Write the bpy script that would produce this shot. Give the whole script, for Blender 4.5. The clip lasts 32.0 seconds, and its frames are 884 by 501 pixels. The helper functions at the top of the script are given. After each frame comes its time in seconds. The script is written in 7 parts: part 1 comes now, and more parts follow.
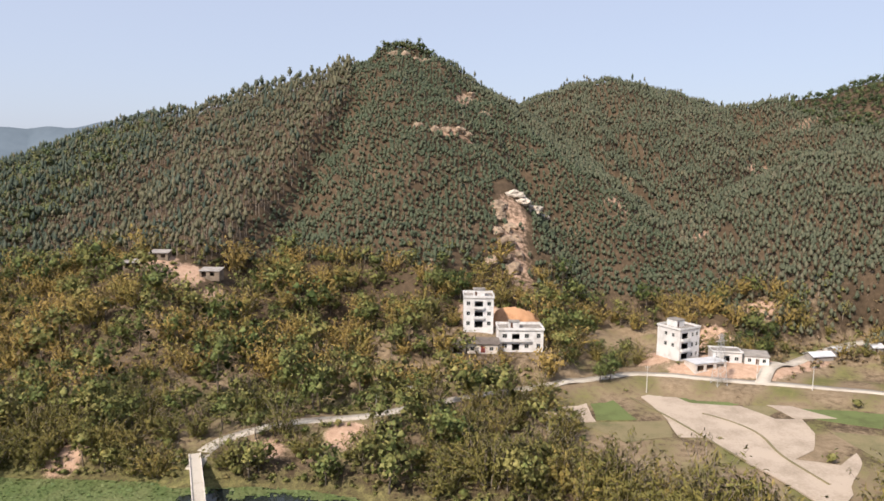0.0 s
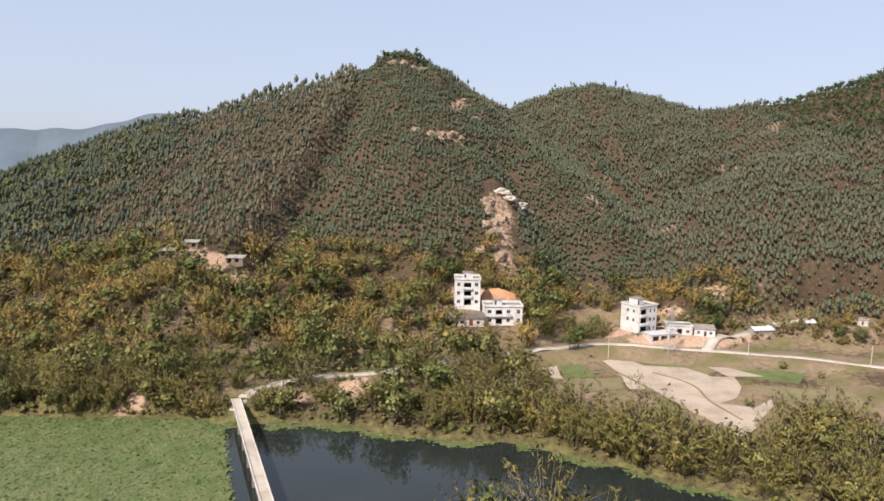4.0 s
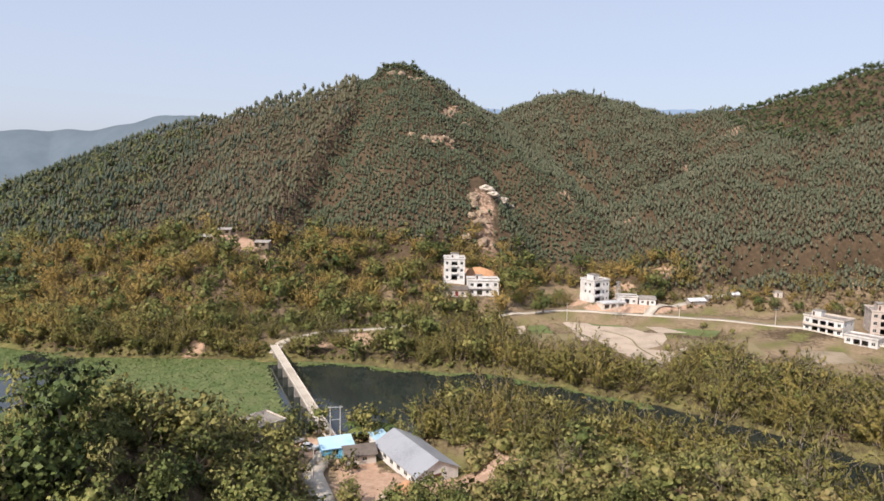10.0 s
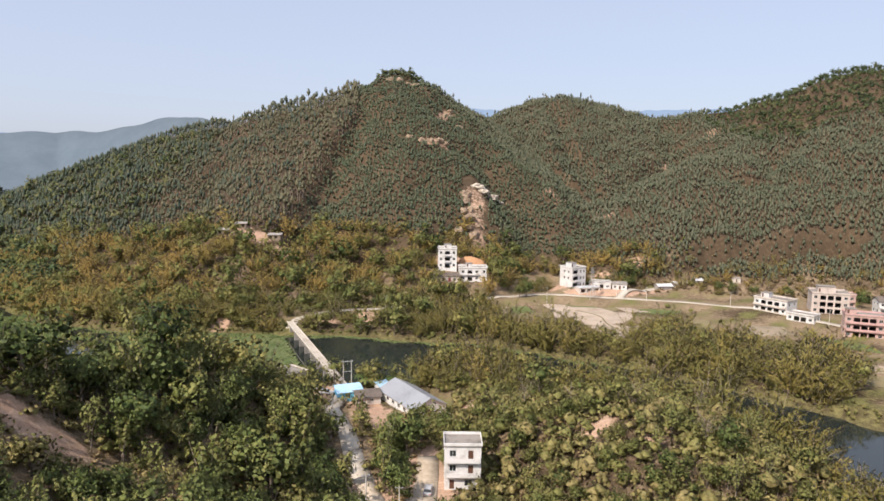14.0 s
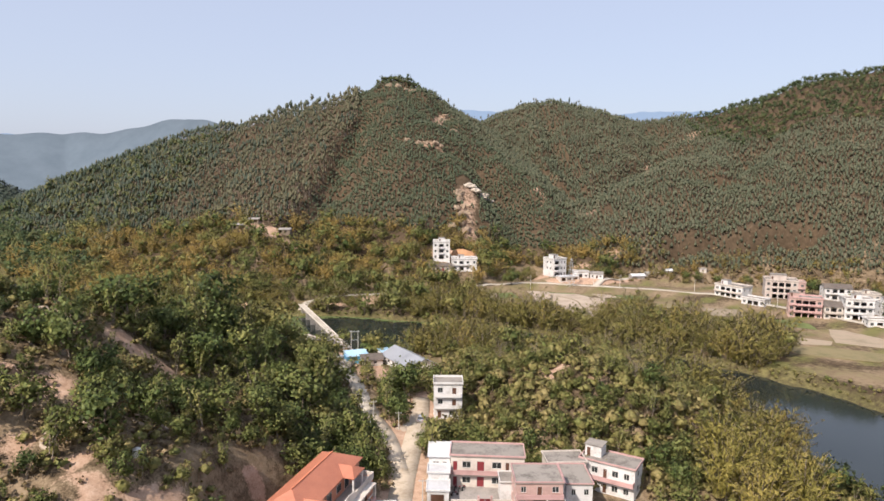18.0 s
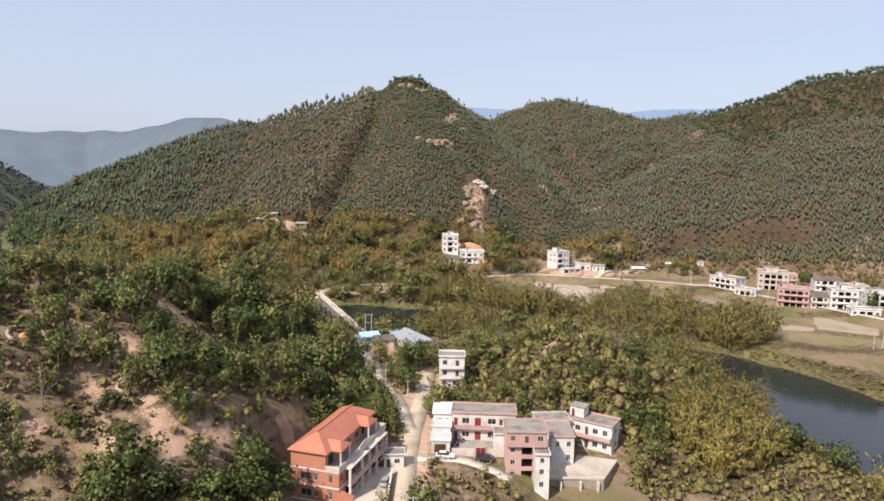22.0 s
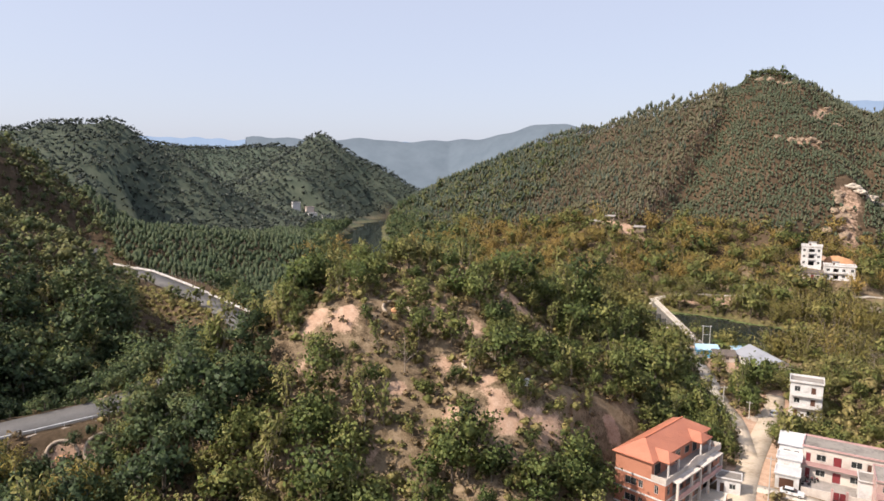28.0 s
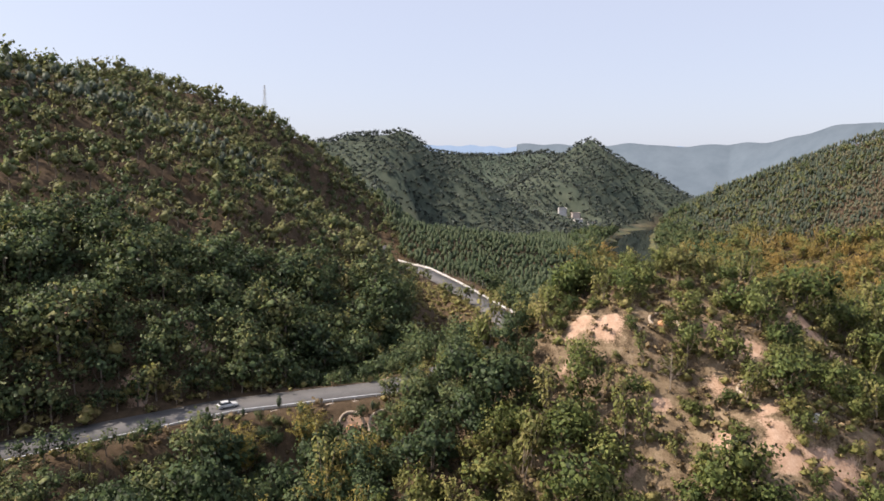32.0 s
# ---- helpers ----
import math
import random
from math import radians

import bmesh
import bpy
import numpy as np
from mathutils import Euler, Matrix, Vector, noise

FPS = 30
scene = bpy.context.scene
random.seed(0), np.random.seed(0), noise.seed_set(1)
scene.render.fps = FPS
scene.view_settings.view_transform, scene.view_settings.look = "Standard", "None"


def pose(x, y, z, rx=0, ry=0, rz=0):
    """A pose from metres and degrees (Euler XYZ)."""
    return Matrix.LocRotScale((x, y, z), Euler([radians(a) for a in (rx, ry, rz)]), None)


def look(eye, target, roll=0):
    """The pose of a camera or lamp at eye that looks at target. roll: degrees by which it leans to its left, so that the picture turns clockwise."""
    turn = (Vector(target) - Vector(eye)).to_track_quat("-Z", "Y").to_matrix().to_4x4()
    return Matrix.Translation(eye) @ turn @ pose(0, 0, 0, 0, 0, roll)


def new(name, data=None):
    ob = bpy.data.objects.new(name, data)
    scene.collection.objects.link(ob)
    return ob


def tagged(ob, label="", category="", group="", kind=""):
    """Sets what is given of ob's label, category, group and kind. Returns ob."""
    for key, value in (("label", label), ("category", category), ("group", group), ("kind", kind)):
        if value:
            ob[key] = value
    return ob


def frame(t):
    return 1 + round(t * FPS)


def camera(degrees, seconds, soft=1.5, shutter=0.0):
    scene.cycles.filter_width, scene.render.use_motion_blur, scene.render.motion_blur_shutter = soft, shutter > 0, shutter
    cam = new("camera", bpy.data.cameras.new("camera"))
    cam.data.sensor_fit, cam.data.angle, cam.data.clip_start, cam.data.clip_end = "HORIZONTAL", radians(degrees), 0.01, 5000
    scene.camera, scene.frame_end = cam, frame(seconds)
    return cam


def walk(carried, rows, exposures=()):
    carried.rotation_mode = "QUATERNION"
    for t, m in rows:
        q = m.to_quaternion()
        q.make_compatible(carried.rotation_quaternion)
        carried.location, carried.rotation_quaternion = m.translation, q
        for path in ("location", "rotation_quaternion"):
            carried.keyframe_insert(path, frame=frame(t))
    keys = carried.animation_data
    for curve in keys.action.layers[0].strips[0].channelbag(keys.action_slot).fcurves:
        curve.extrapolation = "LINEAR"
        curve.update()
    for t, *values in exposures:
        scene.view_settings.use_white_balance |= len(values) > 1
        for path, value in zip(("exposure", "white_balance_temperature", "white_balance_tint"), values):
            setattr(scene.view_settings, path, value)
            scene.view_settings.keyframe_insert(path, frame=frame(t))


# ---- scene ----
cam = camera(67.4, 32.0, 1.6)
METRES, EYE, TILT, LEAN, TURN = 210.0, 75.0, -7.0, -0.8, 0.0
ROWS = [
    (0.0, 0.0, 0.0, 0.0, 0.0, 0.0, -0.0),
    (0.5, 0.0007, -0.0225, -0.0026, -0.03, -0.0, 0.0),
    (1.0, 0.0019, -0.0483, -0.0056, -0.05, -0.02, 0.0),
    (1.5, 0.0023, -0.0707, -0.0085, -0.09, -0.02, 0.0),
    (2.0, 0.0032, -0.0965, -0.0118, -0.11, -0.01, 0.01),
    (2.5, 0.0042, -0.1193, -0.0142, -0.13, -0.01, 0.02),
    (3.0, 0.005, -0.145, -0.0173, -0.17, -0.01, 0.02),
    (3.5, 0.0056, -0.1674, -0.0202, -0.2, 0.0, 0.02),
    (5.5, 0.0102, -0.2634, -0.0321, -0.27, 0.05, 0.06),
    (6.0, 0.0104, -0.2894, -0.035, -0.33, 0.03, 0.03),
    (6.5, 0.0122, -0.3118, -0.0381, -0.32, 0.04, 0.05),
    (7.0, 0.0129, -0.3377, -0.0411, -0.36, 0.03, 0.05),
    (7.5, 0.0142, -0.3607, -0.0441, -0.36, 0.03, 0.05),
    (8.0, 0.0154, -0.3863, -0.0474, -0.38, 0.01, 0.06),
    (8.5, 0.0155, -0.4095, -0.0498, -0.43, -0.01, 0.04),
    (9.0, 0.0171, -0.435, -0.0532, -0.43, -0.01, 0.04),
    (9.5, 0.0182, -0.4577, -0.0557, -0.45, -0.02, 0.05),
    (10.0, 0.0188, -0.4835, -0.0591, -0.49, -0.02, 0.05),
    (10.5, 0.0203, -0.5064, -0.0616, -0.49, -0.04, 0.09),
    (11.0, 0.0213, -0.5322, -0.0654, -0.51, -0.03, 0.1),
    (11.5, 0.0216, -0.5546, -0.0683, -0.55, -0.02, 0.12),
    (12.0, 0.023, -0.5808, -0.0715, -0.57, -0.02, 0.14),
    (12.5, 0.0241, -0.6037, -0.0746, -0.59, -0.02, 0.15),
    (13.0, 0.0256, -0.6294, -0.0779, -0.59, -0.02, 0.16),
    (13.5, 0.0261, -0.6522, -0.0803, -0.63, -0.03, 0.16),
    (14.0, 0.0271, -0.6779, -0.0839, -0.66, -0.02, 0.17),
    (14.5, 0.0286, -0.7008, -0.0868, -0.67, -0.02, 0.17),
    (16.5, 0.0322, -0.7963, -0.0985, -0.77, 0.01, 0.17),
    (17.0, 0.0331, -0.8223, -0.1016, -0.8, 0.03, 0.16),
    (17.5, 0.0341, -0.8449, -0.1045, -0.82, 0.04, 0.16),
    (18.0, 0.0352, -0.8711, -0.1076, -0.84, 0.04, 0.16),
    (18.5, 0.036, -0.8942, -0.1102, -0.87, 0.03, 0.16),
    (19.0, 0.0373, -0.92, -0.1136, -0.89, -0.0, 0.15),
    (19.5, 0.0383, -0.9412, -0.116, -0.89, -0.06, 0.16),
    (20.0, 0.0397, -0.9601, -0.118, -0.87, -0.13, 0.17),
    (20.5, 0.041, -0.9703, -0.1197, -0.79, -0.15, 0.17),
    (21.0, 0.0426, -0.9767, -0.1206, -0.62, -0.2, 0.16),
    (21.5, 0.0436, -0.9778, -0.1214, -0.44, -0.2, 0.13),
    (22.0, 0.044, -0.977, -0.1222, 0.2, -0.16, -0.03),
    (22.5, 0.0439, -0.9761, -0.1228, 1.69, -0.18, -0.26),
    (23.0, 0.0438, -0.9755, -0.1234, 4.15, -0.22, -0.54),
    (23.5, 0.0437, -0.9752, -0.124, 6.23, -0.26, -0.78),
    (24.0, 0.0433, -0.9752, -0.1245, 8.65, -0.3, -1.04),
    (24.5, 0.0431, -0.9753, -0.1251, 10.87, -0.31, -1.28),
    (26.5, 0.0429, -0.9758, -0.1271, 20.8, -0.36, -2.27),
    (27.0, 0.0428, -0.976, -0.1276, 23.48, -0.42, -2.53),
    (27.5, 0.0426, -0.9761, -0.1278, 25.84, -0.48, -2.79),
    (28.0, 0.0424, -0.9763, -0.1279, 28.59, -0.57, -3.09),
    (28.5, 0.0424, -0.9768, -0.1282, 31.21, -0.67, -3.37),
    (29.0, 0.0424, -0.9773, -0.1283, 34.56, -0.81, -3.71),
    (29.5, 0.0424, -0.9774, -0.1282, 37.67, -0.97, -4.02),
    (30.0, 0.0428, -0.978, -0.1281, 42.4, -1.23, -4.49),
    (30.5, 0.0429, -0.9781, -0.1281, 44.23, -1.32, -4.68),
    (31.0, 0.0429, -0.9784, -0.1281, 46.27, -1.43, -4.9),
    (31.5, 0.0431, -0.9783, -0.1281, 48.09, -1.52, -5.07),
    (32.0, 0.042, -0.9801, -0.1281, 51.2, -1.74, -5.36),
]
walk(cam, [(t, pose(0, 0, EYE, TILT, LEAN, TURN) @ pose(METRES * x, METRES * y, METRES * z, 90 + pitch, roll, yaw)) for t, x, y, z, yaw, pitch, roll in ROWS],
     [(0.0, 0.36, 6280, 12.0), (22.0, 0.36, 6300, 13.0), (27.0, 0.43, 6440, 13.5), (30.0, 0.51, 6480, 14.0), (32.0, 0.52, 6500, 14.0)])

SUN_AZ, SUN_EL = (-0.64, -0.77), 46.0      # where the sun stands (x, y) and its height

world = bpy.data.worlds.new("sky_world")
scene.world = world
world.use_nodes = True
wn = world.node_tree
bg = wn.nodes["Background"]
sky = wn.nodes.new("ShaderNodeTexSky")
sky.sky_type = "NISHITA"
sky.sun_disc = False
sky.sun_elevation = radians(SUN_EL)
sky.sun_rotation = math.atan2(SUN_AZ[0], SUN_AZ[1])
sky.altitude = 100
sky.air_density, sky.dust_density, sky.ozone_density = 1.0, 2.2, 1.6
hazy = wn.nodes.new("ShaderNodeMix")          # thin bright haze over the whole sky
hazy.data_type = "RGBA"
hazy.inputs[0].default_value = 0.58
hazy.inputs[7].default_value = (5.9, 6.25, 7.35, 1)
wn.links.new(sky.outputs[0], hazy.inputs[6])
wn.links.new(hazy.outputs[2], bg.inputs[0])
bg.inputs[1].default_value = 0.104
sun = new("sun", bpy.data.lights.new("sun", "SUN"))
sun.data.energy, sun.data.angle, sun.data.color = 4.7, radians(0.6), (1.0, 0.885, 0.75)
sun.matrix_world = look((0, 0, 300), (-SUN_AZ[0] * 100, -SUN_AZ[1] * 100, 300 - 100 * math.tan(radians(SUN_EL))))


# ---- materials ----
def ramp(nt, fac, stops):
    r = nt.nodes.new("ShaderNodeValToRGB")
    e = r.color_ramp.elements
    while len(e) < len(stops):
        e.new(0.5)
    for k, (p, c) in enumerate(stops):
        e[k].position, e[k].color = p, (*c, 1)
    nt.links.new(fac, r.inputs[0])
    return r.outputs[0]


def noise_tex(nt, scale, detail=4, rough=0.55, coord=None):
    n = nt.nodes.new("ShaderNodeTexNoise")
    n.inputs["Scale"].default_value = scale
    n.inputs["Detail"].default_value = detail
    n.inputs["Roughness"].default_value = rough
    if coord is not None:
        nt.links.new(coord, n.inputs["Vector"])
    return n.outputs[0]


def mixc(nt, fac, a, b, how="MIX"):
    m = nt.nodes.new("ShaderNodeMix")
    m.data_type, m.blend_type = "RGBA", how
    for key, v in ((0, fac), (6, a), (7, b)):
        if isinstance(v, (int, float)):
            m.inputs[key].default_value = v
        elif isinstance(v, tuple):
            m.inputs[key].default_value = (*v, 1)
        else:
            nt.links.new(v, m.inputs[key])
    return m.outputs[2]


def maths(nt, op, a, b=0.0):
    m = nt.nodes.new("ShaderNodeMath")
    m.operation = op
    for k, v in enumerate((a, b)):
        if isinstance(v, (int, float)):
            m.inputs[k].default_value = v
        else:
            nt.links.new(v, m.inputs[k])
    return m.outputs[0]


def base_mat(name, rough=0.8, metal=0.0, spec=0.3):
    m = bpy.data.materials.new(name)
    m.use_nodes = True
    nt = m.node_tree
    b = nt.nodes["Principled BSDF"]
    b.inputs["Roughness"].default_value = rough
    b.inputs["Metallic"].default_value = metal
    b.inputs["Specular IOR Level"].default_value = spec
    pos = nt.nodes.new("ShaderNodeNewGeometry").outputs["Position"]
    return m, nt, b, pos


def bump(nt, b, height, strength=0.3, dist=0.05):
    k = nt.nodes.new("ShaderNodeBump")
    k.inputs["Strength"].default_value = strength
    k.inputs["Distance"].default_value = dist
    nt.links.new(height, k.inputs["Height"])
    nt.links.new(k.outputs[0], b.inputs["Normal"])


def plain(name, col, dark=None, rough=0.8, metal=0.0, big=0.35, fine=6.0, amount=0.5, relief=0.2, spec=0.3):
    """Painted, plastered or sheet surface: a base colour, stains at two scales and fine relief."""
    m, nt, b, pos = base_mat(name, rough, metal, spec)
    dark = dark or tuple(c * 0.6 for c in col)
    n1, n2 = noise_tex(nt, big, 5, 0.6, pos), noise_tex(nt, fine, 4, 0.6, pos)
    f = maths(nt, "ADD", maths(nt, "MULTIPLY", n1, 0.65), maths(nt, "MULTIPLY", n2, 0.35))
    c = ramp(nt, f, [(0.36, dark), (0.36 + 0.3 * amount + 0.02, col), (1.0, tuple(min(1, x * 1.06) for x in col))])
    info = nt.nodes.new("ShaderNodeObjectInfo")
    c = mixc(nt, 1.0, c, ramp(nt, info.outputs["Random"], [(0.0, (0.9, 0.9, 0.9)), (1.0, (1.06, 1.06, 1.06))]), "MULTIPLY")
    nt.links.new(c, b.inputs["Base Color"])
    if relief:
        bump(nt, b, n2, relief, 0.03)
    return m


def leaf_mat(name, cols, patch=0.03, gloss=0.55, through_light=0.2, spread=0.3, rounded=True):
    """Leaves: colour by tree, by leaf and by patches of the wood; crowns shade as rounded masses, with some light passing through."""
    m, nt, b, pos = base_mat(name, gloss, 0, 0.2)
    info = nt.nodes.new("ShaderNodeObjectInfo")
    tint = nt.nodes.new("ShaderNodeAttribute")
    tint.attribute_name = "tint"
    geo = nt.nodes.new("ShaderNodeNewGeometry")
    n = noise_tex(nt, patch, 3, 0.5, pos)
    f = maths(nt, "ADD", maths(nt, "MULTIPLY", info.outputs["Random"], 0.34), maths(nt, "MULTIPLY", tint.outputs["Fac"], 0.34))
    f = maths(nt, "ADD", f, maths(nt, "MULTIPLY", geo.outputs["Random Per Island"], spread))
    f = maths(nt, "ADD", f, maths(nt, "MULTIPLY", n, 0.66 - spread))
    c = ramp(nt, f, [(0.12 + 0.76 * k / (len(cols) - 1), q) for k, q in enumerate(cols)])
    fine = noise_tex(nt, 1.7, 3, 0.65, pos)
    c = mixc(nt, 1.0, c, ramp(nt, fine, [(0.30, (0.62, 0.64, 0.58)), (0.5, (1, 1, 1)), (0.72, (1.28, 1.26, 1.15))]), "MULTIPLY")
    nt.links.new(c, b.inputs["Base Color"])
    bump(nt, b, fine, 0.5, 0.4)
    tr = nt.nodes.new("ShaderNodeBsdfTranslucent")
    nt.links.new(c, tr.inputs[0])
    if rounded:
        at = nt.nodes.new("ShaderNodeAttribute")
        at.attribute_name = "puff"
        turn = nt.nodes.new("ShaderNodeVectorTransform")
        turn.vector_type, turn.convert_from, turn.convert_to = "NORMAL", "OBJECT", "WORLD"
        nt.links.new(at.outputs["Vector"], turn.inputs[0])
        relief = b.inputs["Normal"].links[0].from_node
        nt.links.new(turn.outputs[0], relief.inputs["Normal"])
    mx = nt.nodes.new("ShaderNodeMixShader")
    mx.inputs[0].default_value = through_light
    out = nt.nodes["Material Output"]
    nt.links.new(b.outputs[0], mx.inputs[1])
    nt.links.new(tr.outputs[0], mx.inputs[2])
    nt.links.new(mx.outputs[0], out.inputs[0])
    return m


def ground_mat():
    m, nt, b, pos = base_mat("ground_soil", 0.95, 0, 0.1)
    at = nt.nodes.new("ShaderNodeAttribute")
    at.attribute_name = "cover"
    sep = nt.nodes.new("ShaderNodeSeparateColor")
    nt.links.new(at.outputs["Color"], sep.inputs[0])
    n1, n2, n3 = noise_tex(nt, 0.05, 5, 0.6, pos), noise_tex(nt, 0.5, 5, 0.65, pos), noise_tex(nt, 3.0, 4, 0.6, pos)
    mixn = maths(nt, "ADD", maths(nt, "MULTIPLY", n2, 0.6), maths(nt, "MULTIPLY", n3, 0.4))
    litter = ramp(nt, mixn, [(0.3, (0.04, 0.03, 0.018)), (0.5, (0.09, 0.064, 0.04)), (0.7, (0.15, 0.105, 0.068))])
    dry = ramp(nt, mixn, [(0.3, (0.14, 0.10, 0.06)), (0.5, (0.235, 0.175, 0.11)), (0.7, (0.34, 0.262, 0.178))])
    grass = ramp(nt, mixn, [(0.3, (0.085, 0.095, 0.03)), (0.5, (0.145, 0.142, 0.052)), (0.7, (0.24, 0.20, 0.09))])
    bare = ramp(nt, mixn, [(0.3, (0.28, 0.175, 0.115)), (0.5, (0.44, 0.295, 0.205)), (0.72, (0.58, 0.43, 0.325))])
    c = mixc(nt, ramp(nt, maths(nt, "ADD", sep.outputs[2], maths(nt, "MULTIPLY", maths(nt, "SUBTRACT", mixn, 0.5), 0.9)), [(0.4, (0, 0, 0)), (0.62, (1, 1, 1))]), litter, dry)
    c = mixc(nt, ramp(nt, maths(nt, "ADD", sep.outputs[1], maths(nt, "MULTIPLY", maths(nt, "SUBTRACT", mixn, 0.5), 0.9)), [(0.4, (0, 0, 0)), (0.6, (1, 1, 1))]), c, grass)
    c = mixc(nt, ramp(nt, maths(nt, "ADD", sep.outputs[0], maths(nt, "MULTIPLY", maths(nt, "SUBTRACT", mixn, 0.5), 0.9)), [(0.42, (0, 0, 0)), (0.58, (1, 1, 1))]), c, bare)
    c = mixc(nt, 1.0, c, ramp(nt, n1, [(0.3, (0.8, 0.8, 0.8)), (0.7, (1.1, 1.1, 1.1))]), "MULTIPLY")
    woods = ramp(nt, noise_tex(nt, 0.06, 5, 0.7, pos), [(0.35, (0.045, 0.065, 0.05)), (0.65, (0.09, 0.11, 0.08))])
    c = mixc(nt, at.outputs["Alpha"], c, woods)
    nt.links.new(c, b.inputs["Base Color"])
    bump(nt, b, mixn, 0.6, 0.4)
    return m


def water_mat():
    m, nt, b, pos = base_mat("river_water", 0.05, 0, 0.38)
    n = noise_tex(nt, 0.04, 3, 0.5, pos)
    nt.links.new(ramp(nt, n, [(0.3, (0.016, 0.021, 0.019)), (0.7, (0.024, 0.03, 0.027))]), b.inputs["Base Color"])
    bump(nt, b, noise_tex(nt, 0.9, 3, 0.5, pos), 0.05, 0.15)
    return m


M_GROUND, M_WATER = ground_mat(), water_mat()
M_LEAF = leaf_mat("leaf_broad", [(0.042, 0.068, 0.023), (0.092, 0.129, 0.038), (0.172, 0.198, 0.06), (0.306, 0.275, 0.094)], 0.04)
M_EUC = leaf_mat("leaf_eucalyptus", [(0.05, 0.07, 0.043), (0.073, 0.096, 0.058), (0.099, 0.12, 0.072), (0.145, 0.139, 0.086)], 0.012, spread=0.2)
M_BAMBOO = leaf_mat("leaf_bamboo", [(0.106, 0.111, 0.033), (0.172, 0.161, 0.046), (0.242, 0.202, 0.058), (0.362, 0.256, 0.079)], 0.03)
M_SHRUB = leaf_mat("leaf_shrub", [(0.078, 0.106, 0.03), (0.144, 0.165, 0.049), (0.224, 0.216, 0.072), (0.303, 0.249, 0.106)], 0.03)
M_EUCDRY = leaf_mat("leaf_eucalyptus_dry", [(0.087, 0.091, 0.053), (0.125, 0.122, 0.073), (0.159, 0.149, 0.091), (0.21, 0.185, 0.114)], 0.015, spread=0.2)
# lighter, greyer eucalyptus leaves for the back hills, in place of haze
M_EUCHAZED = leaf_mat("leaf_eucalyptus_hazed", [(0.067, 0.08, 0.052), (0.093, 0.107, 0.068), (0.123, 0.134, 0.085), (0.179, 0.159, 0.106)], 0.012, spread=0.2)
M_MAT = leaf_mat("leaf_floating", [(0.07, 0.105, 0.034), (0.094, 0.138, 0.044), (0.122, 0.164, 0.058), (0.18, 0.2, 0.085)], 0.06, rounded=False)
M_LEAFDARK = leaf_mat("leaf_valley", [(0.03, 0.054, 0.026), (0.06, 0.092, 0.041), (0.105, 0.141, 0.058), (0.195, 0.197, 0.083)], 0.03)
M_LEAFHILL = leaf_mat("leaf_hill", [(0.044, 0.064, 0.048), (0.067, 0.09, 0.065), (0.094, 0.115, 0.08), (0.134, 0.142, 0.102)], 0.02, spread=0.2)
# blue-grey flat leaf tones: distance haze mixed into the far wood's colour
M_HAZEDWOOD = leaf_mat("leaf_hazed_wood", [(0.056, 0.073, 0.064), (0.068, 0.086, 0.074), (0.08, 0.098, 0.084), (0.1, 0.112, 0.096)], 0.012, spread=0.1)
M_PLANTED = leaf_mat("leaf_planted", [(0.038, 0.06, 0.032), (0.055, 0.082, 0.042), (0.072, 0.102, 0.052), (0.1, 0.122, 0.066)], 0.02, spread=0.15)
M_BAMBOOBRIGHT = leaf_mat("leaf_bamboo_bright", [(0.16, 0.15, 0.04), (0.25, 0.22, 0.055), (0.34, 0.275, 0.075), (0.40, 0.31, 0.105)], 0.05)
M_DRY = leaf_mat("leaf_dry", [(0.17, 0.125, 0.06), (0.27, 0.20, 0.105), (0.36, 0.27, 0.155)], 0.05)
M_BARK = plain("bark", (0.19, 0.155, 0.12), (0.09, 0.07, 0.05), 0.9, big=1.0, fine=8)
M_BARKPALE = plain("bark_pale", (0.34, 0.28, 0.22), (0.17, 0.13, 0.10), 0.9, big=1.0, fine=8)
M_CONC = plain("concrete_road", (0.50, 0.45, 0.375), (0.34, 0.29, 0.23), 0.9, big=0.15, fine=2.5)
M_DIRT = plain("dirt_road", (0.56, 0.47, 0.36), (0.40, 0.32, 0.23), 0.95, big=0.2, fine=1.5)
M_ASPH = plain("asphalt", (0.15, 0.145, 0.14), (0.10, 0.098, 0.095), 0.85, big=0.1, fine=3)
M_WHITE = plain("white_plaster", (0.68, 0.665, 0.645), (0.46, 0.44, 0.41), 0.7, big=0.3, fine=3)
M_PINK = plain("pink_tile", (0.55, 0.38, 0.335), (0.42, 0.28, 0.245), 0.5, big=0.3, fine=4)
M_GREY = plain("grey_concrete", (0.36, 0.33, 0.30), (0.21, 0.19, 0.17), 0.9, big=0.25, fine=3)
M_BRICKRED = plain("red_tile_wall", (0.50, 0.225, 0.145), (0.40, 0.17, 0.11), 0.5, big=0.3, fine=5)
M_ROOFRED = plain("terracotta_tile", (0.58, 0.20, 0.105), (0.45, 0.145, 0.075), 0.45, big=0.3, fine=4)
M_TIN = plain("tin_sheet", (0.36, 0.37, 0.39), (0.28, 0.29, 0.305), 0.45, 0.3, big=0.15, fine=2)

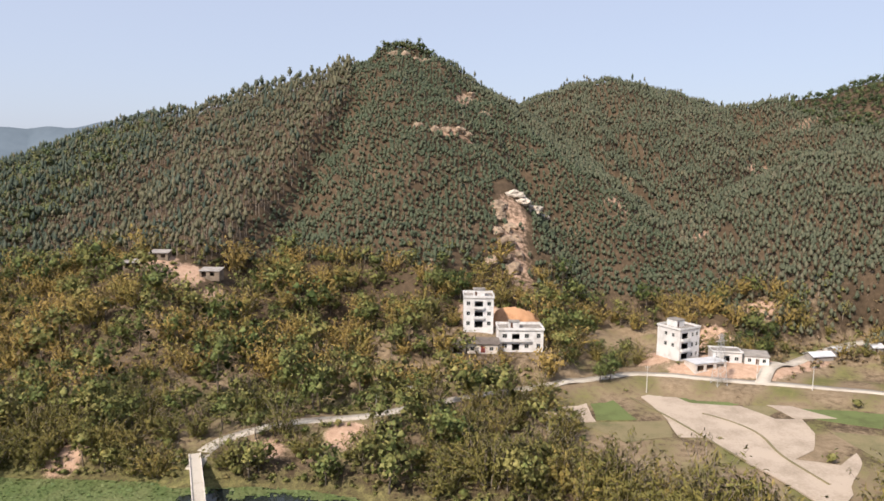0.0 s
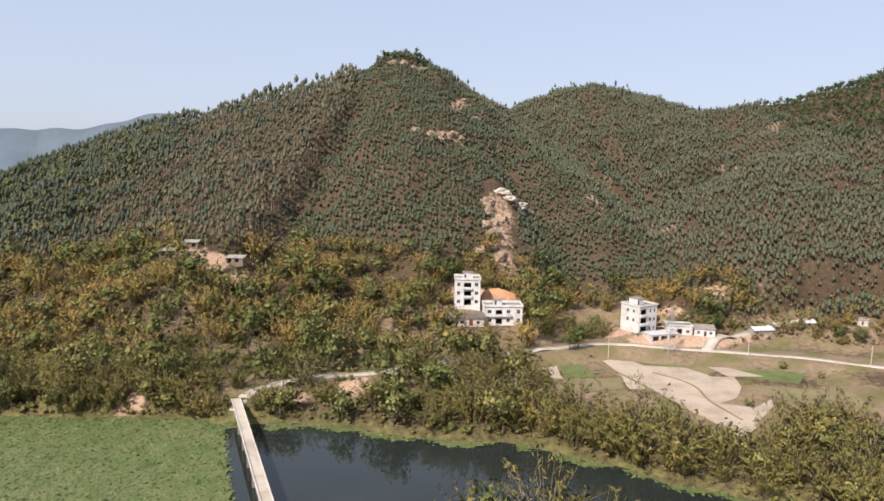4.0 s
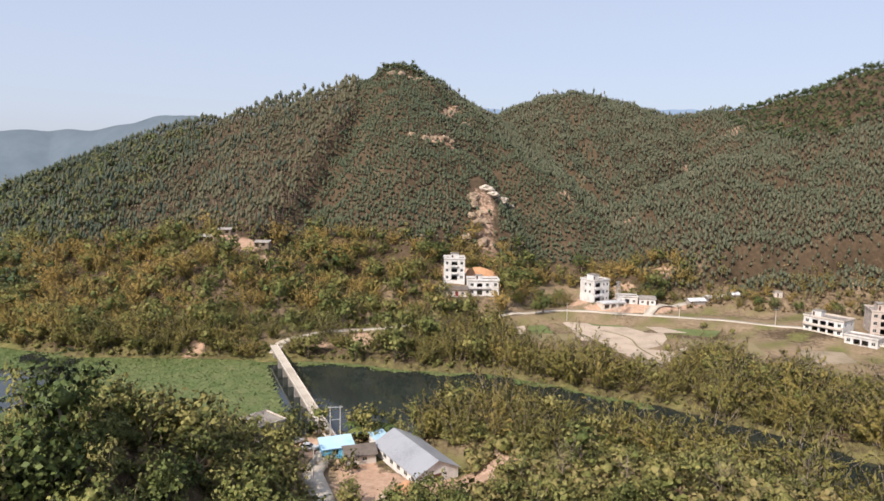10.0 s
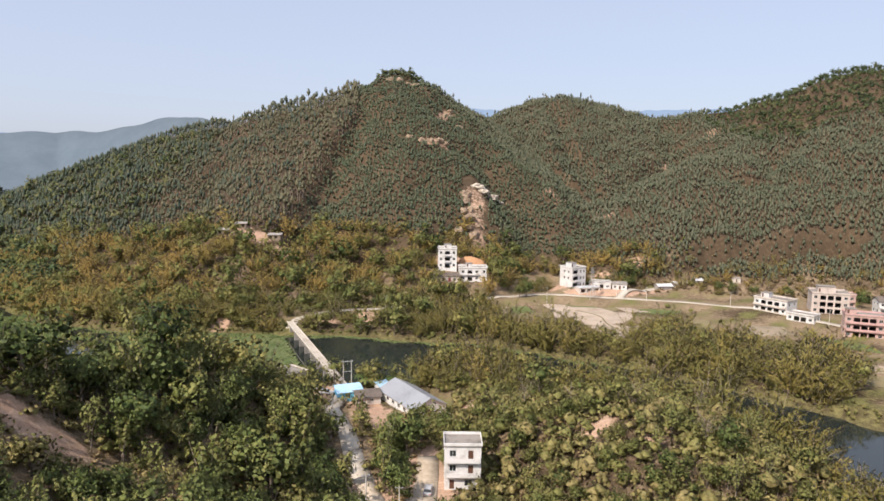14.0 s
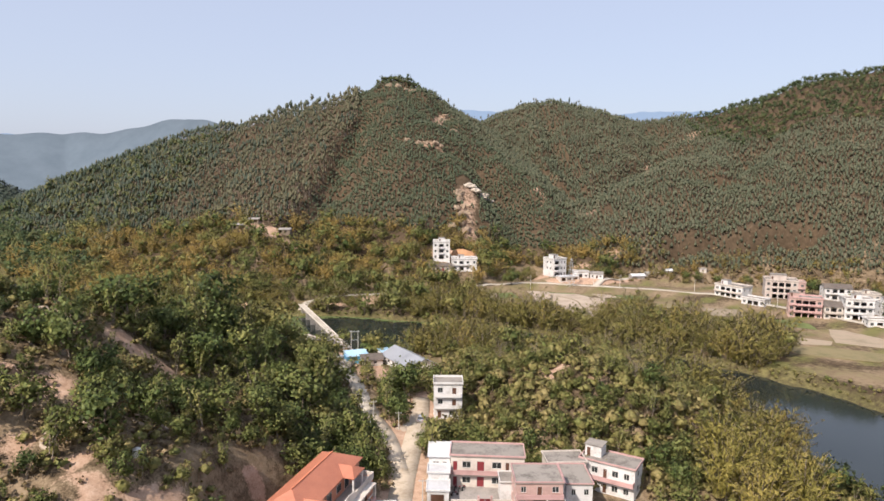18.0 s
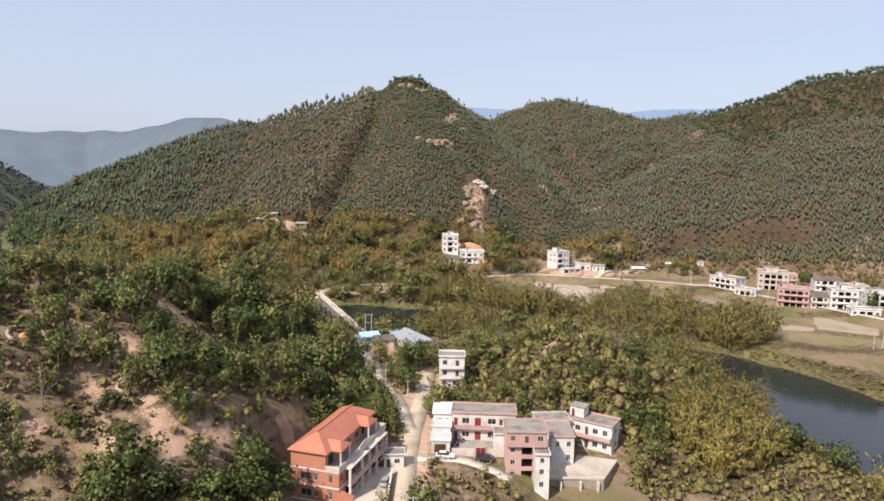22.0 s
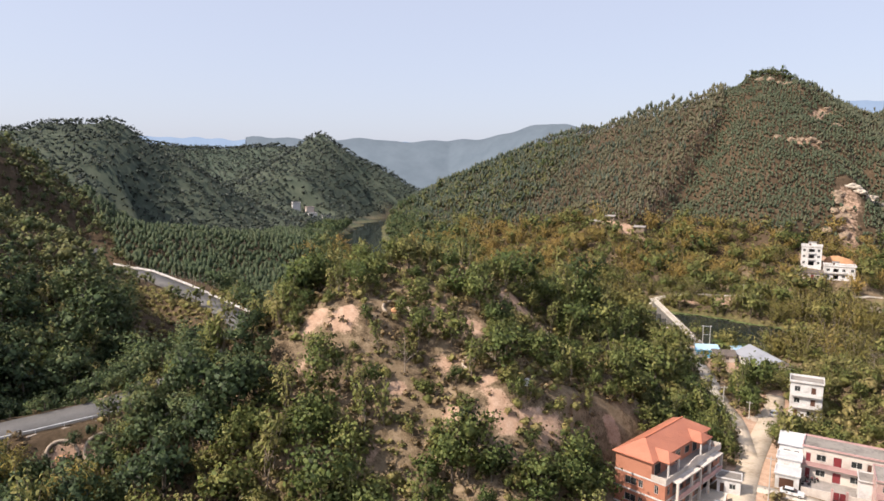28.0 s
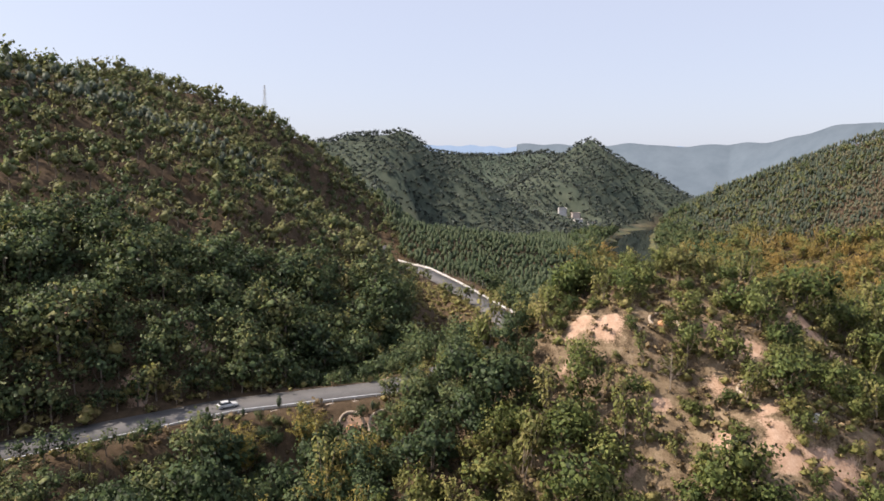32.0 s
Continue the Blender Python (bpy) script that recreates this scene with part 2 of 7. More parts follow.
# ---- the lie of the land ----
def seg_dist(P, line):
    """Distance to a polyline and, at its nearest place, the line's further values (numpy, all points at once)."""
    line = np.array(line, float)
    best, vals = np.full(len(P), 1e9), np.zeros((len(P), line.shape[1] - 2))
    for a, b in zip(line[:-1], line[1:]):
        d = b[:2] - a[:2]
        k = np.clip(((P - a[:2]) @ d) / (d @ d), 0, 1)
        q = np.hypot(*(P - a[:2] - k[:, None] * d).T)
        near = q < best
        best = np.where(near, q, best)
        vals[near] = (a[2:] + k[:, None] * (b[2:] - a[2:]))[near]
    return best, vals


def wave(P, scale, seed=0):
    """Smooth random waves between about -1 and 1."""
    r = np.random.RandomState(seed)
    out = np.zeros(len(P))
    for k in range(9):
        a, f, p = r.uniform(0, 6.28), r.uniform(0.6, 2.2) / scale, r.uniform(0, 6.28)
        out += np.sin((P[:, 0] * math.cos(a) + P[:, 1] * math.sin(a)) * f * 6.28 + p) / (1 + 0.5 * k) ** 0.5
    return out / 4.5


# crest lines: x, y, height; then slope and roundness of the flanks
RIDGES = [
    ([(-54, 520, 152), (-45, 516, 164), (-18, 511, 164), (-8, 506, 150)], 0.80, 5),
    ([(-52, 520, 152), (-110, 532, 133), (-186, 542, 116), (-241, 553, 108), (-327, 518, 70), (-400, 480, 34), (-450, 450, 4)], 0.56, 14),
    ([(-25, 505, 156), (-12, 420, 119), (-4, 350, 82), (0, 295, 50), (6, 262, 26)], 0.52, 16),
    ([(-112, 528, 132), (-112, 430, 98), (-107, 340, 61), (-102, 268, 37), (-92, 215, 14), (-84, 180, 6)], 0.44, 30),
    ([(-241, 545, 104), (-232, 400, 58), (-212, 290, 25), (-195, 220, 7)], 0.42, 30),
    ([(-4, 503, 150), (6, 497, 138), (30, 478, 115), (62, 425, 90), (92, 375, 62), (112, 330, 34), (125, 292, 12)], 0.58, 12),
    ([(0, 560, 116), (60, 600, 126), (110, 606, 147), (150, 603, 152), (195, 600, 143), (250, 605, 130), (330, 570, 141), (408, 508, 170), (480, 500, 181), (640, 470, 190)], 0.50, 14),
    ([(150, 603, 148), (165, 520, 108), (175, 450, 66), (172, 390, 35)], 0.5, 20),
    ([(408, 508, 166), (330, 455, 114), (262, 410, 86), (222, 392, 79), (196, 345, 46), (180, 305, 14)], 0.5, 22),
    ([(222, 392, 79), (300, 370, 62), (370, 352, 46), (450, 330, 34), (560, 300, 30)], 0.48, 20),
    ([(-94, -82, 40), (-86, -75, 47), (-77, -66, 49), (-69, -45, 44), (-58, -18, 34), (-50, 12, 24), (-47, 34, 12)], 0.68, 10),
    ([(-85, -78, 45), (-76, -90, 42), (-70, -112, 25), (-64, -134, 11)], 0.66, 11),
    ([(22, 46, 7), (42, 14, 19), (58, -4, 21), (76, -16, 15), (92, -26, 6)], 0.46, 13),
    ([(-290, -300, 104), (-298, -190, 98), (-312, -138, 80), (-306, -92, 60), (-300, -58, 38)], 0.52, 16),
    ([(-300, -125, 66), (-262, -122, 50), (-232, -106, 34), (-206, -92, 18)], 0.50, 14),
    ([(-300, -330, 108), (-340, -173, 116), (-386, -145, 119), (-455, -86, 131), (-448, -5, 110), (-433, 27, 88), (-412, 62, 55), (-398, 100, 20)], 0.6, 20),
    ([(-400, 20, 36), (-362, 60, 30), (-330, 150, 19), (-300, 195, 8)], 0.35, 20),
    ([(-900, 100, 120), (-807, 169, 104), (-749, 217, 113), (-721, 248, 125), (-706, 263, 120), (-688, 282, 129), (-672, 303, 108), (-640, 325, 84), (-585, 350, 48), (-540, 380, 18)], 0.5, 12),
    ([(-1240, 500, 100), (-1158, 546, 108), (-1062, 575, 108), (-993, 618, 118), (-940, 658, 104), (-900, 700, 100)], 0.42, 16),
    ([(-900, 700, 100), (-850, 671, 108), (-824, 671, 126), (-800, 668, 112), (-762, 662, 90), (-720, 655, 104), (-681, 649, 126), (-650, 668, 100), (-625, 692, 84), (-540, 700, 36)], 0.5, 14),
    ([(320, -420, 60), (420, -250, 70), (520, -60, 90), (640, 120, 120)], 0.4, 30),
    ([(-150, -520, 60), (60, -560, 50), (300, -480, 55)], 0.4, 30),
]
RIVER = [(300, -170, 40), (170, -78, 40), (131, -22, 29), (125, 18, 25), (112, 42, 21), (78, 80, 18), (50, 96, 20), (18, 112, 24), (-10, 108, 31), (-30, 109, 37),
         (-75, 112, 38), (-140, 115, 36), (-200, 140, 30), (-280, 220, 26), (-390, 350, 24), (-465, 480, 22), (-500, 600, 36), (-450, 740, 36), (-400, 900, 40)]
# levelled lines: x, y, height, half width
LEVELS = [
    [(50, 190, 3.4, 14), (75, 185, 3.4, 20), (110, 185, 3.4, 22), (150, 150, 3.4, 22), (185, 105, 3.4, 26), (205, 85, 3.4, 24)],
    [(4, -130, 8, 5), (2, -82, 8, 5), (2, -45, 8, 5), (-3, -22, 8, 5), (-8, -11, 8, 5), (-13, 6, 7.6, 4.5), (-18, 28, 6.5, 4.5), (-28, 50, 5, 6), (-25, 64, 4.6, 4)],
    [(2, -45, 8, 5), (4, -20, 8, 7), (5.5, 6, 7.6, 5)],
    [(24, -78, 2.5, 5), (36, -77, 2, 5), (52, -72, 1.8, 4)],
    [(27, -62, 5.6, 3), (32, -62, 5.4, 3)],
    [(36, -56, 4.4, 8), (46, -54, 4.4, 8)],
    [(36, -70, 1.5, 3), (47, -70, 1.5, 3), (57, -58, 1.5, 2.5)],
    [(10, -52, 8, 6), (21, -52, 8, 7)],
    [(4, -61, 8, 3), (14, -61, 7.8, 3), (24, -66, 6, 2)],
    [(-15, -78, 8, 8), (-6, -62, 8, 8)],
    [(10, -8, 7.5, 5), (15, -7, 7.5, 5)],
    [(-12, 52, 3, 10), (2, 52, 3, 9), (-2, 34, 4, 8)],
    [(-41, 63, 4.4, 7), (-32, 60, 4.6, 5)],
    [(-60, 155, 4.4, 4), (-58, 170, 5, 4), (-41, 174, 6, 4), (-20, 178, 6, 4), (4, 193, 6, 4), (41, 210, 6, 5), (68, 222, 6, 6), (93, 217, 5.6, 8), (144, 208, 5, 8), (172, 194, 4.6, 8), (198, 147, 4.4, 8), (230, 85, 4.2, 8), (290, -20, 4, 8)],
    [(115, 225, 5.6, 6), (139, 244, 6, 6), (182, 266, 8, 6), (260, 262, 8, 8)],
    [(11, 224, 12, 5), (34, 226, 12, 8)],
    [(12, 241, 17, 7), (16, 241, 17, 6)],
    [(86, 236, 8.4, 8), (112, 232, 8, 7)],
    [(-606, 484, 7, 16), (-540, 474, 7, 16)],
    [(190, 206, 5.6, 18), (206, 182, 5.6, 18), (222, 150, 5.6, 20), (236, 118, 5.6, 18)],
    [(-138, -300, 20, 7.2), (-138, -197, 20, 7.2), (-136, -155, 20, 7.2), (-124, -118, 20, 7.2), (-126, -96, 20, 7.2), (-140, -64, 20, 7.2), (-156, -44, 20, 7.2), (-188, -28, 20, 10), (-233, -9, 20, 15), (-281, 9, 20, 7.2), (-330, 20, 18, 7.2)],
]


# stream gullies: x, y, depth
GULLIES = [[(-52, 490, 3), (-62, 420, 9), (-70, 340, 10), (-76, 285, 6), (-74, 250, 2)], [(22, 440, 4), (52, 370, 8), (72, 310, 6)], [(-170, 500, 4), (-168, 400, 9), (-160, 300, 7)],
           [(125, 560, 5), (130, 480, 9), (140, 400, 8)], [(250, 560, 6), (235, 480, 8), (150, 380, 6)], [(360, 480, 6), (300, 400, 7), (240, 350, 5)], [(-300, 500, 4), (-290, 420, 8), (-270, 330, 6)]]


def land(P):
    P = np.asarray(P, float)
    z = 3.2 + 0.5 * wave(P, 60, 3)
    far = np.hypot(P[:, 0] - 10, P[:, 1] + 100)
    bend = np.c_[P[:, 0] + 9 * wave(P, 55, 7), P[:, 1] + 9 * wave(P, 55, 8)]
    acc = np.zeros(len(P))
    for line, slope, soft in RIDGES:
        d, v = seg_dist(bend, line)
        h = v[:, 0] - slope * (np.sqrt(d * d + soft * soft) - soft)
        acc += np.exp(np.clip(h, -60, 240) / 5.0)
    hill = 5.0 * np.log(acc + 1e-9)
    hill = hill + np.clip(hill - 12, 0, 40) / 40 * (2.2 * wave(P, 42, 11) + 0.5 * wave(P, 16, 12))
    z = np.logaddexp(z / 2.5, hill / 2.5) * 2.5
    z = np.where(far > 1500, np.maximum(z, 10 + 12 * wave(P, 300, 4)), z)
    for line in GULLIES:
        d, v = seg_dist(bend, line)
        z = z - 1.25 * v[:, 0] * np.exp(-(d / 12) ** 2)
    for line in LEVELS:
        d, v = seg_dist(P, line)
        k = np.clip((d - v[:, 1]) / 9.0, 0, 1)
        k = k * k * (3 - 2 * k)
        z = v[:, 0] * (1 - k) + z * k
    d, v = seg_dist(np.c_[P[:, 0] + 2.5 * wave(P, 22, 21), P[:, 1] + 2.5 * wave(P, 22, 22)], RIVER)
    q = np.clip((d - v[:, 0]) / 7.0, -1, 1)
    bank = np.where(q < 0, 2.2 * q, 0)
    k = np.clip(q, 0, 1)
    z = np.where(q < 1, bank * (1 - k) + (k * k * (3 - 2 * k)) * z, z)
    return z


def ground_z(x, y):
    return float(land(np.array([[x, y]]))[0])


def spaced(lo, hi, fine_lo, fine_hi, step):
    mid = list(np.arange(fine_lo, fine_hi + step / 2, step))
    out, s = [mid[-1]], step
    while out[-1] < hi:
        s *= 1.13
        out.append(out[-1] + min(s, 260))
    low, s = [mid[0]], step
    while low[-1] > lo:
        s *= 1.13
        low.append(low[-1] - min(s, 260))
    return np.array(low[:0:-1] + mid + out[1:])


def mesh_from(name, verts, faces, mat, smooth=False):
    """A mesh from numpy arrays: verts (n, 3), faces (m, 3 or 4)."""
    me = bpy.data.meshes.new(name)
    verts, faces = np.asarray(verts, np.float32), np.asarray(faces, np.int32)
    puff = verts[:, 3:6] if verts.shape[1] == 6 else None
    verts = np.ascontiguousarray(verts[:, :3])
    n, w = faces.shape
    me.vertices.add(len(verts))
    me.vertices.foreach_set("co", verts.ravel())
    me.loops.add(n * w)
    me.loops.foreach_set("vertex_index", faces.ravel())
    me.polygons.add(n)
    me.polygons.foreach_set("loop_start", np.arange(0, n * w, w, dtype=np.int32))
    me.polygons.foreach_set("loop_total", np.full(n, w, np.int32))
    if smooth:
        me.polygons.foreach_set("use_smooth", np.ones(n, bool))
    me.update(calc_edges=True)
    if mat:
        me.materials.append(mat)
    if puff is not None:
        me.attributes.new("puff", "FLOAT_VECTOR", "POINT").data.foreach_set("vector", np.ascontiguousarray(puff).ravel())
    return me


def grid_faces(nx, ny):
    i, j = np.meshgrid(np.arange(nx - 1), np.arange(ny - 1), indexing="ij")
    a = (i * ny + j).ravel()
    return np.c_[a, a + ny, a + ny + 1, a + 1]


# bare orange soil: x, y, radius
BARE = [(-55, -77, 3.1), (-62, -77.5, 2.2), (-54.8, -88, 2.5), (-44.5, -91, 2.4), (-40, -94.4, 2.7), (-59.6, -99.5, 2.3), (-65.5, -54.4, 2.7), (-47.6, -99, 2.1), (-33, -91, 2.9), (-37, -97, 2.0), (-24.4, -68, 2.2), (-75.4, -95, 2.9), (-81.7, -97.5, 2.7), (-85.4, -80, 2.1), (-80, -104.5, 1.9),
        (-30.4, -88.4, 2.2), (-58, -111, 2.0), (-149, -170.5, 3.2), (-135, -114.5, 2.8),
        (-10, 40, 9), (2, 36, 9), (12, 37, 8), (20, 44, 6), (12, 6, 3.5), (1, -24, 7), (5, -12, 6), (10, -38, 5), (20, 250, 9), (28, 250, 9), (14, 250, 7), (-100, 258, 7), (-112, 262, 6), (-86, 251, 5), (-78, 242, 3.5),
        (-24, 168, 6), (-44, 160, 5), (-92, 156, 5), (100, 232, 7), (78, 234, 6), (110, 262, 8), (135, 275, 8), (52, -12, 2.6), (41, -3, 3.2), (45, -1.5, 3.0), (37, 3, 2.4), (8, 38, 8), (-50.5, -46, 3.4), (-54, -48, 3.4), (-57, -50, 2.6),
        (-170, -180, 7), (-160, -150, 6), (-176, -205, 9), (-116.4, -133.4, 2.6), (-112.8, -127.6, 2.6), (-111.7, -148.2, 2.6)]


# trodden and dusty ground along the lanes
DUSTY = [[(2, -95), (2, -45), (-3, -22), (-8, -11)], [(2, -45), (5, -20), (5.5, 4), (4, 16)], [(-16, 56), (-10, 38), (2, 33), (14, 38)], [(-34, 62), (-24, 58)], [(112, 222), (140, 240)], [(84, 222), (112, 224)]]


def cover_of(P, z):
    bare, grass, dry = np.zeros(len(P)), np.zeros(len(P)), np.zeros(len(P))
    for x, y, r in BARE:
        d = np.hypot(P[:, 0] - x, P[:, 1] - y)
        bare = np.maximum(bare, np.clip(1.25 - 0.75 * d / r, 0, 1))
    # cut slopes and erosion on the mountain's face
    d, v = seg_dist(P, [(36, 330, 12), (34, 300, 10), (36, 275, 8)])
    bare = np.maximum(bare, (0.5 + 0.14 * wave(P, 14, 34)) * np.clip(1.4 - d / v[:, 0], 0, 1))
    for line in ([(-4, 378, 5), (14, 385, 5)], [(8, 440, 4), (18, 474, 6)], [(92, 366, 4), (100, 358, 4)], [(128, 352, 4), (140, 345, 5)], [(224, 480, 7), (236, 492, 7)], [(276, 520, 8), (290, 530, 8)]):
        d, v = seg_dist(P, line)
        bare = np.maximum(bare, (0.56 + 0.12 * wave(P, 12, 36)) * np.clip(1.5 - d / v[:, 0], 0, 1))
    bare = np.maximum(bare, np.where((z > 14) & (P[:, 1] > 250), 0.12 + 0.3 * wave(P, 48, 31), 0))
    bare = np.maximum(bare, np.where((P[:, 0] > 120) & (P[:, 1] > 235) & (z > 7) & (z < 26), 0.28 + 0.16 * wave(P, 25, 33), 0))
    dry = np.where((z < 9), 0.62 + 0.35 * wave(P, 40, 41), np.where(P[:, 1] > 240, 0.32, np.where(P[:, 0] > -120, 0.5, 0.2)) + 0.25 * wave(P, 50, 42))
    grass = np.where(z < 7, 0.42 + 0.35 * wave(P, 32, 51), 0.15 + 0.3 * wave(P, 40, 52))
    farm = (P[:, 0] > 30) & (P[:, 1] > 55) & (z < 7.5)
    grass = np.where(farm, 0.42 + 0.3 * wave(P, 26, 53), grass)
    dry = np.where((P[:, 0] < -78) & (P[:, 1] < -104), 0.12, dry)
    dry = np.where((P[:, 0] > -92) & (P[:, 0] < -20) & (P[:, 1] < -45) & (P[:, 1] > -116), 0.58 + 0.25 * wave(P, 20, 43), dry)
    hill = (P[:, 1] > 250) & (z > 12)
    grass, dry = np.where(hill, 0.0, grass), np.where(hill, 0.3 + 0.2 * wave(P, 50, 42), dry)
    for line in DUSTY:
        d = seg_dist(P, [(x, y, 0) for x, y in line])[0]
        bare = np.maximum(bare, np.clip(1.25 - d / 6.5, 0, 1))
    rd, rv = seg_dist(P, RIVER)
    near_w = np.clip(1.3 - (rd - rv[:, 0]) / 12, 0, 1)
    grass, dry = np.maximum(grass, 0.5 * near_w), dry * (1 - 0.6 * near_w)
    wood = np.clip((np.hypot(P[:, 0] - 10, P[:, 1]) - 800) / 200, 0, 1) * (z > 4)
    wood = np.maximum(wood, np.clip((-P[:, 0] - 300) / 60, 0, 1) * np.clip((P[:, 1] - 60) / 60, 0, 1) * (P[:, 1] < 1000) * (z > 2.5) * 0.9)
    return np.clip(np.c_[bare, grass, dry, wood], 0, 1)


gx, gy = spaced(-2900, 2900, -300, 330, 3.2), spaced(-2200, 3300, -250, 640, 3.2)
GX, GY = np.meshgrid(gx, gy, indexing="ij")
GP = np.c_[GX.ravel(), GY.ravel()]
GZ = land(GP)
me = mesh_from("ground", np.c_[GP, GZ], grid_faces(len(gx), len(gy)), M_GROUND, True)
att = me.attributes.new("cover", "FLOAT_COLOR", "POINT")
att.data.foreach_set("color", cover_of(GP, GZ).astype(np.float32).ravel())
ground = tagged(new("ground", me), "hilly ground of dry grass, leaf litter and orange soil", "ground", kind="structure")
GZ2 = GZ.reshape(len(gx), len(gy))


def on_ground(P):
    """Height of the built ground sheet at points, between its corners."""
    P = np.asarray(P, float)
    i = np.clip(np.searchsorted(gx, P[:, 0]) - 1, 0, len(gx) - 2)
    j = np.clip(np.searchsorted(gy, P[:, 1]) - 1, 0, len(gy) - 2)
    u, v = (P[:, 0] - gx[i]) / (gx[i + 1] - gx[i]), (P[:, 1] - gy[j]) / (gy[j + 1] - gy[j])
    a, b, c, d = GZ2[i, j], GZ2[i + 1, j], GZ2[i + 1, j + 1], GZ2[i, j + 1]
    return (1 - u) * (1 - v) * a + u * (1 - v) * b + u * v * c + (1 - u) * v * d


def gz(x, y):
    return float(on_ground(np.array([[x, y]]))[0])


# ---- river ----
wx, wy = np.linspace(-700, 420, 57), np.linspace(-260, 980, 63)
WX, WY = np.meshgrid(wx, wy, indexing="ij")
wp = np.c_[WX.ravel(), WY.ravel()]
wd, wv = seg_dist(wp, RIVER)
wf = grid_faces(len(wx), len(wy))
wf = wf[(wd[wf].min(axis=1) < 75)]
tagged(new("river", mesh_from("river", np.c_[wp, np.zeros(len(wp))], wf, M_WATER)), "dark still river water between wooded banks", "river", kind="structure")


# ---- roads ----
def ribbon(name, line, width, mat, label, lift=0.12, thick=0.35, category="road", kind="structure", follow=True, step=3.0):
    """A road slab along a line (x, y, z), with real edges."""
    pts = np.array(line, float)
    fine = []
    for a, b in zip(pts[:-1], pts[1:]):
        n = max(1, int(np.hypot(*(b - a)[:2]) / step))
        fine += [a + (b - a) * k / n for k in range(n)]
    fine = np.array(fine + [pts[-1]])
    for _ in range(4):
        fine[1:-1] = 0.25 * fine[:-2] + 0.5 * fine[1:-1] + 0.25 * fine[2:]
    t = np.gradient(fine[:, :2], axis=0)
    t /= np.linalg.norm(t, axis=1)[:, None]
    nrm = np.c_[-t[:, 1], t[:, 0]]
    L, Rr = fine[:, :2] + nrm * width / 2, fine[:, :2] - nrm * width / 2
    if follow:
        zl = np.maximum(np.maximum(on_ground(L), on_ground(Rr)), on_ground(fine[:, :2])) + lift
        zr = zl
    else:
        zl = zr = fine[:, 2]
    n = len(fine)
    v = np.r_[np.c_[L, zl], np.c_[Rr, zr], np.c_[L, zl - thick], np.c_[Rr, zr - thick]]
    k = np.arange(n - 1)
    f = np.r_[np.c_[k, n + k, n + k + 1, k + 1], np.c_[k, k + 1, 2 * n + k + 1, 2 * n + k], np.c_[n + k, 3 * n + k, 3 * n + k + 1, n + k + 1],
              [[0, 2 * n, 3 * n, n], [n - 1, 2 * n - 1, 4 * n - 1, 3 * n - 1]]]
    ob = new(name, mesh_from(name, v, f, mat))
    return tagged(ob, label, category, kind=kind), fine, nrm


ribbon("road", [(2.4, -150, 8), (1.8, -82, 8), (1.4, -60, 8), (2.0, -45, 8), (3.0, -34, 8), (4.0, -20, 8), (4.8, -8, 8), (5.0, 6, 8)], 5.0, M_DIRT, "pale dusty village lane between the houses", 0.12, 0.7)
ribbon("road", [(1.4, -46, 8), (-0.6, -35, 8), (-3, -23, 8), (-7.5, -11.6, 8), (-9, -7, 8)], 4.0, M_DIRT, "dusty earth branch of the lane along the bank", 0.17, 0.7)
ribbon("road", [(-8.6, -8.2, 8), (-12, 2.7, 8), (-15.4, 19, 8), (-19.5, 31, 7), (-25, 46, 5), (-22.5, 56, 4.6), (-21, 63, 4.6)], 4.6, M_CONC, "worn pale concrete lane leading down to the bridge", 0.13, 0.7)
ribbon("road", [(-59, 152, 4.6), (-57, 164, 5), (-41, 173.5, 6), (-20, 178, 6), (4, 193, 6), (41, 210, 6), (68, 222.5, 6), (93, 217, 6), (120, 212.5, 6), (144, 207.5, 6), (172, 194, 5), (198, 147, 5), (222, 102, 5), (290, -20, 4)], 4.0, M_CONC, "pale concrete country road along the foot of the hills")
ribbon("road", [(107, 213, 6), (115, 225, 6), (139, 244, 6), (160, 258, 7), (182, 266, 8), (230, 270, 8)], 4.5, M_CONC, "pale concrete side road climbing to the plantation", 0.16)
ribbon("road", [(-138, -260, 20), (-138, -197, 20), (-136, -155, 20), (-124.5, -118, 20), (-126, -96, 20), (-140, -64, 20), (-156, -44.5, 20), (-188, -28, 20), (-233, -9, 20), (-281, 9, 20), (-345, 24, 18)], 10.5, M_ASPH, "grey asphalt main road curving round the hill")


# ---- plants ----
def ico(sub=1):
    bm = bmesh.new()
    bmesh.ops.create_icosphere(bm, subdivisions=sub, radius=1.0)
    v = np.array([p.co[:] for p in bm.verts])
    f = np.array([[p.index for p in q.verts] for q in bm.faces])
    bm.free()
    return v, f


ICO = ico(1)
DIAMOND = (np.array([(0, 0, 1.0), (1, 0, 0.1), (0.3, 0.95, -0.1), (-0.8, 0.6, 0.15), (-0.8, -0.6, -0.1), (0.3, -0.95, 0.1), (0, 0, -1.0)]),
           np.array([[0, k, k % 5 + 1] for k in range(1, 6)] + [[6, k % 5 + 1, k] for k in range(1, 6)]))


def join(*pieces):
    """Joins (verts, triangles) pairs."""
    vs, fs, n = [], [], 0
    for v, f in pieces:
        vs.append(v), fs.append(f + n)
        n += len(v)
    return np.concatenate(vs), np.concatenate(fs)


def puffed(V, D):
    """Points with the outward direction of the crown beside them."""
    D = D / (np.linalg.norm(D, axis=1)[:, None] + 1e-9)
    return np.c_[V, D]


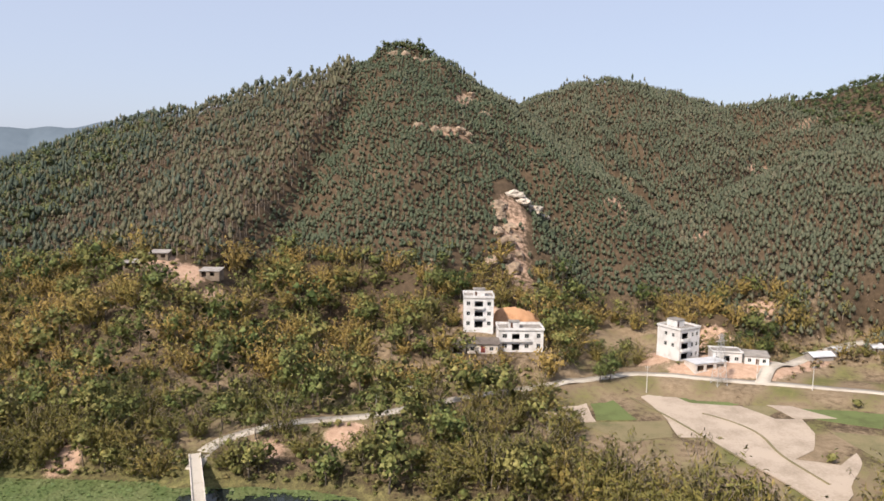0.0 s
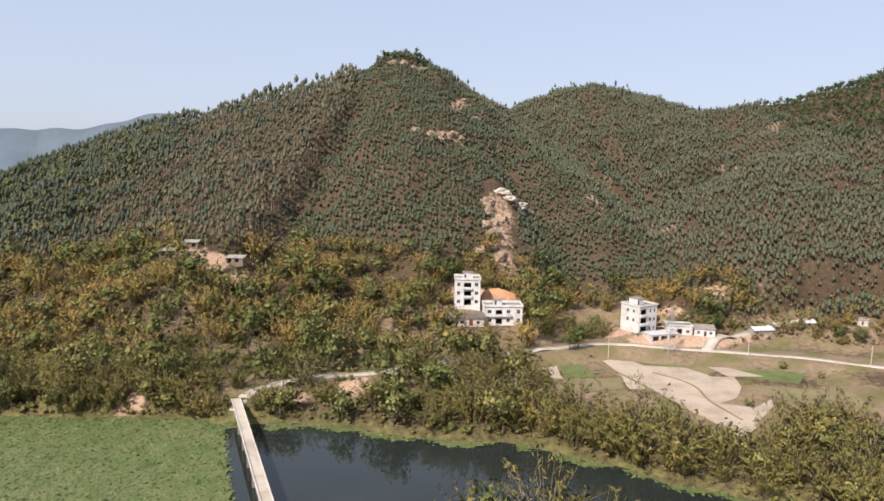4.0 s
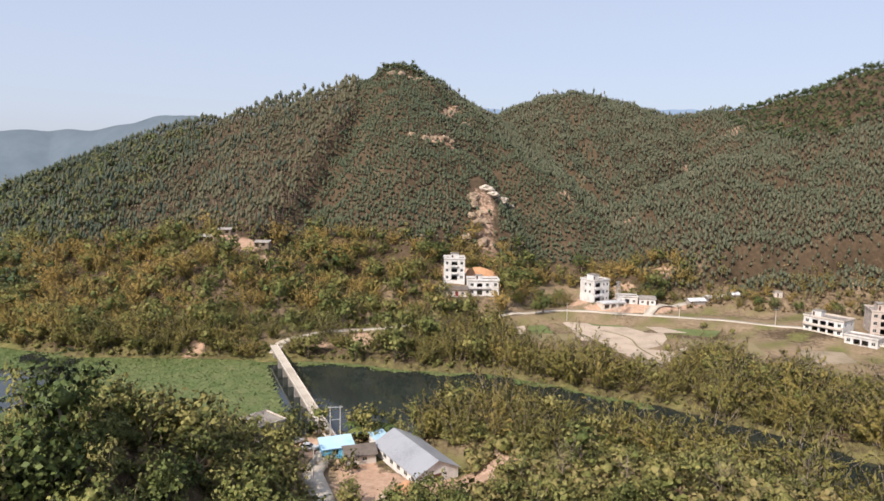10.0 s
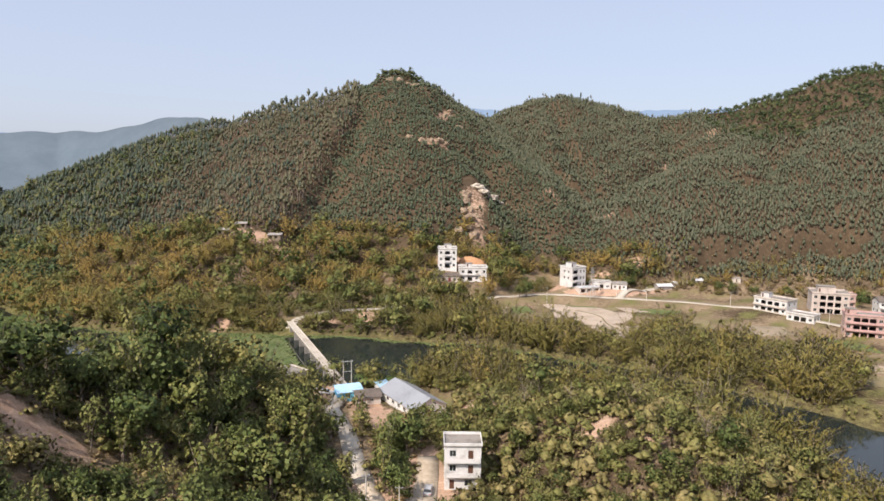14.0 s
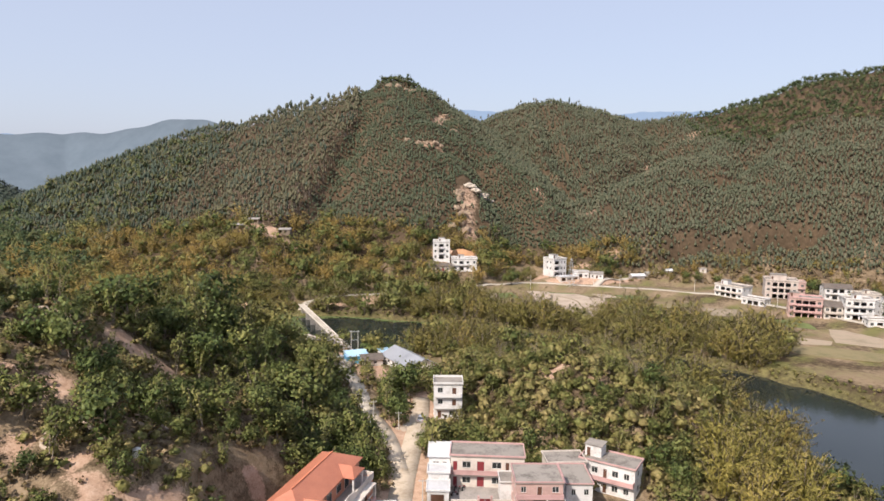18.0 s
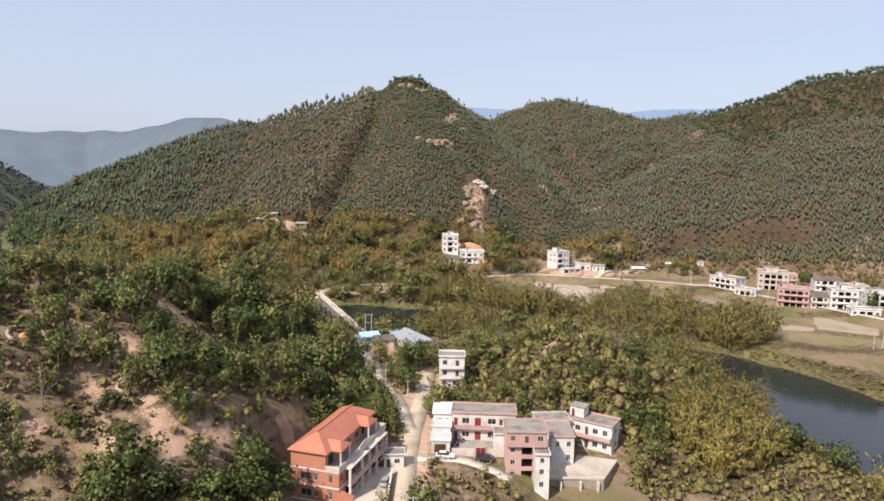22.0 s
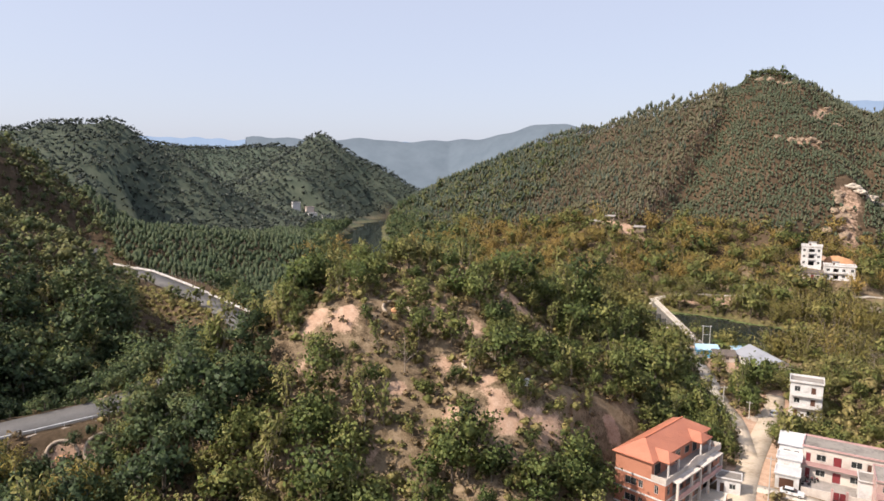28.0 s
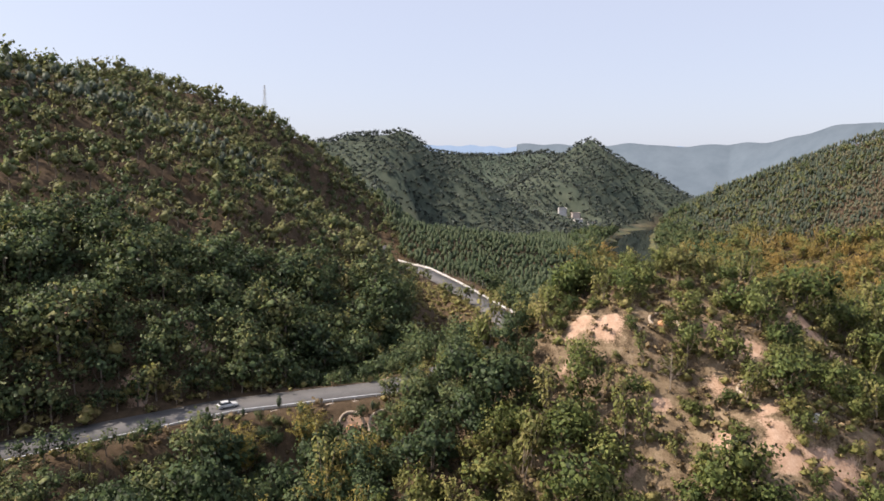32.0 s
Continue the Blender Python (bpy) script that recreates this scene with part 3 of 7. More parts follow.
def quads(C, N, S, rng, long=1.0, droop=0.0, along=None):
    """Bent leaf sprays at C with normals N and sizes S; long: length over width."""
    n = len(C)
    N = N / np.linalg.norm(N, axis=1)[:, None]
    R = rng.normal(size=(n, 3))
    if along is not None:
        R = along + R * 0.25
    elif droop:
        R = R * (1 - droop) + np.array([0, 0, -1.6]) * droop
    U = np.cross(N, R)
    U /= np.linalg.norm(U, axis=1)[:, None] + 1e-9
    W = np.cross(U, N)
    h, w = (S * long)[:, None] / 2, S[:, None] / 2
    tip = C + W * h * 1.15 - N * h * 0.25
    root = C - W * h - N * h * 0.15
    a, b = C + U * w, C - U * w
    V = np.stack([root, a, tip, b], 1).reshape(-1, 3)
    k = np.arange(n)[:, None] * 4
    return V, np.concatenate([k + [0, 1, 2], k + [0, 2, 3]], 0)


def lobed(rng, lobes, n, size, core=0.66, up=0.25, rag=0.32, body=None):
    """A crown of leaf sprays over several lobes (centre, radii), with a ragged inner mass."""
    lobes = [(np.array(c, float), np.array(r, float)) for c, r in lobes]
    area = np.array([r.prod() ** (2 / 3) for c, r in lobes])
    pick = rng.choice(len(lobes), n, p=area / area.sum())
    D = rng.normal(size=(n, 3)) + [0, 0, up]
    D /= np.linalg.norm(D, axis=1)[:, None]
    C0, R0 = np.array([c for c, r in lobes])[pick], np.array([r for c, r in lobes])[pick]
    C = C0 + D * R0 * (1 + rng.normal(size=(n, 1)) * rag)
    mid = np.average(C0, axis=0)
    ext = C.std(axis=0) + 1e-6
    O = D * 0.34 + (C - mid) / ext * 0.42 + [0, 0, 0.25] + rng.normal(size=(n, 3)) * 0.42
    V, F = quads(C, D * 0.75 + rng.normal(size=(n, 3)) * 0.6, size * rng.uniform(0.5, 1.55, n), rng, 1.25)
    out = [(puffed(V, np.repeat(O, 4, axis=0)), F)]
    for c, r in lobes:
        V0, F0 = body or ICO
        v = V0 * r * core * (1 + rng.uniform(-0.18, 0.18, (len(V0), 1))) + c
        out.append((puffed(v, V0 * 0.25 + (v - mid) / ext * 0.5 + [0, 0, 0.1] + rng.normal(size=V0.shape) * 0.4), F0))
    return join(*out)


def tube(path, r0, r1, sides=5):
    """A tapered limb along a path of points."""
    path = np.array(path, float)
    n = len(path)
    r = np.linspace(r0, r1, n)
    t = np.gradient(path, axis=0)
    t /= np.linalg.norm(t, axis=1)[:, None] + 1e-9
    u = np.cross(t, [0.3, 1, 0.1])
    u /= np.linalg.norm(u, axis=1)[:, None] + 1e-9
    w = np.cross(t, u)
    ang = np.arange(sides) * 2 * np.pi / sides
    V = (path[:, None] + r[:, None, None] * (np.cos(ang)[None, :, None] * u[:, None] + np.sin(ang)[None, :, None] * w[:, None])).reshape(-1, 3)
    F = []
    for i in range(n - 1):
        for j in range(sides):
            a, b = i * sides + j, i * sides + (j + 1) % sides
            F += [[a, b, b + sides], [a, b + sides, a + sides]]
    return V, np.array(F)


def make_broad(seed, n=240, h=6.5, w=3.0, size=0.75, arms=7, limb=4):
    rng = np.random.RandomState(seed)
    lobes = [((0, 0, h * 0.68), (w * 0.72, w * 0.72, h * 0.30))]
    for k in range(arms):
        a, q = k * 2.4 + rng.uniform(0, 0.9), rng.uniform(0.3, 0.88)
        r = w * rng.uniform(0.2, 0.46)
        lobes.append(((math.cos(a) * w * q, math.sin(a) * w * q, h * rng.uniform(0.36, 0.95)), (r, r, r * rng.uniform(0.7, 1.2))))
    crown = lobed(rng, lobes, n, size, core=0.44 if n > 100 else 0.62, body=DIAMOND)
    limbs = [tube([(0, 0, -0.4), (0.05, 0.1, h * 0.3), (0.15, 0, h * 0.62)] if limb else [(0, 0, -0.4), (0.1, 0, h * 0.6)], 0.2, 0.1, 5 if limb else 3)]
    for c, r in lobes[1:1 + limb]:
        limbs.append(tube([(0.05, 0.05, h * 0.28), (c[0] * 0.5, c[1] * 0.5, h * 0.42), (c[0] * 0.9, c[1] * 0.9, c[2])], 0.09, 0.03, 3))
    return join(*limbs), crown


def make_euc(seed, n=30, h=9.0, w=1.25, size=0.95, bole=0.38):
    rng = np.random.RandomState(seed)
    c, hh = h * (0.5 + bole / 2), h * (1 - bole) / 2
    D = rng.normal(size=(n, 3))
    D /= np.linalg.norm(D, axis=1)[:, None]
    taper = (1.12 - 0.34 * (D[:, 2:3] + 1) / 2)
    C = np.array([0, 0, c]) + D * [w, w, hh] * rng.uniform(0.75, 1.12, (n, 1)) * np.c_[taper, taper, np.ones(n)]
    leaves = quads(C, D + rng.normal(size=(n, 3)) * 0.5 + [0, 0, 0.3], size * rng.uniform(0.6, 1.35, n), rng, 1.2, 0.2)
    v = ICO[0][:, :] * [w * 0.7, w * 0.7, hh * 0.85] * (1 + rng.uniform(-0.2, 0.2, (len(ICO[0]), 1))) + [0, 0, c]
    out = (puffed(leaves[0], np.repeat(D + rng.normal(size=(n, 3)) * 0.25, 4, axis=0)), leaves[1])
    return tube([(0, 0, -0.5), (0, 0, h * 0.85)], 0.11, 0.04, 3), join(out, (puffed(v, ICO[0] + 0), ICO[1]))


def make_bamboo(seed, culms=36, h=10.0, spread=3.0, leaves=16, size=0.3, long=3.6):
    """A clump of arching culms, leafy from low down, like a plume."""
    rng = np.random.RandomState(seed)
    stems, C, N, A, O = [], [], [], [], []

    def on(base, d, q, hh, t):
        return base + d * spread * q * (0.55 * t + 0.65 * t ** 3) + np.array([0, 0, hh * (t - 0.16 * q * t ** 4)])

    for k in range(culms):
        a, q = rng.uniform(0, 6.28), rng.uniform(0.02, 1) ** 0.55
        d = np.array([math.cos(a), math.sin(a), 0])
        hh = h * rng.uniform(0.5, 1.06) * (1.06 - 0.3 * q)
        base = d * q * 0.13 * h
        stems.append(tube([on(base, d, q, hh, t) for t in (0, 0.35, 0.7, 1)], 0.055, 0.02, 3))
        for _ in range(leaves):
            t = rng.uniform(0.14, 1.03)
            p, tan = on(base, d, q, hh, t), on(base, d, q, hh, t + 0.05) - on(base, d, q, hh, t)
            side = rng.normal(size=3) * [1, 1, 0.35]
            C.append(p + side * (0.28 + 0.22 * (1 - t)) * h / 10)
            A.append(tan / np.linalg.norm(tan) * 0.8 + side * 0.45)
            N.append(side + d * 0.6 + [0, 0, 0.5])
            O.append(d * q * 0.8 + side * 0.6 + [0, 0, 1.5 * t - 0.4] + rng.normal(size=3) * 0.3)
    C, N, A, O = np.array(C), np.array(N), np.array(A), np.array(O)
    V, F = quads(C, N, size * rng.uniform(0.7, 1.4, len(C)), rng, long, 0, A)
    leafy = [(puffed(V, np.repeat(O, 4, axis=0)), F)]
    return join(*stems), join(*leafy)


def make_tuft(seed, h=5.0, w=1.2, n=9, size=0.7, low=0.12, body=None):
    """A small plantation tree: ragged upright crown on a thin stem."""
    rng = np.random.RandomState(seed)
    c = h * (1 + low) / 2
    V0, F = body or ICO
    V = V0 * [w * 0.8, w * 0.8, h * (1 - low) * 0.45] * (1 + rng.uniform(-0.22, 0.22, (len(V0), 1))) + [0, 0, c]
    V[:, :2] *= (1.08 - 0.22 * np.clip((V[:, 2:3] - c) / (h * 0.5), -1, 1))
    D = rng.normal(size=(n, 3)) * [1, 1, 0.2]
    D /= np.linalg.norm(D, axis=1)[:, None]
    t = rng.uniform(0.15, 0.98, n)
    C = np.c_[D[:, :2] * (w * (1.02 - 0.4 * t))[:, None], h * (low + (1 - low) * t)]
    leaves = quads(C, D + [0, 0, 0.6], size * rng.uniform(0.7, 1.3, n), rng, 1.4, 0, D * 0.8 + [0, 0, 0.7])
    leaves = (puffed(leaves[0], np.repeat(D + np.c_[np.zeros((n, 2)), 1.6 * t - 0.3], 4, axis=0)), leaves[1])
    V = puffed(V, V0 * [1, 1, 0.9] + [0, 0, 0.15])
    return tube([(0, 0, -0.5), (0, 0, h * max(0.5, low + 0.12))], 0.15 if low > 0.4 else 0.09, 0.06, 3), join((V, F), leaves)


def make_feather(seed, h=7.0, n=240, size=0.33):
    """A slender open tree: several thin leaders with light, see-through foliage."""
    rng = np.random.RandomState(seed)
    limbs, C, N, A, O = [], [], [], [], []
    for k in range(5):
        a, q = rng.uniform(0, 6.28), rng.uniform(0.1, 0.34)
        d = np.array([math.cos(a) * q, math.sin(a) * q, 1.0])
        top = h * rng.uniform(0.75, 1.0)
        z0 = h * rng.uniform(0.05, 0.3)
        limbs.append(tube([(0, 0, -0.3 if k == 0 else z0), (d[0] * top * 0.5, d[1] * top * 0.5, top * 0.55), (d[0] * top, d[1] * top, top)], 0.09, 0.02, 3))
        for _ in range(n // 5):
            t = rng.uniform(0.38, 1.02)
            side = rng.normal(size=3) * [1, 1, 0.6]
            C.append(np.array([d[0] * top * t, d[1] * top * t, top * t]) + side * 0.5 * (1.25 - 0.7 * t))
            A.append(side + [0, 0, 0.4])
            N.append(side * 0.6 + [0, 0, 0.8])
            O.append(side * 0.7 + d * [2, 2, 0] + [0, 0, 1.2 * t - 0.2])
    V, F = quads(np.array(C), np.array(N), size * rng.uniform(0.6, 1.4, len(C)), rng, 1.5, 0, np.array(A))
    return join(*limbs), (puffed(V, np.repeat(np.array(O), 4, axis=0)), F)


def make_shrub(seed, n=60, h=1.8, w=1.3, size=0.6):
    rng = np.random.RandomState(seed)
    lobes = [((rng.uniform(-.5, .5) * w, rng.uniform(-.5, .5) * w, h * rng.uniform(0.35, 0.6)), (w * 0.7, w * 0.7, h * 0.45)) for _ in range(1 + n // 25)]
    return tube([(0, 0, -0.3), (0, 0, h * 0.6)], 0.05, 0.02, 3), lobed(rng, lobes, n, size, 0.7, body=DIAMOND)


def make_bare(seed, h=8.0):
    rng = np.random.RandomState(seed)
    limbs = [tube([(0, 0, -0.4), (0.1, 0, h * 0.4), (0, 0.15, h * 0.75)], 0.14, 0.06, 5)]
    for k in range(16):
        a, z0 = rng.uniform(0, 6.28), h * rng.uniform(0.3, 0.75)
        L = h * rng.uniform(0.2, 0.4)
        d = np.array([math.cos(a), math.sin(a), rng.uniform(0.7, 1.4)])
        p1 = np.array([0, 0, z0]) + d * L * 0.5
        limbs.append(tube([(0, 0, z0), p1, p1 + (d + rng.normal(size=3) * 0.3) * L * 0.5], 0.05, 0.012, 3))
        for _ in range(3):
            limbs.append(tube([p1, p1 + (d + rng.normal(size=3) * 0.8) * L * 0.4], 0.025, 0.008, 3))
    n = 26
    C = np.array([0, 0, h * 0.78]) + rng.normal(size=(n, 3)) * [h * 0.16, h * 0.16, h * 0.13]
    V, F = quads(C, rng.normal(size=(n, 3)), rng.uniform(0.2, 0.4, n), rng, 1.4)
    return join(*limbs), (puffed(V, np.repeat(rng.normal(size=(n, 3)) + [0, 0, 0.8], 4, axis=0)), F)


def make_banana(seed):
    rng = np.random.RandomState(seed)
    blades = []
    for k in range(9):
        a, L = k * 0.7 + rng.uniform(-.2, .2), rng.uniform(1.8, 2.6)
        d, s = np.array([math.cos(a), math.sin(a), 0]), np.array([-math.sin(a), math.cos(a), 0])
        ts = np.linspace(0, 1, 6)
        mid = [np.array([0, 0, 2.4]) + d * L * t + np.array([0, 0, L * (1.1 * t - 1.35 * t * t) * rng.uniform(0.8, 1.1)]) for t in ts]
        wd = [0.06, 0.3, 0.36, 0.34, 0.24, 0.03]
        V = np.array([p for m, w in zip(mid, wd) for p in (m + s * w - [0, 0, w * 0.3], m, m - s * w - [0, 0, w * 0.3])])
        F = []
        for i in range(5):
            for j in range(2):
                q = i * 3 + j
                F += [[q, q + 1, q + 4], [q, q + 4, q + 3]]
        blades.append((puffed(V, np.tile(d * 0.3 + [0, 0, 1], (len(V), 1))), np.array(F)))
    return tube([(0, 0, -0.3), (0.05, 0, 2.5)], 0.16, 0.1, 6), join(*blades)


def plant_mesh(pair, stem_mat, leaf_mat_, name):
    st, cr = pair
    return mesh_from(name + "_stem", st[0], st[1], stem_mat), mesh_from(name + "_crown", cr[0], cr[1], leaf_mat_)


KINDS = {
    "broad": ([make_broad(k, 760, rh, rw, 0.33, 11) for k, rh, rw in ((1, 6.0, 2.9), (2, 7.0, 3.2), (3, 5.2, 2.7), (4, 7.8, 3.0), (5, 6.4, 3.5))], M_BARK, M_LEAF),
    # broadleaf trees again in darker leaves, the valley's shade put into the colour
    "broad_dark": ([make_broad(k, 620, rh, rw, 0.36, 10) for k, rh, rw in ((101, 6.6, 2.9), (102, 7.8, 3.2), (103, 5.8, 2.7))], M_BARK, M_LEAFDARK),
    "broad_dark_mid": ([make_broad(k, 260, rh, rw, 0.37, 9, 2) for k, rh, rw in ((104, 6.6, 3.0), (105, 7.8, 3.2), (100, 5.8, 2.8))], M_BARK, M_LEAFDARK),
    "broad_mid": ([make_broad(k, 280, rh, rw, 0.35, 9, 2) for k, rh, rw in ((6, 6.0, 2.9), (7, 7.4, 3.1), (8, 5.4, 2.8), (9, 6.6, 2.6))], M_BARK, M_LEAF),
    "bushy": ([make_broad(k, 560, rh, rw, 0.3, 10) for k, rh, rw in ((15, 4.2, 2.5), (16, 5.0, 2.6), (17, 3.6, 2.3), (18, 5.6, 2.4))], M_BARK, M_SHRUB),
    "bushy_mid": ([make_broad(k, 220, rh, rw, 0.31, 7, 2) for k, rh, rw in ((19, 4.4, 2.5), (20, 5.2, 2.6), (14, 3.6, 2.4))], M_BARK, M_SHRUB),
    "broad_bank": ([make_broad(k, 360, rh, rw, 0.44, 11, 3) for k, rh, rw in ((106, 8.2, 4.2), (107, 9.6, 4.6), (108, 7.0, 3.8), (109, 10.5, 4.0))], M_BARK, M_LEAF),
    "broad_far": ([make_broad(k, 44, rh, rw, 0.74, 4, 0) for k, rh, rw in ((11, 6.5, 3.1), (12, 7.5, 3.3), (13, 5.6, 3.0), (10, 8.4, 2.8))], M_BARK, M_LEAFDARK),
    "broad_distant": ([make_broad(k, 9, rh, rw, 1.5, 1, 0) for k, rh, rw in ((26, 5.5, 3.6), (27, 6.0, 3.8), (28, 5.0, 3.4), (29, 6.6, 3.2))], M_BARK, M_HAZEDWOOD),
    "euc": ([make_euc(k, 90, rh, 1.35, 0.6) for k, rh in ((21, 9.0), (22, 10.5), (23, 8.0))], M_BARKPALE, M_EUC),
    "feather": ([make_feather(k, rh) for k, rh in ((81, 7.0), (82, 8.5), (83, 6.0), (84, 9.5))], M_BARKPALE, M_SHRUB),
    "feather_mid": ([make_feather(k, rh, 165, 0.35) for k, rh in ((85, 7.0), (86, 8.5), (87, 6.0))], M_BARKPALE, M_SHRUB),
    "euc_far": ([make_tuft(k, rh, 1.06, 7, 0.66, 0.1, DIAMOND) for k, rh in ((31, 3.4), (32, 4.0), (33, 2.9), (34, 3.7))], M_BARKPALE, M_EUC),
    "euc_pale": ([make_tuft(k, rh, 1.08, 7, 0.7, 0.12, DIAMOND) for k, rh in ((66, 5.2), (67, 6.0), (68, 4.4), (69, 5.6))], M_BARKPALE, M_EUCHAZED),
    "euc_road": ([make_tuft(k, rh, 1.45, 26, 0.62, 0.46, DIAMOND) for k, rh in ((76, 8.6), (77, 9.8), (78, 7.8))], M_BARKPALE, M_PLANTED),
    "euc_tall": ([make_tuft(k, rh, 1.1, 8, 0.66, 0.58, DIAMOND) for k, rh in ((36, 9.4), (37, 11.0), (38, 7.8), (39, 8.6))], M_BARKPALE, M_EUCDRY),
    "euc_tallgreen": ([make_tuft(k, rh, 1.15, 9, 0.66, 0.42, DIAMOND) for k, rh in ((131, 9.4), (132, 10.6), (133, 7.8))], M_BARKPALE, M_LEAFHILL),
    "euc_crest": ([make_tuft(k, rh, 2.0, 16, 0.9, 0.56, DIAMOND) for k, rh in ((91, 13.0), (92, 15.0), (93, 11.0))], M_BARKPALE, M_LEAFHILL),
    "bamboo": ([make_bamboo(k, 32, rh, rs, 42, 0.155, 4.0) for k, rh, rs in ((41, 9.6, 3.9), (42, 8.4, 3.5), (43, 10.8, 4.1), (44, 7.6, 3.6))], M_BARKPALE, M_BAMBOO),
    "bamboo_far": ([make_bamboo(k, 26, rh, rs, 30, 0.28, 3.0) for k, rh, rs in ((45, 10.5, 4.8), (46, 9.0, 4.4), (47, 11.5, 5.0), (40, 8.0, 4.6))], M_BARKPALE, M_BAMBOO),
    "bamboo_big": ([make_bamboo(k, 64, rh, rs, 46, 0.17, 4.0) for k, rh, rs in ((48, 11.0, 3.8), (49, 12.0, 4.2))], M_BARKPALE, M_BAMBOOBRIGHT),
    "brush": ([make_shrub(k, 20, rh, rw, 0.4) for k, rh, rw in ((56, 1.4, 1.0), (57, 1.9, 1.2), (58, 1.0, 1.1))], M_BARK, M_DRY),
    "shrub": ([make_shrub(k, 26, rh, rw, 0.36) for k, rh, rw in ((51, 1.6, 1.6), (52, 2.3, 1.7), (53, 1.2, 1.5))], M_BARK, M_SHRUB),
    "bare": ([make_bare(k, rh) for k, rh in ((61, 8.0), (62, 9.5))], M_BARKPALE, M_DRY),
    "banana": ([make_banana(k) for k in (71, 72)], M_BARK, M_LEAF),
}
SHARED = {}


def plant(kind, name, x, y, s, rng, label, category, group, variant=None, turn=None):
    """One plant as a thing with its stem and crown."""
    pairs, stem, leaf = KINDS[kind]
    k = rng.randint(len(pairs)) if variant is None else variant
    if (kind, k) not in SHARED:
        SHARED[kind, k] = plant_mesh(pairs[k], stem, leaf, name)
    root = tagged(new(name), label, category, group)
    root.matrix_world = Matrix.LocRotScale((x, y, gz(x, y)), Euler((0, 0, rng.uniform(0, 6.28))), (s, s, s * rng.uniform(0.88, 1.15)))
    for nm, me in zip(("stem" if "bamboo" in kind else "trunk", "crown"), SHARED[kind, k]):
        o = new(nm, me)
        o.parent = root
        if nm == "stem":
            o["kind"] = "stuff"
    return root


def wood(kind, name, P, S, label, category, seed=0):
    """Many plants as one thing of kind stuff."""
    pairs, stem, leaf = KINDS[kind]
    rng = np.random.RandomState(seed)
    Z = on_ground(P)
    pick, turn, tint = rng.randint(len(pairs), size=len(P)), rng.uniform(0, 6.28, len(P)), rng.uniform(0, 1, len(P))
    Vs, Fs, Ms, Ts, n = [], [], [], [], 0
    for k, (st, cr) in enumerate(pairs):
        idx = np.where(pick == k)[0]
        if not len(idx):
            continue
        for (v, f), slot in ((st, 0), (cr, 1)):
            c, s_ = np.cos(turn[idx])[:, None], np.sin(turn[idx])[:, None]
            q = S[idx][:, None]
            X = (v[None, :, 0] * c - v[None, :, 1] * s_) * q + P[idx, 0:1]
            Y = (v[None, :, 0] * s_ + v[None, :, 1] * c) * q + P[idx, 1:2]
            Zz = v[None, :, 2] * q + Z[idx][:, None]
            V = np.stack([X, Y, Zz], 2).reshape(-1, 3)
            if v.shape[1] == 6:
                O = np.stack([v[None, :, 3] * c - v[None, :, 4] * s_, v[None, :, 3] * s_ + v[None, :, 4] * c, v[None, :, 5] + 0 * c], 2).reshape(-1, 3)
            else:
                O = np.tile([0.0, 0.0, 1.0], (len(V), 1))
            V = np.c_[V, O]
            F = (f[None] + (np.arange(len(idx)) * len(v))[:, None, None]).reshape(-1, 3) + n
            n += len(V)
            Vs.append(V), Fs.append(F), Ms.append(np.full(len(F), slot, np.int32)), Ts.append(np.repeat(tint[idx], len(v)))
    me = mesh_from(name, np.concatenate(Vs), np.concatenate(Fs), stem)
    me.materials.append(leaf)
    me.polygons.foreach_set("material_index", np.concatenate(Ms))
    me.attributes.new("tint", "FLOAT", "POINT").data.foreach_set("value", np.concatenate(Ts).astype(np.float32))
    return tagged(new(name, me), label, category, kind="stuff")


def scatter(x0, x1, y0, y1, step, seed, jitter=0.42):
    rng = np.random.RandomState(seed)
    X, Y = np.meshgrid(np.arange(x0, x1, step), np.arange(y0, y1, step), indexing="ij")
    P = np.c_[X.ravel(), Y.ravel()]
    return P + rng.uniform(-jitter, jitter, P.shape) * step


# open places without trees: x, y, radius
CLEAR = [(-133, -69, 6), (-141, -61, 6), (-150, -52, 6), (-127, -76, 5), (-12, -88, 8), (-8, -94, 8), (-18, -82, 6), (-197, -48, 9), (-210, -42, 9), (-222, -32, 9), (-234, -24, 10), (-190, -56, 8), (20, 40, 6), (10, 32, 6), (-9, 33, 5), (12, -7, 6.5), (-20, 44, 5), (-17, 36, 4), (-14, 14, 4.5), (-12, 4, 4.5), (-15, -72, 13), (-5, -74, 10), (-3, -62, 9), (10, -52, 9), (20, -53, 10), (28, -62, 9), (38, -54, 10), (47, -54, 9), (44, -64, 9), (34, -72, 9), (14, -62, 6),
         (-3, 50, 9), (2, 44, 9), (13, 37, 7), (5, 54, 9), (-14, 56, 8), (-12, 40, 9), (-2, 36, 9), (-26, 58, 7), (-41, 63, 6), (14, 238, 9), (28, 228, 12), (28, 244, 9), (15, 226, 9), (86, 236, 9), (98, 230, 9), (110, 232, 8),
         (-120, 260, 9), (-90, 257, 11), (-82, 248, 7), (1, -24, 5), (6, -14, 5), (24, -80, 7), (36, -80, 7), (50, -68, 6),
         (-149, -66, 7), (-160, -55, 7), (-172, -47, 7), (-185, -40, 7), (-198, -34, 6), (-180, -58, 10), (-182, -48, 8), (-175, -67, 8), (-168, -58, 8), (-191, -48, 8), (-198, -42, 7), (82, -47, 10), (56, -80, 9), (64, -74, 6)]
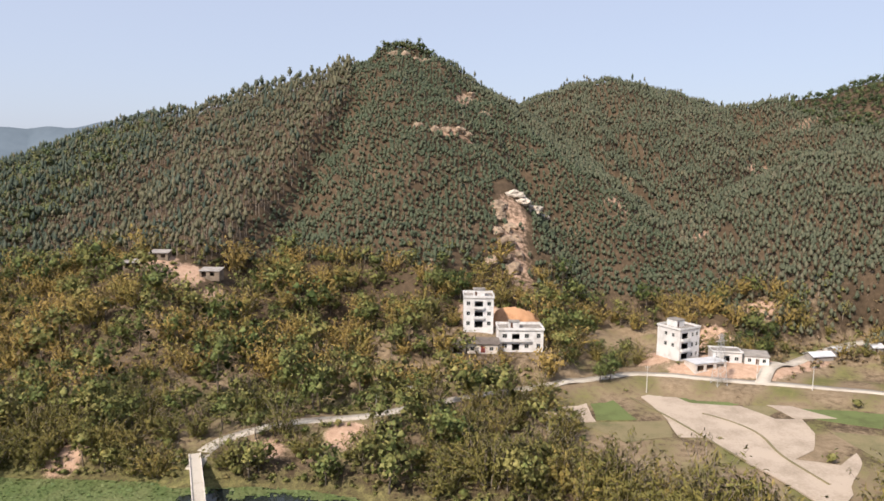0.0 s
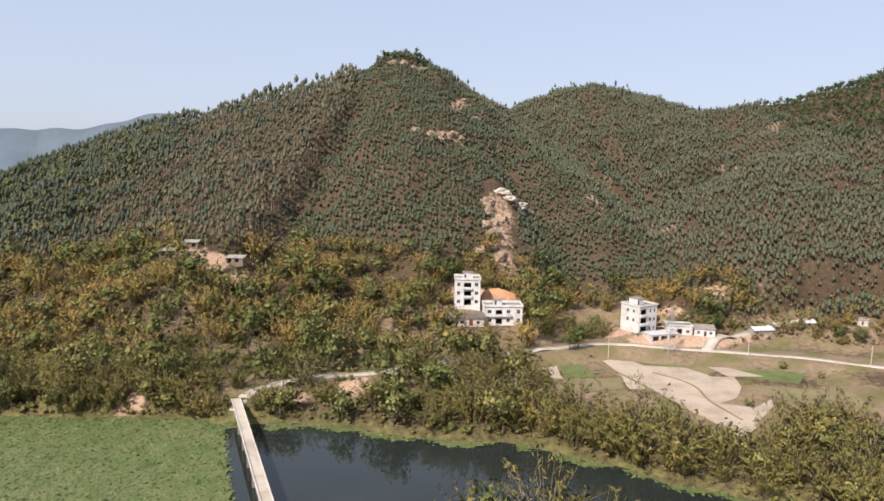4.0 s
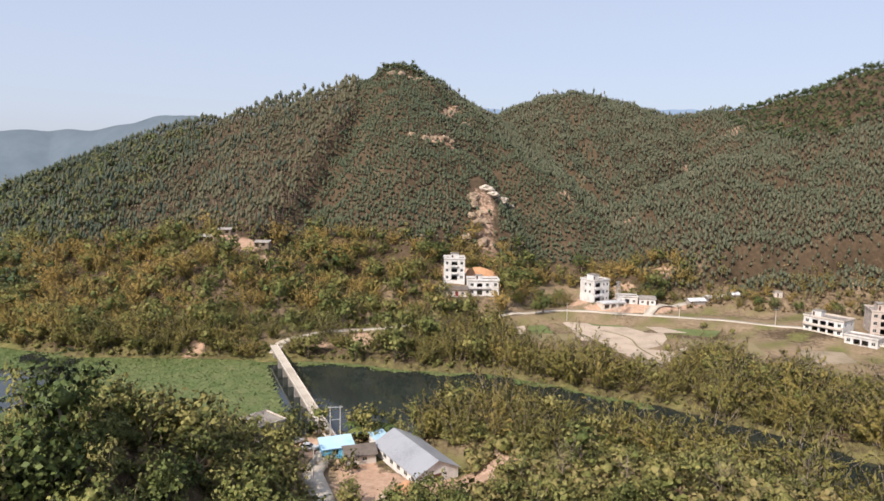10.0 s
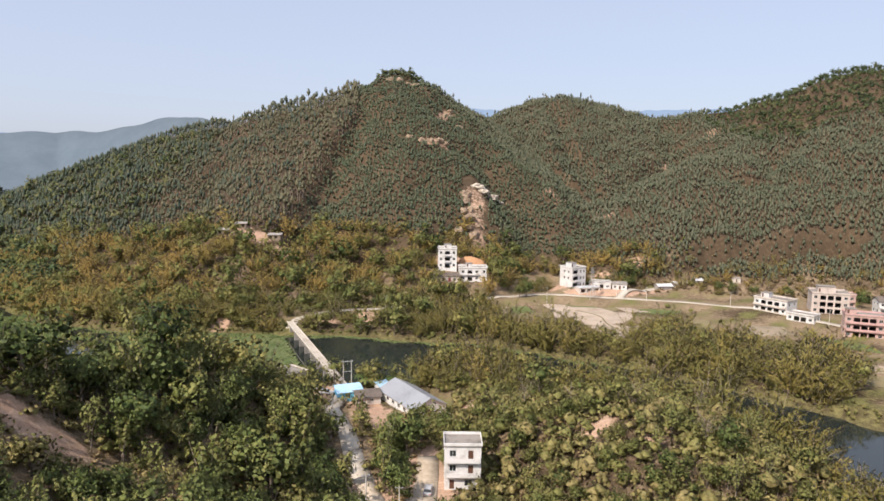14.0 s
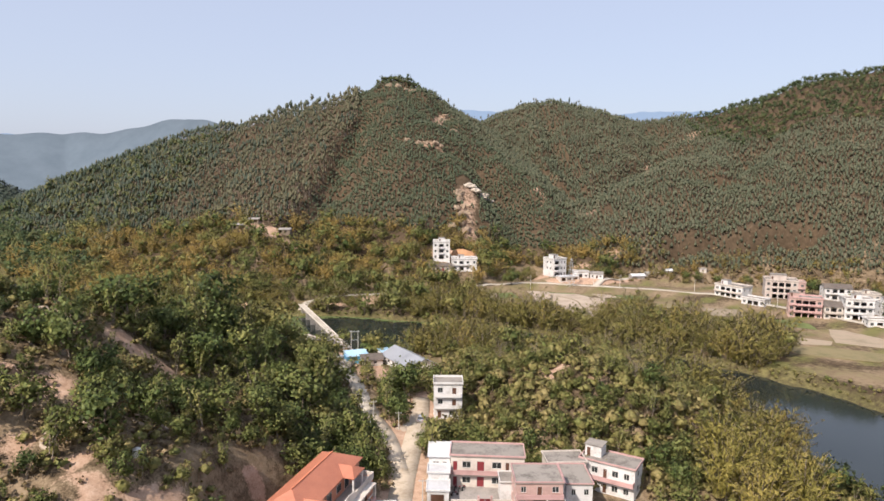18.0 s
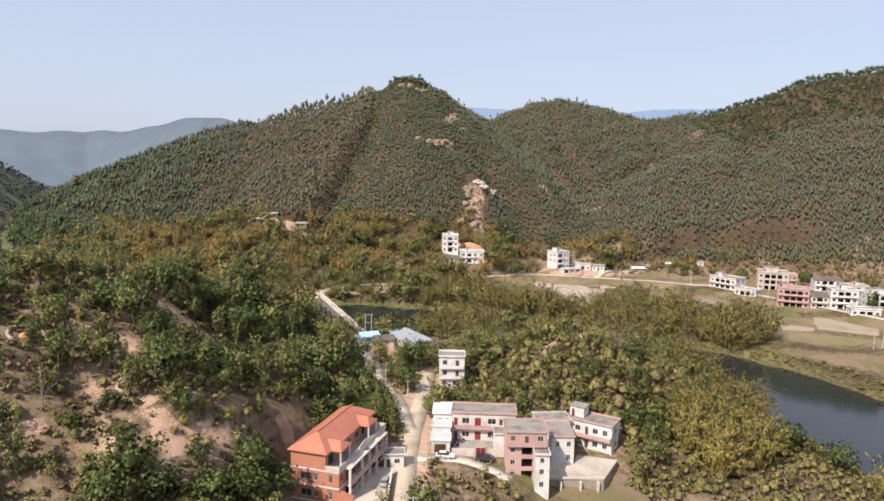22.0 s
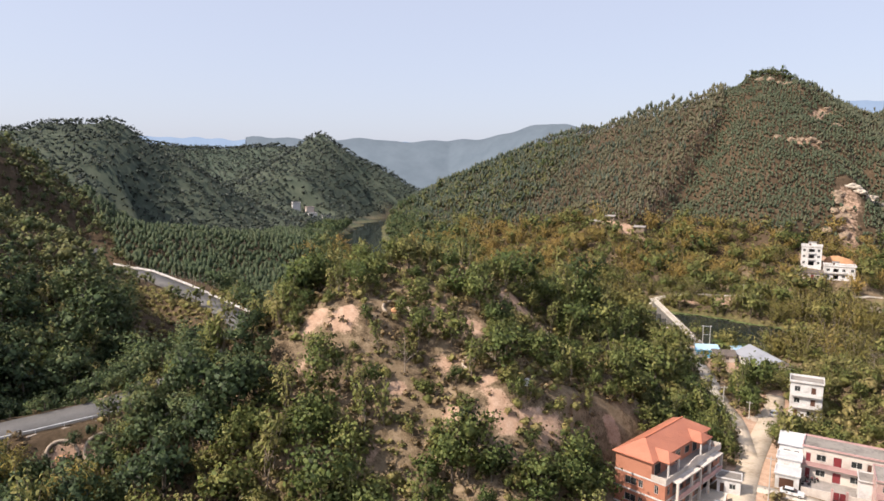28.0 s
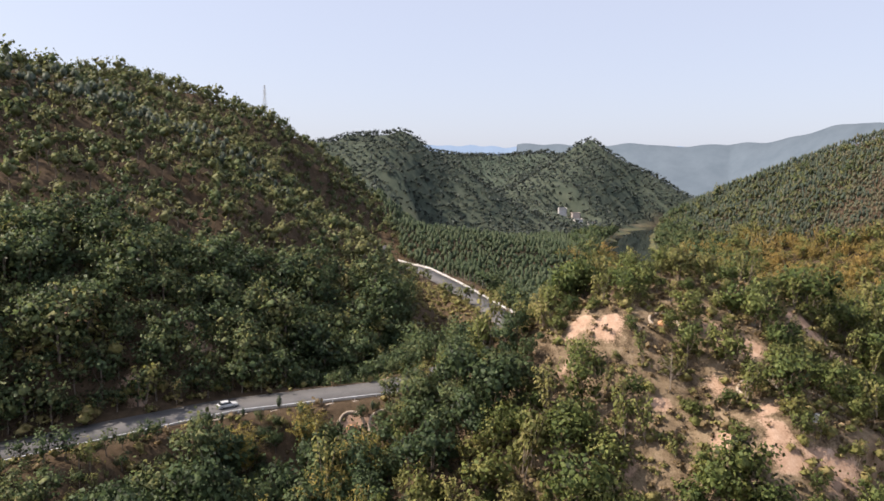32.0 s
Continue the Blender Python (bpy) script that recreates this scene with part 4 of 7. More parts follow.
ROADS = [
    [(2, -150), (2, -82), (2, -45), (-3, -22), (-8, -11), (-14, 10), (-18, 28), (-26, 46), (-25, 64)], [(2, -45), (4, -20), (5, 8)], [(4, -61), (14, -61), (24, -66)],
    [(-59, 152), (-57, 164), (-41, 173), (-20, 178), (4, 193), (41, 210), (68, 222), (93, 217), (144, 207), (172, 194), (198, 147), (222, 102), (290, -20)],
    [(107, 213), (139, 244), (182, 266), (230, 270)],
]
MAIN = [(-138, -300), (-138, -197), (-136, -155), (-124, -118), (-126, -96), (-140, -64), (-156, -44), (-188, -28), (-233, -9), (-281, 9), (-345, 24)]
VILLAGE = [(185, 200), (206, 178), (222, 150), (240, 118)]


def free(P, road=3.4, main=7.0, water=1.0):
    ok = np.ones(len(P), bool)
    for x, y, r in CLEAR:
        ok &= np.hypot(P[:, 0] - x, P[:, 1] - y) > r
    for line in ROADS:
        ok &= seg_dist(P, [(x, y, 0) for x, y in line])[0] > road
    ok &= seg_dist(P, [(x, y, 0) for x, y in MAIN])[0] > main
    ok &= seg_dist(P, [(x, y, 0) for x, y in VILLAGE])[0] > 24
    d, v = seg_dist(P, RIVER)
    return ok & (d > v[:, 0] + water) & (on_ground(P) > 0.4)


def bare_near(P):
    out = np.zeros(len(P))
    for x, y, r in BARE:
        out = np.maximum(out, (np.hypot(P[:, 0] - x, P[:, 1] - y) < r * 0.95) | ((r < 4.5) & (y < 0) & (np.hypot(P[:, 0] - x - 1.6, P[:, 1] - y + 2.4) < r)))
    d, v = seg_dist(P, [(36, 335, 13), (34, 300, 10), (36, 275, 8)])
    d2, v2 = seg_dist(P, [(-4, 378, 6), (14, 385, 6)])
    d3, v3 = seg_dist(P, [(8, 440, 4), (18, 474, 6)])
    return (out > 0) | ((d < v[:, 0] * 0.8) & (wave(P, 9, 35) > -0.45)) | ((np.minimum(d2 / v2[:, 0], d3 / v3[:, 0]) < 0.9) & (wave(P, 7, 37) > -0.3))


RNG = np.random.RandomState(5)
# eucalyptus plantation on the mountain and the hills beside it
P = np.concatenate([scatter(-72, 128, 240, 630, 2.25, 101, 0.36), scatter(-460, -72, 240, 640, 2.9, 120, 0.4), scatter(128, 620, 165, 640, 2.7, 121, 0.36)])
Z = on_ground(P)
keep = free(P) & (Z > np.where(P[:, 0] > 122, np.where(P[:, 1] < 240, 14, 9.5), 17)) & ~bare_near(P) & (P[:, 0] < 0.72 * (P[:, 1] + 200) + 40) & (P[:, 1] < np.where(P[:, 0] < -30, 562, 622))
keep &= ~((P[:, 0] > 300) & (P[:, 1] > 425 - (P[:, 0] - 300) * 0.25))
keep &= ~((Z < 34) & (P[:, 0] > -210) & (P[:, 0] < 40) & (P[:, 1] < 285))
keep &= RNG.uniform(size=len(P)) < np.where(P[:, 0] > 150, 0.95, 0.9 + 0.12 * wave(P, 30, 61))
P, Z = P[keep], Z[keep]
STAND = ([260, 286, 309, 321, 364, 402, 447, 515, 560], [-84, -87, -89, -86, -80, -75, -65, -66, -70])      # the tall wood's eastern edge: y, x
edge_x = np.interp(P[:, 1], *STAND) + 2.5 * wave(P, 30, 62)
tall = ((P[:, 0] < edge_x) & (RNG.uniform(size=len(P)) < 0.8)) | (RNG.uniform(size=len(P)) < 0.012 + 0.03 * wave(P, 45, 63))
tall &= np.hypot(P[:, 0] + 30, P[:, 1] - 512) > 40
green = tall & (RNG.uniform(size=len(P)) < np.clip(0.42 + 0.5 * wave(P, 70, 64) - (P[:, 0] + 170) * 0.004, 0.05, 0.95))
spur_x = np.interp(P[:, 1], [290, 353, 366, 400, 436, 471, 512], [134, 120, 100, 84, 62, 28, 2])      # crest of the eastern spur
low_main, low_back = ~tall & (P[:, 0] < spur_x), ~tall & (P[:, 0] >= spur_x)
rim = np.where((P[:, 0] > edge_x - 16) & (P[:, 0] < edge_x), 1.2, 1.0)
wood("euc_far", "plantation", P[low_main], RNG.uniform(0.7, 1.2, low_main.sum()), "young eucalyptus plantation covering the mountain slopes", "woodland", 1)
wood("euc_pale", "back_plantation", P[low_back], RNG.uniform(0.75, 1.2, low_back.sum()), "young plantation on the hills behind, leaves paled for haze", "woodland", 13)
wood("euc_tall", "tall_wood", P[tall & ~green], (RNG.uniform(0.75, 1.15, len(P)) * rim)[tall & ~green], "tall thin eucalyptus wood with brown trunks on the slope", "woodland", 2)
wood("euc_tallgreen", "green_tall_wood", P[green], (RNG.uniform(0.7, 1.1, len(P)) * rim)[green], "tall olive green eucalyptus wood on the slope", "woodland", 20)
# natural wood on the high hill and the far hills
P = scatter(290, 640, 330, 575, 4.9, 102)
keep = free(P) & (P[:, 1] > 420 - (P[:, 0] - 300) * 0.25) & (P[:, 0] < 0.66 * (P[:, 1] + 200) + 30)
wood("broad_far", "hill_wood", P[keep], RNG.uniform(0.55, 1.1, keep.sum()), "dark natural broadleaf wood on the high hill", "woodland", 3)
P = scatter(-470, -205, -225, 520, 4.8, 103)
Z = on_ground(P)
keep = free(P, main=8) & (Z > 2.5) & ~bare_near(P)
plantation2 = (P[:, 1] > 14 + (P[:, 0] + 281) * -0.4) & (Z < 52) & (P[:, 0] + P[:, 1] < -40)
wood("broad_far", "valley_wood", P[keep & ~plantation2], np.exp(RNG.normal(-0.2, 0.3, (keep & ~plantation2).sum())).clip(0.5, 1.9), "dense dark green wood on the valley's side", "woodland", 4)
P = scatter(-470, -150, 0, 330, 3.1, 104, 0.42)
Z = on_ground(P)
keep = free(P, main=9) & (Z > 2.4) & (Z < 52) & (P[:, 1] > 12 + (P[:, 0] + 281) * -0.4) & (P[:, 0] + P[:, 1] < -40)
wood("euc_road", "roadside_plantation", P[keep], RNG.uniform(0.75, 1.1, keep.sum()), "even eucalyptus plantation beside the main road", "woodland", 5)
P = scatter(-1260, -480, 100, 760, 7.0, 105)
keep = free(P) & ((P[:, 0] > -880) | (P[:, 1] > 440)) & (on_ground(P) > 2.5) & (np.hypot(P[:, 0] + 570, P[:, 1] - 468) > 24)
wood("broad_distant", "far_wood", P[keep], RNG.uniform(0.75, 1.35, keep.sum()), "distant wood on the cone-shaped hills, greyed with painted haze", "woodland", 6)


# tall slim trees on the near ridge of the valley's side
P = scatter(-330, -255, -200, -60, 4.6, 126)
P = P[(seg_dist(P, [(-298, -190, 0), (-312, -138, 0), (-304, -90, 0), (-294, -54, 0)])[0] < 18) & (RNG.uniform(size=len(P)) < 0.7)]
wood("euc_crest", "ridge_trees", P, RNG.uniform(0.6, 0.9, len(P)), "tall slim trees with bare trunks on the ridge", "woodland", 21)

# trees of the near hill, the knoll, the valley's side and the banks: the nearest as things, the rest joined
def nearness(P):
    return np.hypot(P[:, 0] - 0, P[:, 1] + 120)


P = scatter(-205, 108, -225, 74, 3.3, 111)
P = P[free(P, main=6.6) & (np.hypot(P[:, 0] - 9, P[:, 1] + 207) > 98)]
md = seg_dist(P, [(x, y, 0) for x, y in MAIN])[0]
thin = np.where(bare_near(P), 0.08, 0.78 + 0.42 * wave(P, 26, 71))
dry_side = (P[:, 0] > -90) & (P[:, 0] < -25) & (P[:, 1] < -45) & (P[:, 1] > -116)
thin = np.where(dry_side, thin * 0.68, np.where((P[:, 0] < -8) & (P[:, 0] > -120) & (P[:, 1] > -116), thin * 0.7, thin))
thin = np.where((P[:, 0] > 12) & (P[:, 1] > -45), thin * (0.74 + 0.4 * wave(P, 20, 75)), thin)
thin = np.where((P[:, 0] > 0) & (P[:, 1] < -68) & (P[:, 0] < 62), 0.10, thin)
thin = np.where((P[:, 0] < -142) & ~bare_near(P), 1.0, thin)
thin = np.where((P[:, 0] > 56) & (P[:, 1] < -48), 0.08, thin)
thin = np.where((P[:, 0] < -80) & (P[:, 1] < -108), thin + 0.25, thin)
thin = np.where((md < np.where(P[:, 1] > -100, 25, 8.5)) & (P[:, 0] > -152) & (P[:, 1] < -40) & (P[:, 0] > np.interp(P[:, 1], [-300, -155, -118, -96, -40], [-138, -136, -124, -126, -160])), 0.0, thin)
P = P[RNG.uniform(size=len(P)) < thin]
P = P[np.argsort(nearness(P))]
knoll = (P[:, 0] > 12) & (P[:, 1] > -45)
shady = (P[:, 0] < -85) & (P[:, 0] > -140) & (P[:, 1] < -100)
olive = (knoll & (RNG.uniform(size=len(P)) < 0.8)) | (wave(P, 22, 72) + RNG.uniform(-0.8, 0.8, len(P)) > np.where(shady | (P[:, 0] < -128), 0.75, -0.08))
light = RNG.uniform(size=len(P)) < np.where(knoll, 0.25, 0.62)
S = np.exp(RNG.normal(-0.22, 0.33, len(P))).clip(0.38, 1.55) * np.where(knoll, 0.85, np.where((P[:, 0] > -90) & (P[:, 0] < -25) & (P[:, 1] < -45) & (P[:, 1] > -116), 0.9, np.where((P[:, 0] < -8) & (P[:, 0] > -120), 1.28, 1.0))) * (1 + 0.22 * wave(P, 30, 73)) * np.where(P[:, 0] < -142, 1.3, 1.0) * np.where((P[:, 0] < -85) & (P[:, 0] > -142) & (P[:, 1] < -108), np.where(seg_dist(P, [(x, y, 0) for x, y in MAIN])[0] < 18, 0.62, 0.9), 1.0)
# where crowns take the darker leaves, shade painted in by colour
gully = ((P[:, 0] < -80) & (P[:, 1] < -98)) | (P[:, 0] < -128)
for kind, mask, name, label, group in (("broad_dark", ~olive & gully, "shade_wood_tree", "broadleaf tree with the valley's shade put into darker leaves", "dark trees of the valley"),
                                       ("broad", ~olive & ~gully, "broadleaf_tree", "dense dark green broadleaf tree on the hillside", "green trees of the near hills"),
                                       ("bushy", olive & ~light, "olive_tree", "small olive-green bushy tree on dry ground", "olive trees of the near hills"),
                                       ("feather", olive & light, "slender_tree", "slender open tree with light olive foliage", "slender trees of the near hills")):
    Q, SQ = P[mask], S[mask]
    for (x, y), sc in zip(Q[:280], SQ[:280]):
        plant(kind, name, x, y, sc, RNG, label, "tree", group)
    wood(kind + "_mid", name + "_wood", Q[280:], SQ[280:], label.replace("tree", "trees"), "woodland", 7)
# saplings along the main road's valley side
for k, y in enumerate(np.cumsum(RNG.uniform(2.5, 13, 22)) - 262):
    x = np.interp(y, [-300, -155, -118, -96], [-138, -136, -124, -126]) + 8.0 + RNG.uniform(0, 5)
    plant("euc", "sapling", x, y + RNG.uniform(-1, 1), RNG.uniform(0.3, 0.55), RNG, "thin young tree beside the main road", "tree", "saplings by the main road")

# wood on the far bank, between the river and the mountain's foot
P = scatter(-300, 150, 140, 290, 7.4, 112, 0.48)
Z = on_ground(P)
keep = free(P) & ~bare_near(P) & ~((P[:, 0] > 38) & (Z < 7.5)) & ((Z < 36) | (P[:, 0] < -210))
keep &= ~((P[:, 0] > 45) & (P[:, 1] < 224))
P = P[keep & (RNG.uniform(size=len(keep)) < 0.8)]
kind = wave(P, 24, 81) + RNG.uniform(-0.5, 0.5, len(P)) + 0.14
BAM = P[kind > 0.12]
P = P[kind <= 0.12]
wood("broad_bank", "riverside_wood", P, np.exp(RNG.normal(0.05, 0.3, len(P))).clip(0.55, 1.8), "mixed green wood between the river and the mountain", "woodland", 8)

# wood along the upper river
P = scatter(-480, -200, 120, 470, 6.0, 122)
d, v = seg_dist(P, RIVER)
P = P[(d - v[:, 0] > 0.5) & (d - v[:, 0] < 34) & free(P, water=0.3)]
wood("broad_far", "upper_bank_wood", P, RNG.uniform(0.9, 1.6, len(P)), "green wood along the upper river", "woodland", 19)
# bamboo on both banks
D = scatter(-330, 160, -80, 210, 5.4, 113)
d, v = seg_dist(D, RIVER)
edge = d - v[:, 0]
north = (edge > 0.6) & (edge < 16) & free(D) & (((D[:, 1] > 100) & (D[:, 0] > -6)) | ((D[:, 0] > 62) & (D[:, 0] < 130) & (D[:, 1] > 76)) | ((D[:, 0] < -64) & (D[:, 1] > 128)))
north &= (RNG.uniform(size=len(D)) < np.where(D[:, 0] > 0, 0.92, 0.74))
belt = (seg_dist(D, [(66, 132, 0), (92, 116, 0), (114, 98, 0), (130, 80, 0)])[0] < 22) & (edge > 2) & free(D) & (RNG.uniform(size=len(D)) < 0.8) & ~((D[:, 0] < 97) & (D[:, 1] > 121))
south = (edge > 1.0) & (edge < 12) & free(D) & (D[:, 0] > 3) & (D[:, 1] < 100) & (D[:, 1] > -30) & ~north & (D[:, 0] < 108) & (RNG.uniform(size=len(D)) < 0.75)
mixed = (north | belt | south) & (RNG.uniform(size=len(D)) < 0.14 + 0.3 * (wave(D, 16, 83) > 0.45))
B1 = D[(north | belt | south) & ~mixed]
westbank = (edge > 0.8) & (edge < 24) & free(D) & (D[:, 0] < -75) & ~north & (RNG.uniform(size=len(D)) < 0.62)
mixed |= westbank
wood("broad_bank", "bank_trees", D[mixed], RNG.uniform(0.75, 1.25, mixed.sum()), "dark green broadleaf trees among the bamboo", "woodland", 15)
hand = np.array([(2, 72), (8, 74), (13, 71), (18, 74), (24, 70), (30, 66), (12, 64), (20, 62), (27, 58), (34, 54), (75, -58), (76, -36), (86, -54), (80, -50), (90, -45), (82, -42), (72, -48), (104, -76), (110, -80), (100, -84),
                 (-120.7, -156.8), (-105, -137.6), (-118.4, -143), (-119.7, -161), (-101, -137), (-97, -163), (-93, -158), (-89, -147), (-103, -143), (-99, -150)])
n_belt = len(B1)
BAM = np.concatenate([hand, B1, BAM])
SB = RNG.uniform(0.75, 1.2, len(BAM)) * (1.08 + 0.42 * wave(BAM, 20, 82))
SB[30:30 + n_belt] *= np.where(B1[:, 0] > 40, 1.5, 1.25)
SB *= np.where((BAM[:, 0] > 62) & (BAM[:, 0] < 97) & (BAM[:, 1] > 106) & (BAM[:, 1] < 170), 0.72, 1.0)
SB[30 + n_belt:] *= 1.15
SB[:20] = RNG.uniform(1.3, 1.6, 20)
SB[10:20] = RNG.uniform(1.15, 1.4, 10)
SB[20:30] = RNG.uniform(0.85, 1.05, 10)
near_b = np.argsort(nearness(BAM))
for k in near_b[:260]:
    plant("bamboo_big" if 10 <= k < 30 else "bamboo", "bamboo_clump", BAM[k][0], BAM[k][1], SB[k], RNG, "feathery yellow-green bamboo clump with arching culms", "bamboo", "bamboo along the river")
rest = near_b[260:]
wood("bamboo_far", "bamboo_thicket", BAM[rest], SB[rest], "yellow-green bamboo thickets along the valley", "bamboo", 9)

# shrubs and tufts
P = scatter(-205, 110, -225, 70, 2.05, 114)
P = P[free(P, 2.4, 5.8, 0.5) & (np.hypot(P[:, 0] - 9, P[:, 1] + 207) > 98)]
P = P[RNG.uniform(size=len(P)) < np.where((P[:, 0] < -84) & (P[:, 1] < -104), 0.4, 1.0) * np.where(bare_near(P), 0.22, np.where((P[:, 0] > 0) & (P[:, 0] < 60) & (P[:, 1] < -68), 0.75, 0.88))]
dry_p = (RNG.uniform(size=len(P)) < np.where((P[:, 0] > -110) & (P[:, 0] < 10), 0.55, 0.24 + 0.3 * wave(P, 20, 74)))
wood("shrub", "hillside_shrubs", P[~dry_p], RNG.uniform(0.55, 1.4, (~dry_p).sum()) * np.where((P[~dry_p, 0] > 12) & (P[~dry_p, 1] > -45), 1.55, np.where(P[~dry_p, 0] < -142, 1.5, np.where((P[~dry_p, 0] < -112) & (P[~dry_p, 1] < -100), 0.85, 1.0))), "olive green shrubs on the near hills", "shrubs", 10)
wood("brush", "dry_scrub", P[dry_p], RNG.uniform(0.6, 1.4, dry_p.sum()), "straw-brown dry scrub between the trees", "shrubs", 14)
P = scatter(-230, 180, 130, 285, 3.0, 115)
Z = on_ground(P)
P = P[free(P, 2.6, 5, 0.3) & (RNG.uniform(size=len(P)) < np.where((P[:, 0] > 40) & (Z < 8), 0.008, 0.5))]
wood("shrub", "valley_shrubs", P, RNG.uniform(0.6, 1.5, len(P)), "dry shrubs and tall grass in the valley", "shrubs", 11)
P = scatter(-250, -150, -72, -18, 2.2, 128)
md = seg_dist(P, [(x, y, 0) for x, y in MAIN])[0]
P = P[(md > 6.6) & (P[:, 1] < -26 - (P[:, 0] + 188) * 0.42) & (RNG.uniform(size=len(P)) < 0.85)]
wood("shrub", "roadside_shrubs", P, RNG.uniform(0.6, 1.2, len(P)), "low green shrubs on the slope above the road's bend", "shrubs", 24)
P = scatter(118, 420, 150, 312, 2.6, 116)
Z = on_ground(P)
P = P[free(P) & (Z < 24) & (Z > 5.5) & (RNG.uniform(size=len(P)) < 0.7)]
wood("brush", "dry_brush", P, RNG.uniform(0.7, 1.6, len(P)), "dry brush at the foot of the plantation", "shrubs", 12)
P = scatter(150, 400, 150, 320, 6.2, 127)
Z = on_ground(P)
P = P[free(P) & (Z > 5.6) & (Z < 19) & (RNG.uniform(size=len(P)) < 0.75)]
pick_b = RNG.uniform(size=len(P)) < 0.45
wood("bamboo_far", "foot_bamboo", P[pick_b], RNG.uniform(0.45, 0.8, pick_b.sum()), "dry olive bamboo at the foot of the plantation", "bamboo", 22)
wood("feather_mid", "foot_trees", P[~pick_b], RNG.uniform(0.7, 1.2, (~pick_b).sum()), "slim dry trees at the foot of the plantation", "woodland", 23)
for x, y in [(-22, -40), (-17, -46), (-9, -22), (40, 14), (30, 24), (52, 2), (62, -14), (70, 8), (95, 2), (98, -8), (20, 60), (-36, 38), (-60, -96), (-56, -70), (-66, -40), (34, 34)]:
    plant("bare", "bare_tree", x, y, RNG.uniform(0.7, 1.1), RNG, "leafless pale grey tree among green ones", "tree", "bare trees")
for x, y in [(-16, 66), (-18, 69), (-13, 68), (-15, 71), (-10, 67), (-11, 70), (-8, 69)]:
    plant("banana", "banana_plant", x, y, RNG.uniform(0.9, 1.3), RNG, "banana plant with broad ragged leaves by the river", "plant", "banana plants")
for x, y, s in [(-34, 74, 1.0), (-38, 76, 0.9), (-42, 75, 1.0), (-46, 74, 0.9), (-36, 71, 0.8), (-50, 73, 0.9), (-33, 78, 0.8), (-40, 72, 0.9), (-54, 72, 0.9), (-45, 71, 0.8), (-30, 74, 0.8)]:
    plant("euc", "eucalyptus_tree", x, y, s * 0.85, RNG, "slim blue-green eucalyptus tree near the bridge", "tree", "eucalyptus by the bridge")
for x, y, s in [(-112, -116, 0.9), (-113, -110, 0.8), (-107, -113, 1.0), (-103, -108, 0.9), (4, 22, 1.25), (8, 26, 1.2), (2, 28, 1.1), (-4, 26, 1.0), (9, 19, 1.0), (0, 20, 1.1), (-2, 254, 1.7), (3, 258, 1.6), (8, 254, 1.5), (57, 214, 1.3), (53, 211, 1.1), (-25, -86, 1.0), (-24, -96, 1.4), (-25, -91, 1.2), (-40, -107, 1.5), (-36, -106, 1.35), (-67, -117, 1.5), (-70, -110, 1.3), (-28, -103, 1.4), (-59, -116, 1.3), (-74, -121, 1.3), (-46, -110, 1.2), (-76, -103, 1.1), (-33, -61, 1.3), (-26, -57, 1.2), (-15, -36, 1.3), (-29, -26, 1.4), (-28, 0, 1.3), (-36, -7, 1.4), (-22, -44, 1.2), (-50, -22, 1.2),
                (20, -31, 0.9), (15, -33, 0.9), (26, -33, 0.9), (32, -34, 0.9), (38, -33, 1.0), (17, -27, 1.0), (60, -40, 1.0), (63, -46, 1.0), (66, -38, 1.1), (62, -52, 1.0)]:
    plant("broad", "round_tree", x, y, s, RNG, "large round dark green broadleaf tree", "tree", "round trees by the houses")

# low green growth along the water's edge
P = scatter(-340, 200, -70, 260, 1.9, 118)
d, v = seg_dist(P, RIVER)
e_ = d - v[:, 0]
P = P[(e_ > 1.2) & (e_ < 9) & free(P, 3, 6, 0.8) & (RNG.uniform(size=len(P)) < 0.62)]
wood("shrub", "bank_growth", P, RNG.uniform(0.35, 0.95, len(P)), "low green growth along the water's edge", "shrubs", 16)
# tall thin trees standing along the crest
P = np.array([(x + RNG.uniform(-2, 2), np.interp(x, [-250, -186, -110, -52], [552, 542, 532, 520]) + dy + RNG.uniform(-2, 2)) for x in np.r_[np.arange(-236, -74, 5.2), np.arange(-160, -110, 3.4)] for dy in (-2,)])
P = np.concatenate([P, np.array([(x + RNG.uniform(-2, 2), 605 + RNG.uniform(-3, 3)) for x in np.arange(108, 176, 4.5)])])
wood("euc_crest", "crest_trees", P, RNG.uniform(0.65, 1.1, len(P)) * np.where(P[:, 0] > 0, 0.6, np.where((P[:, 0] > -175) & (P[:, 0] < -95), 1.15, 0.8)), "tall thin trees standing along the mountain's crest", "woodland", 17)
P = np.array([(x + RNG.uniform(-1.5, 1.5), 511 + RNG.uniform(-7, 3)) for x in np.arange(-50, -6, 2.2) for _ in range(2)])
wood("broad_far", "summit_trees", P, RNG.uniform(0.6, 0.95, len(P)), "dark trees crowning the flat summit", "woodland", 18)
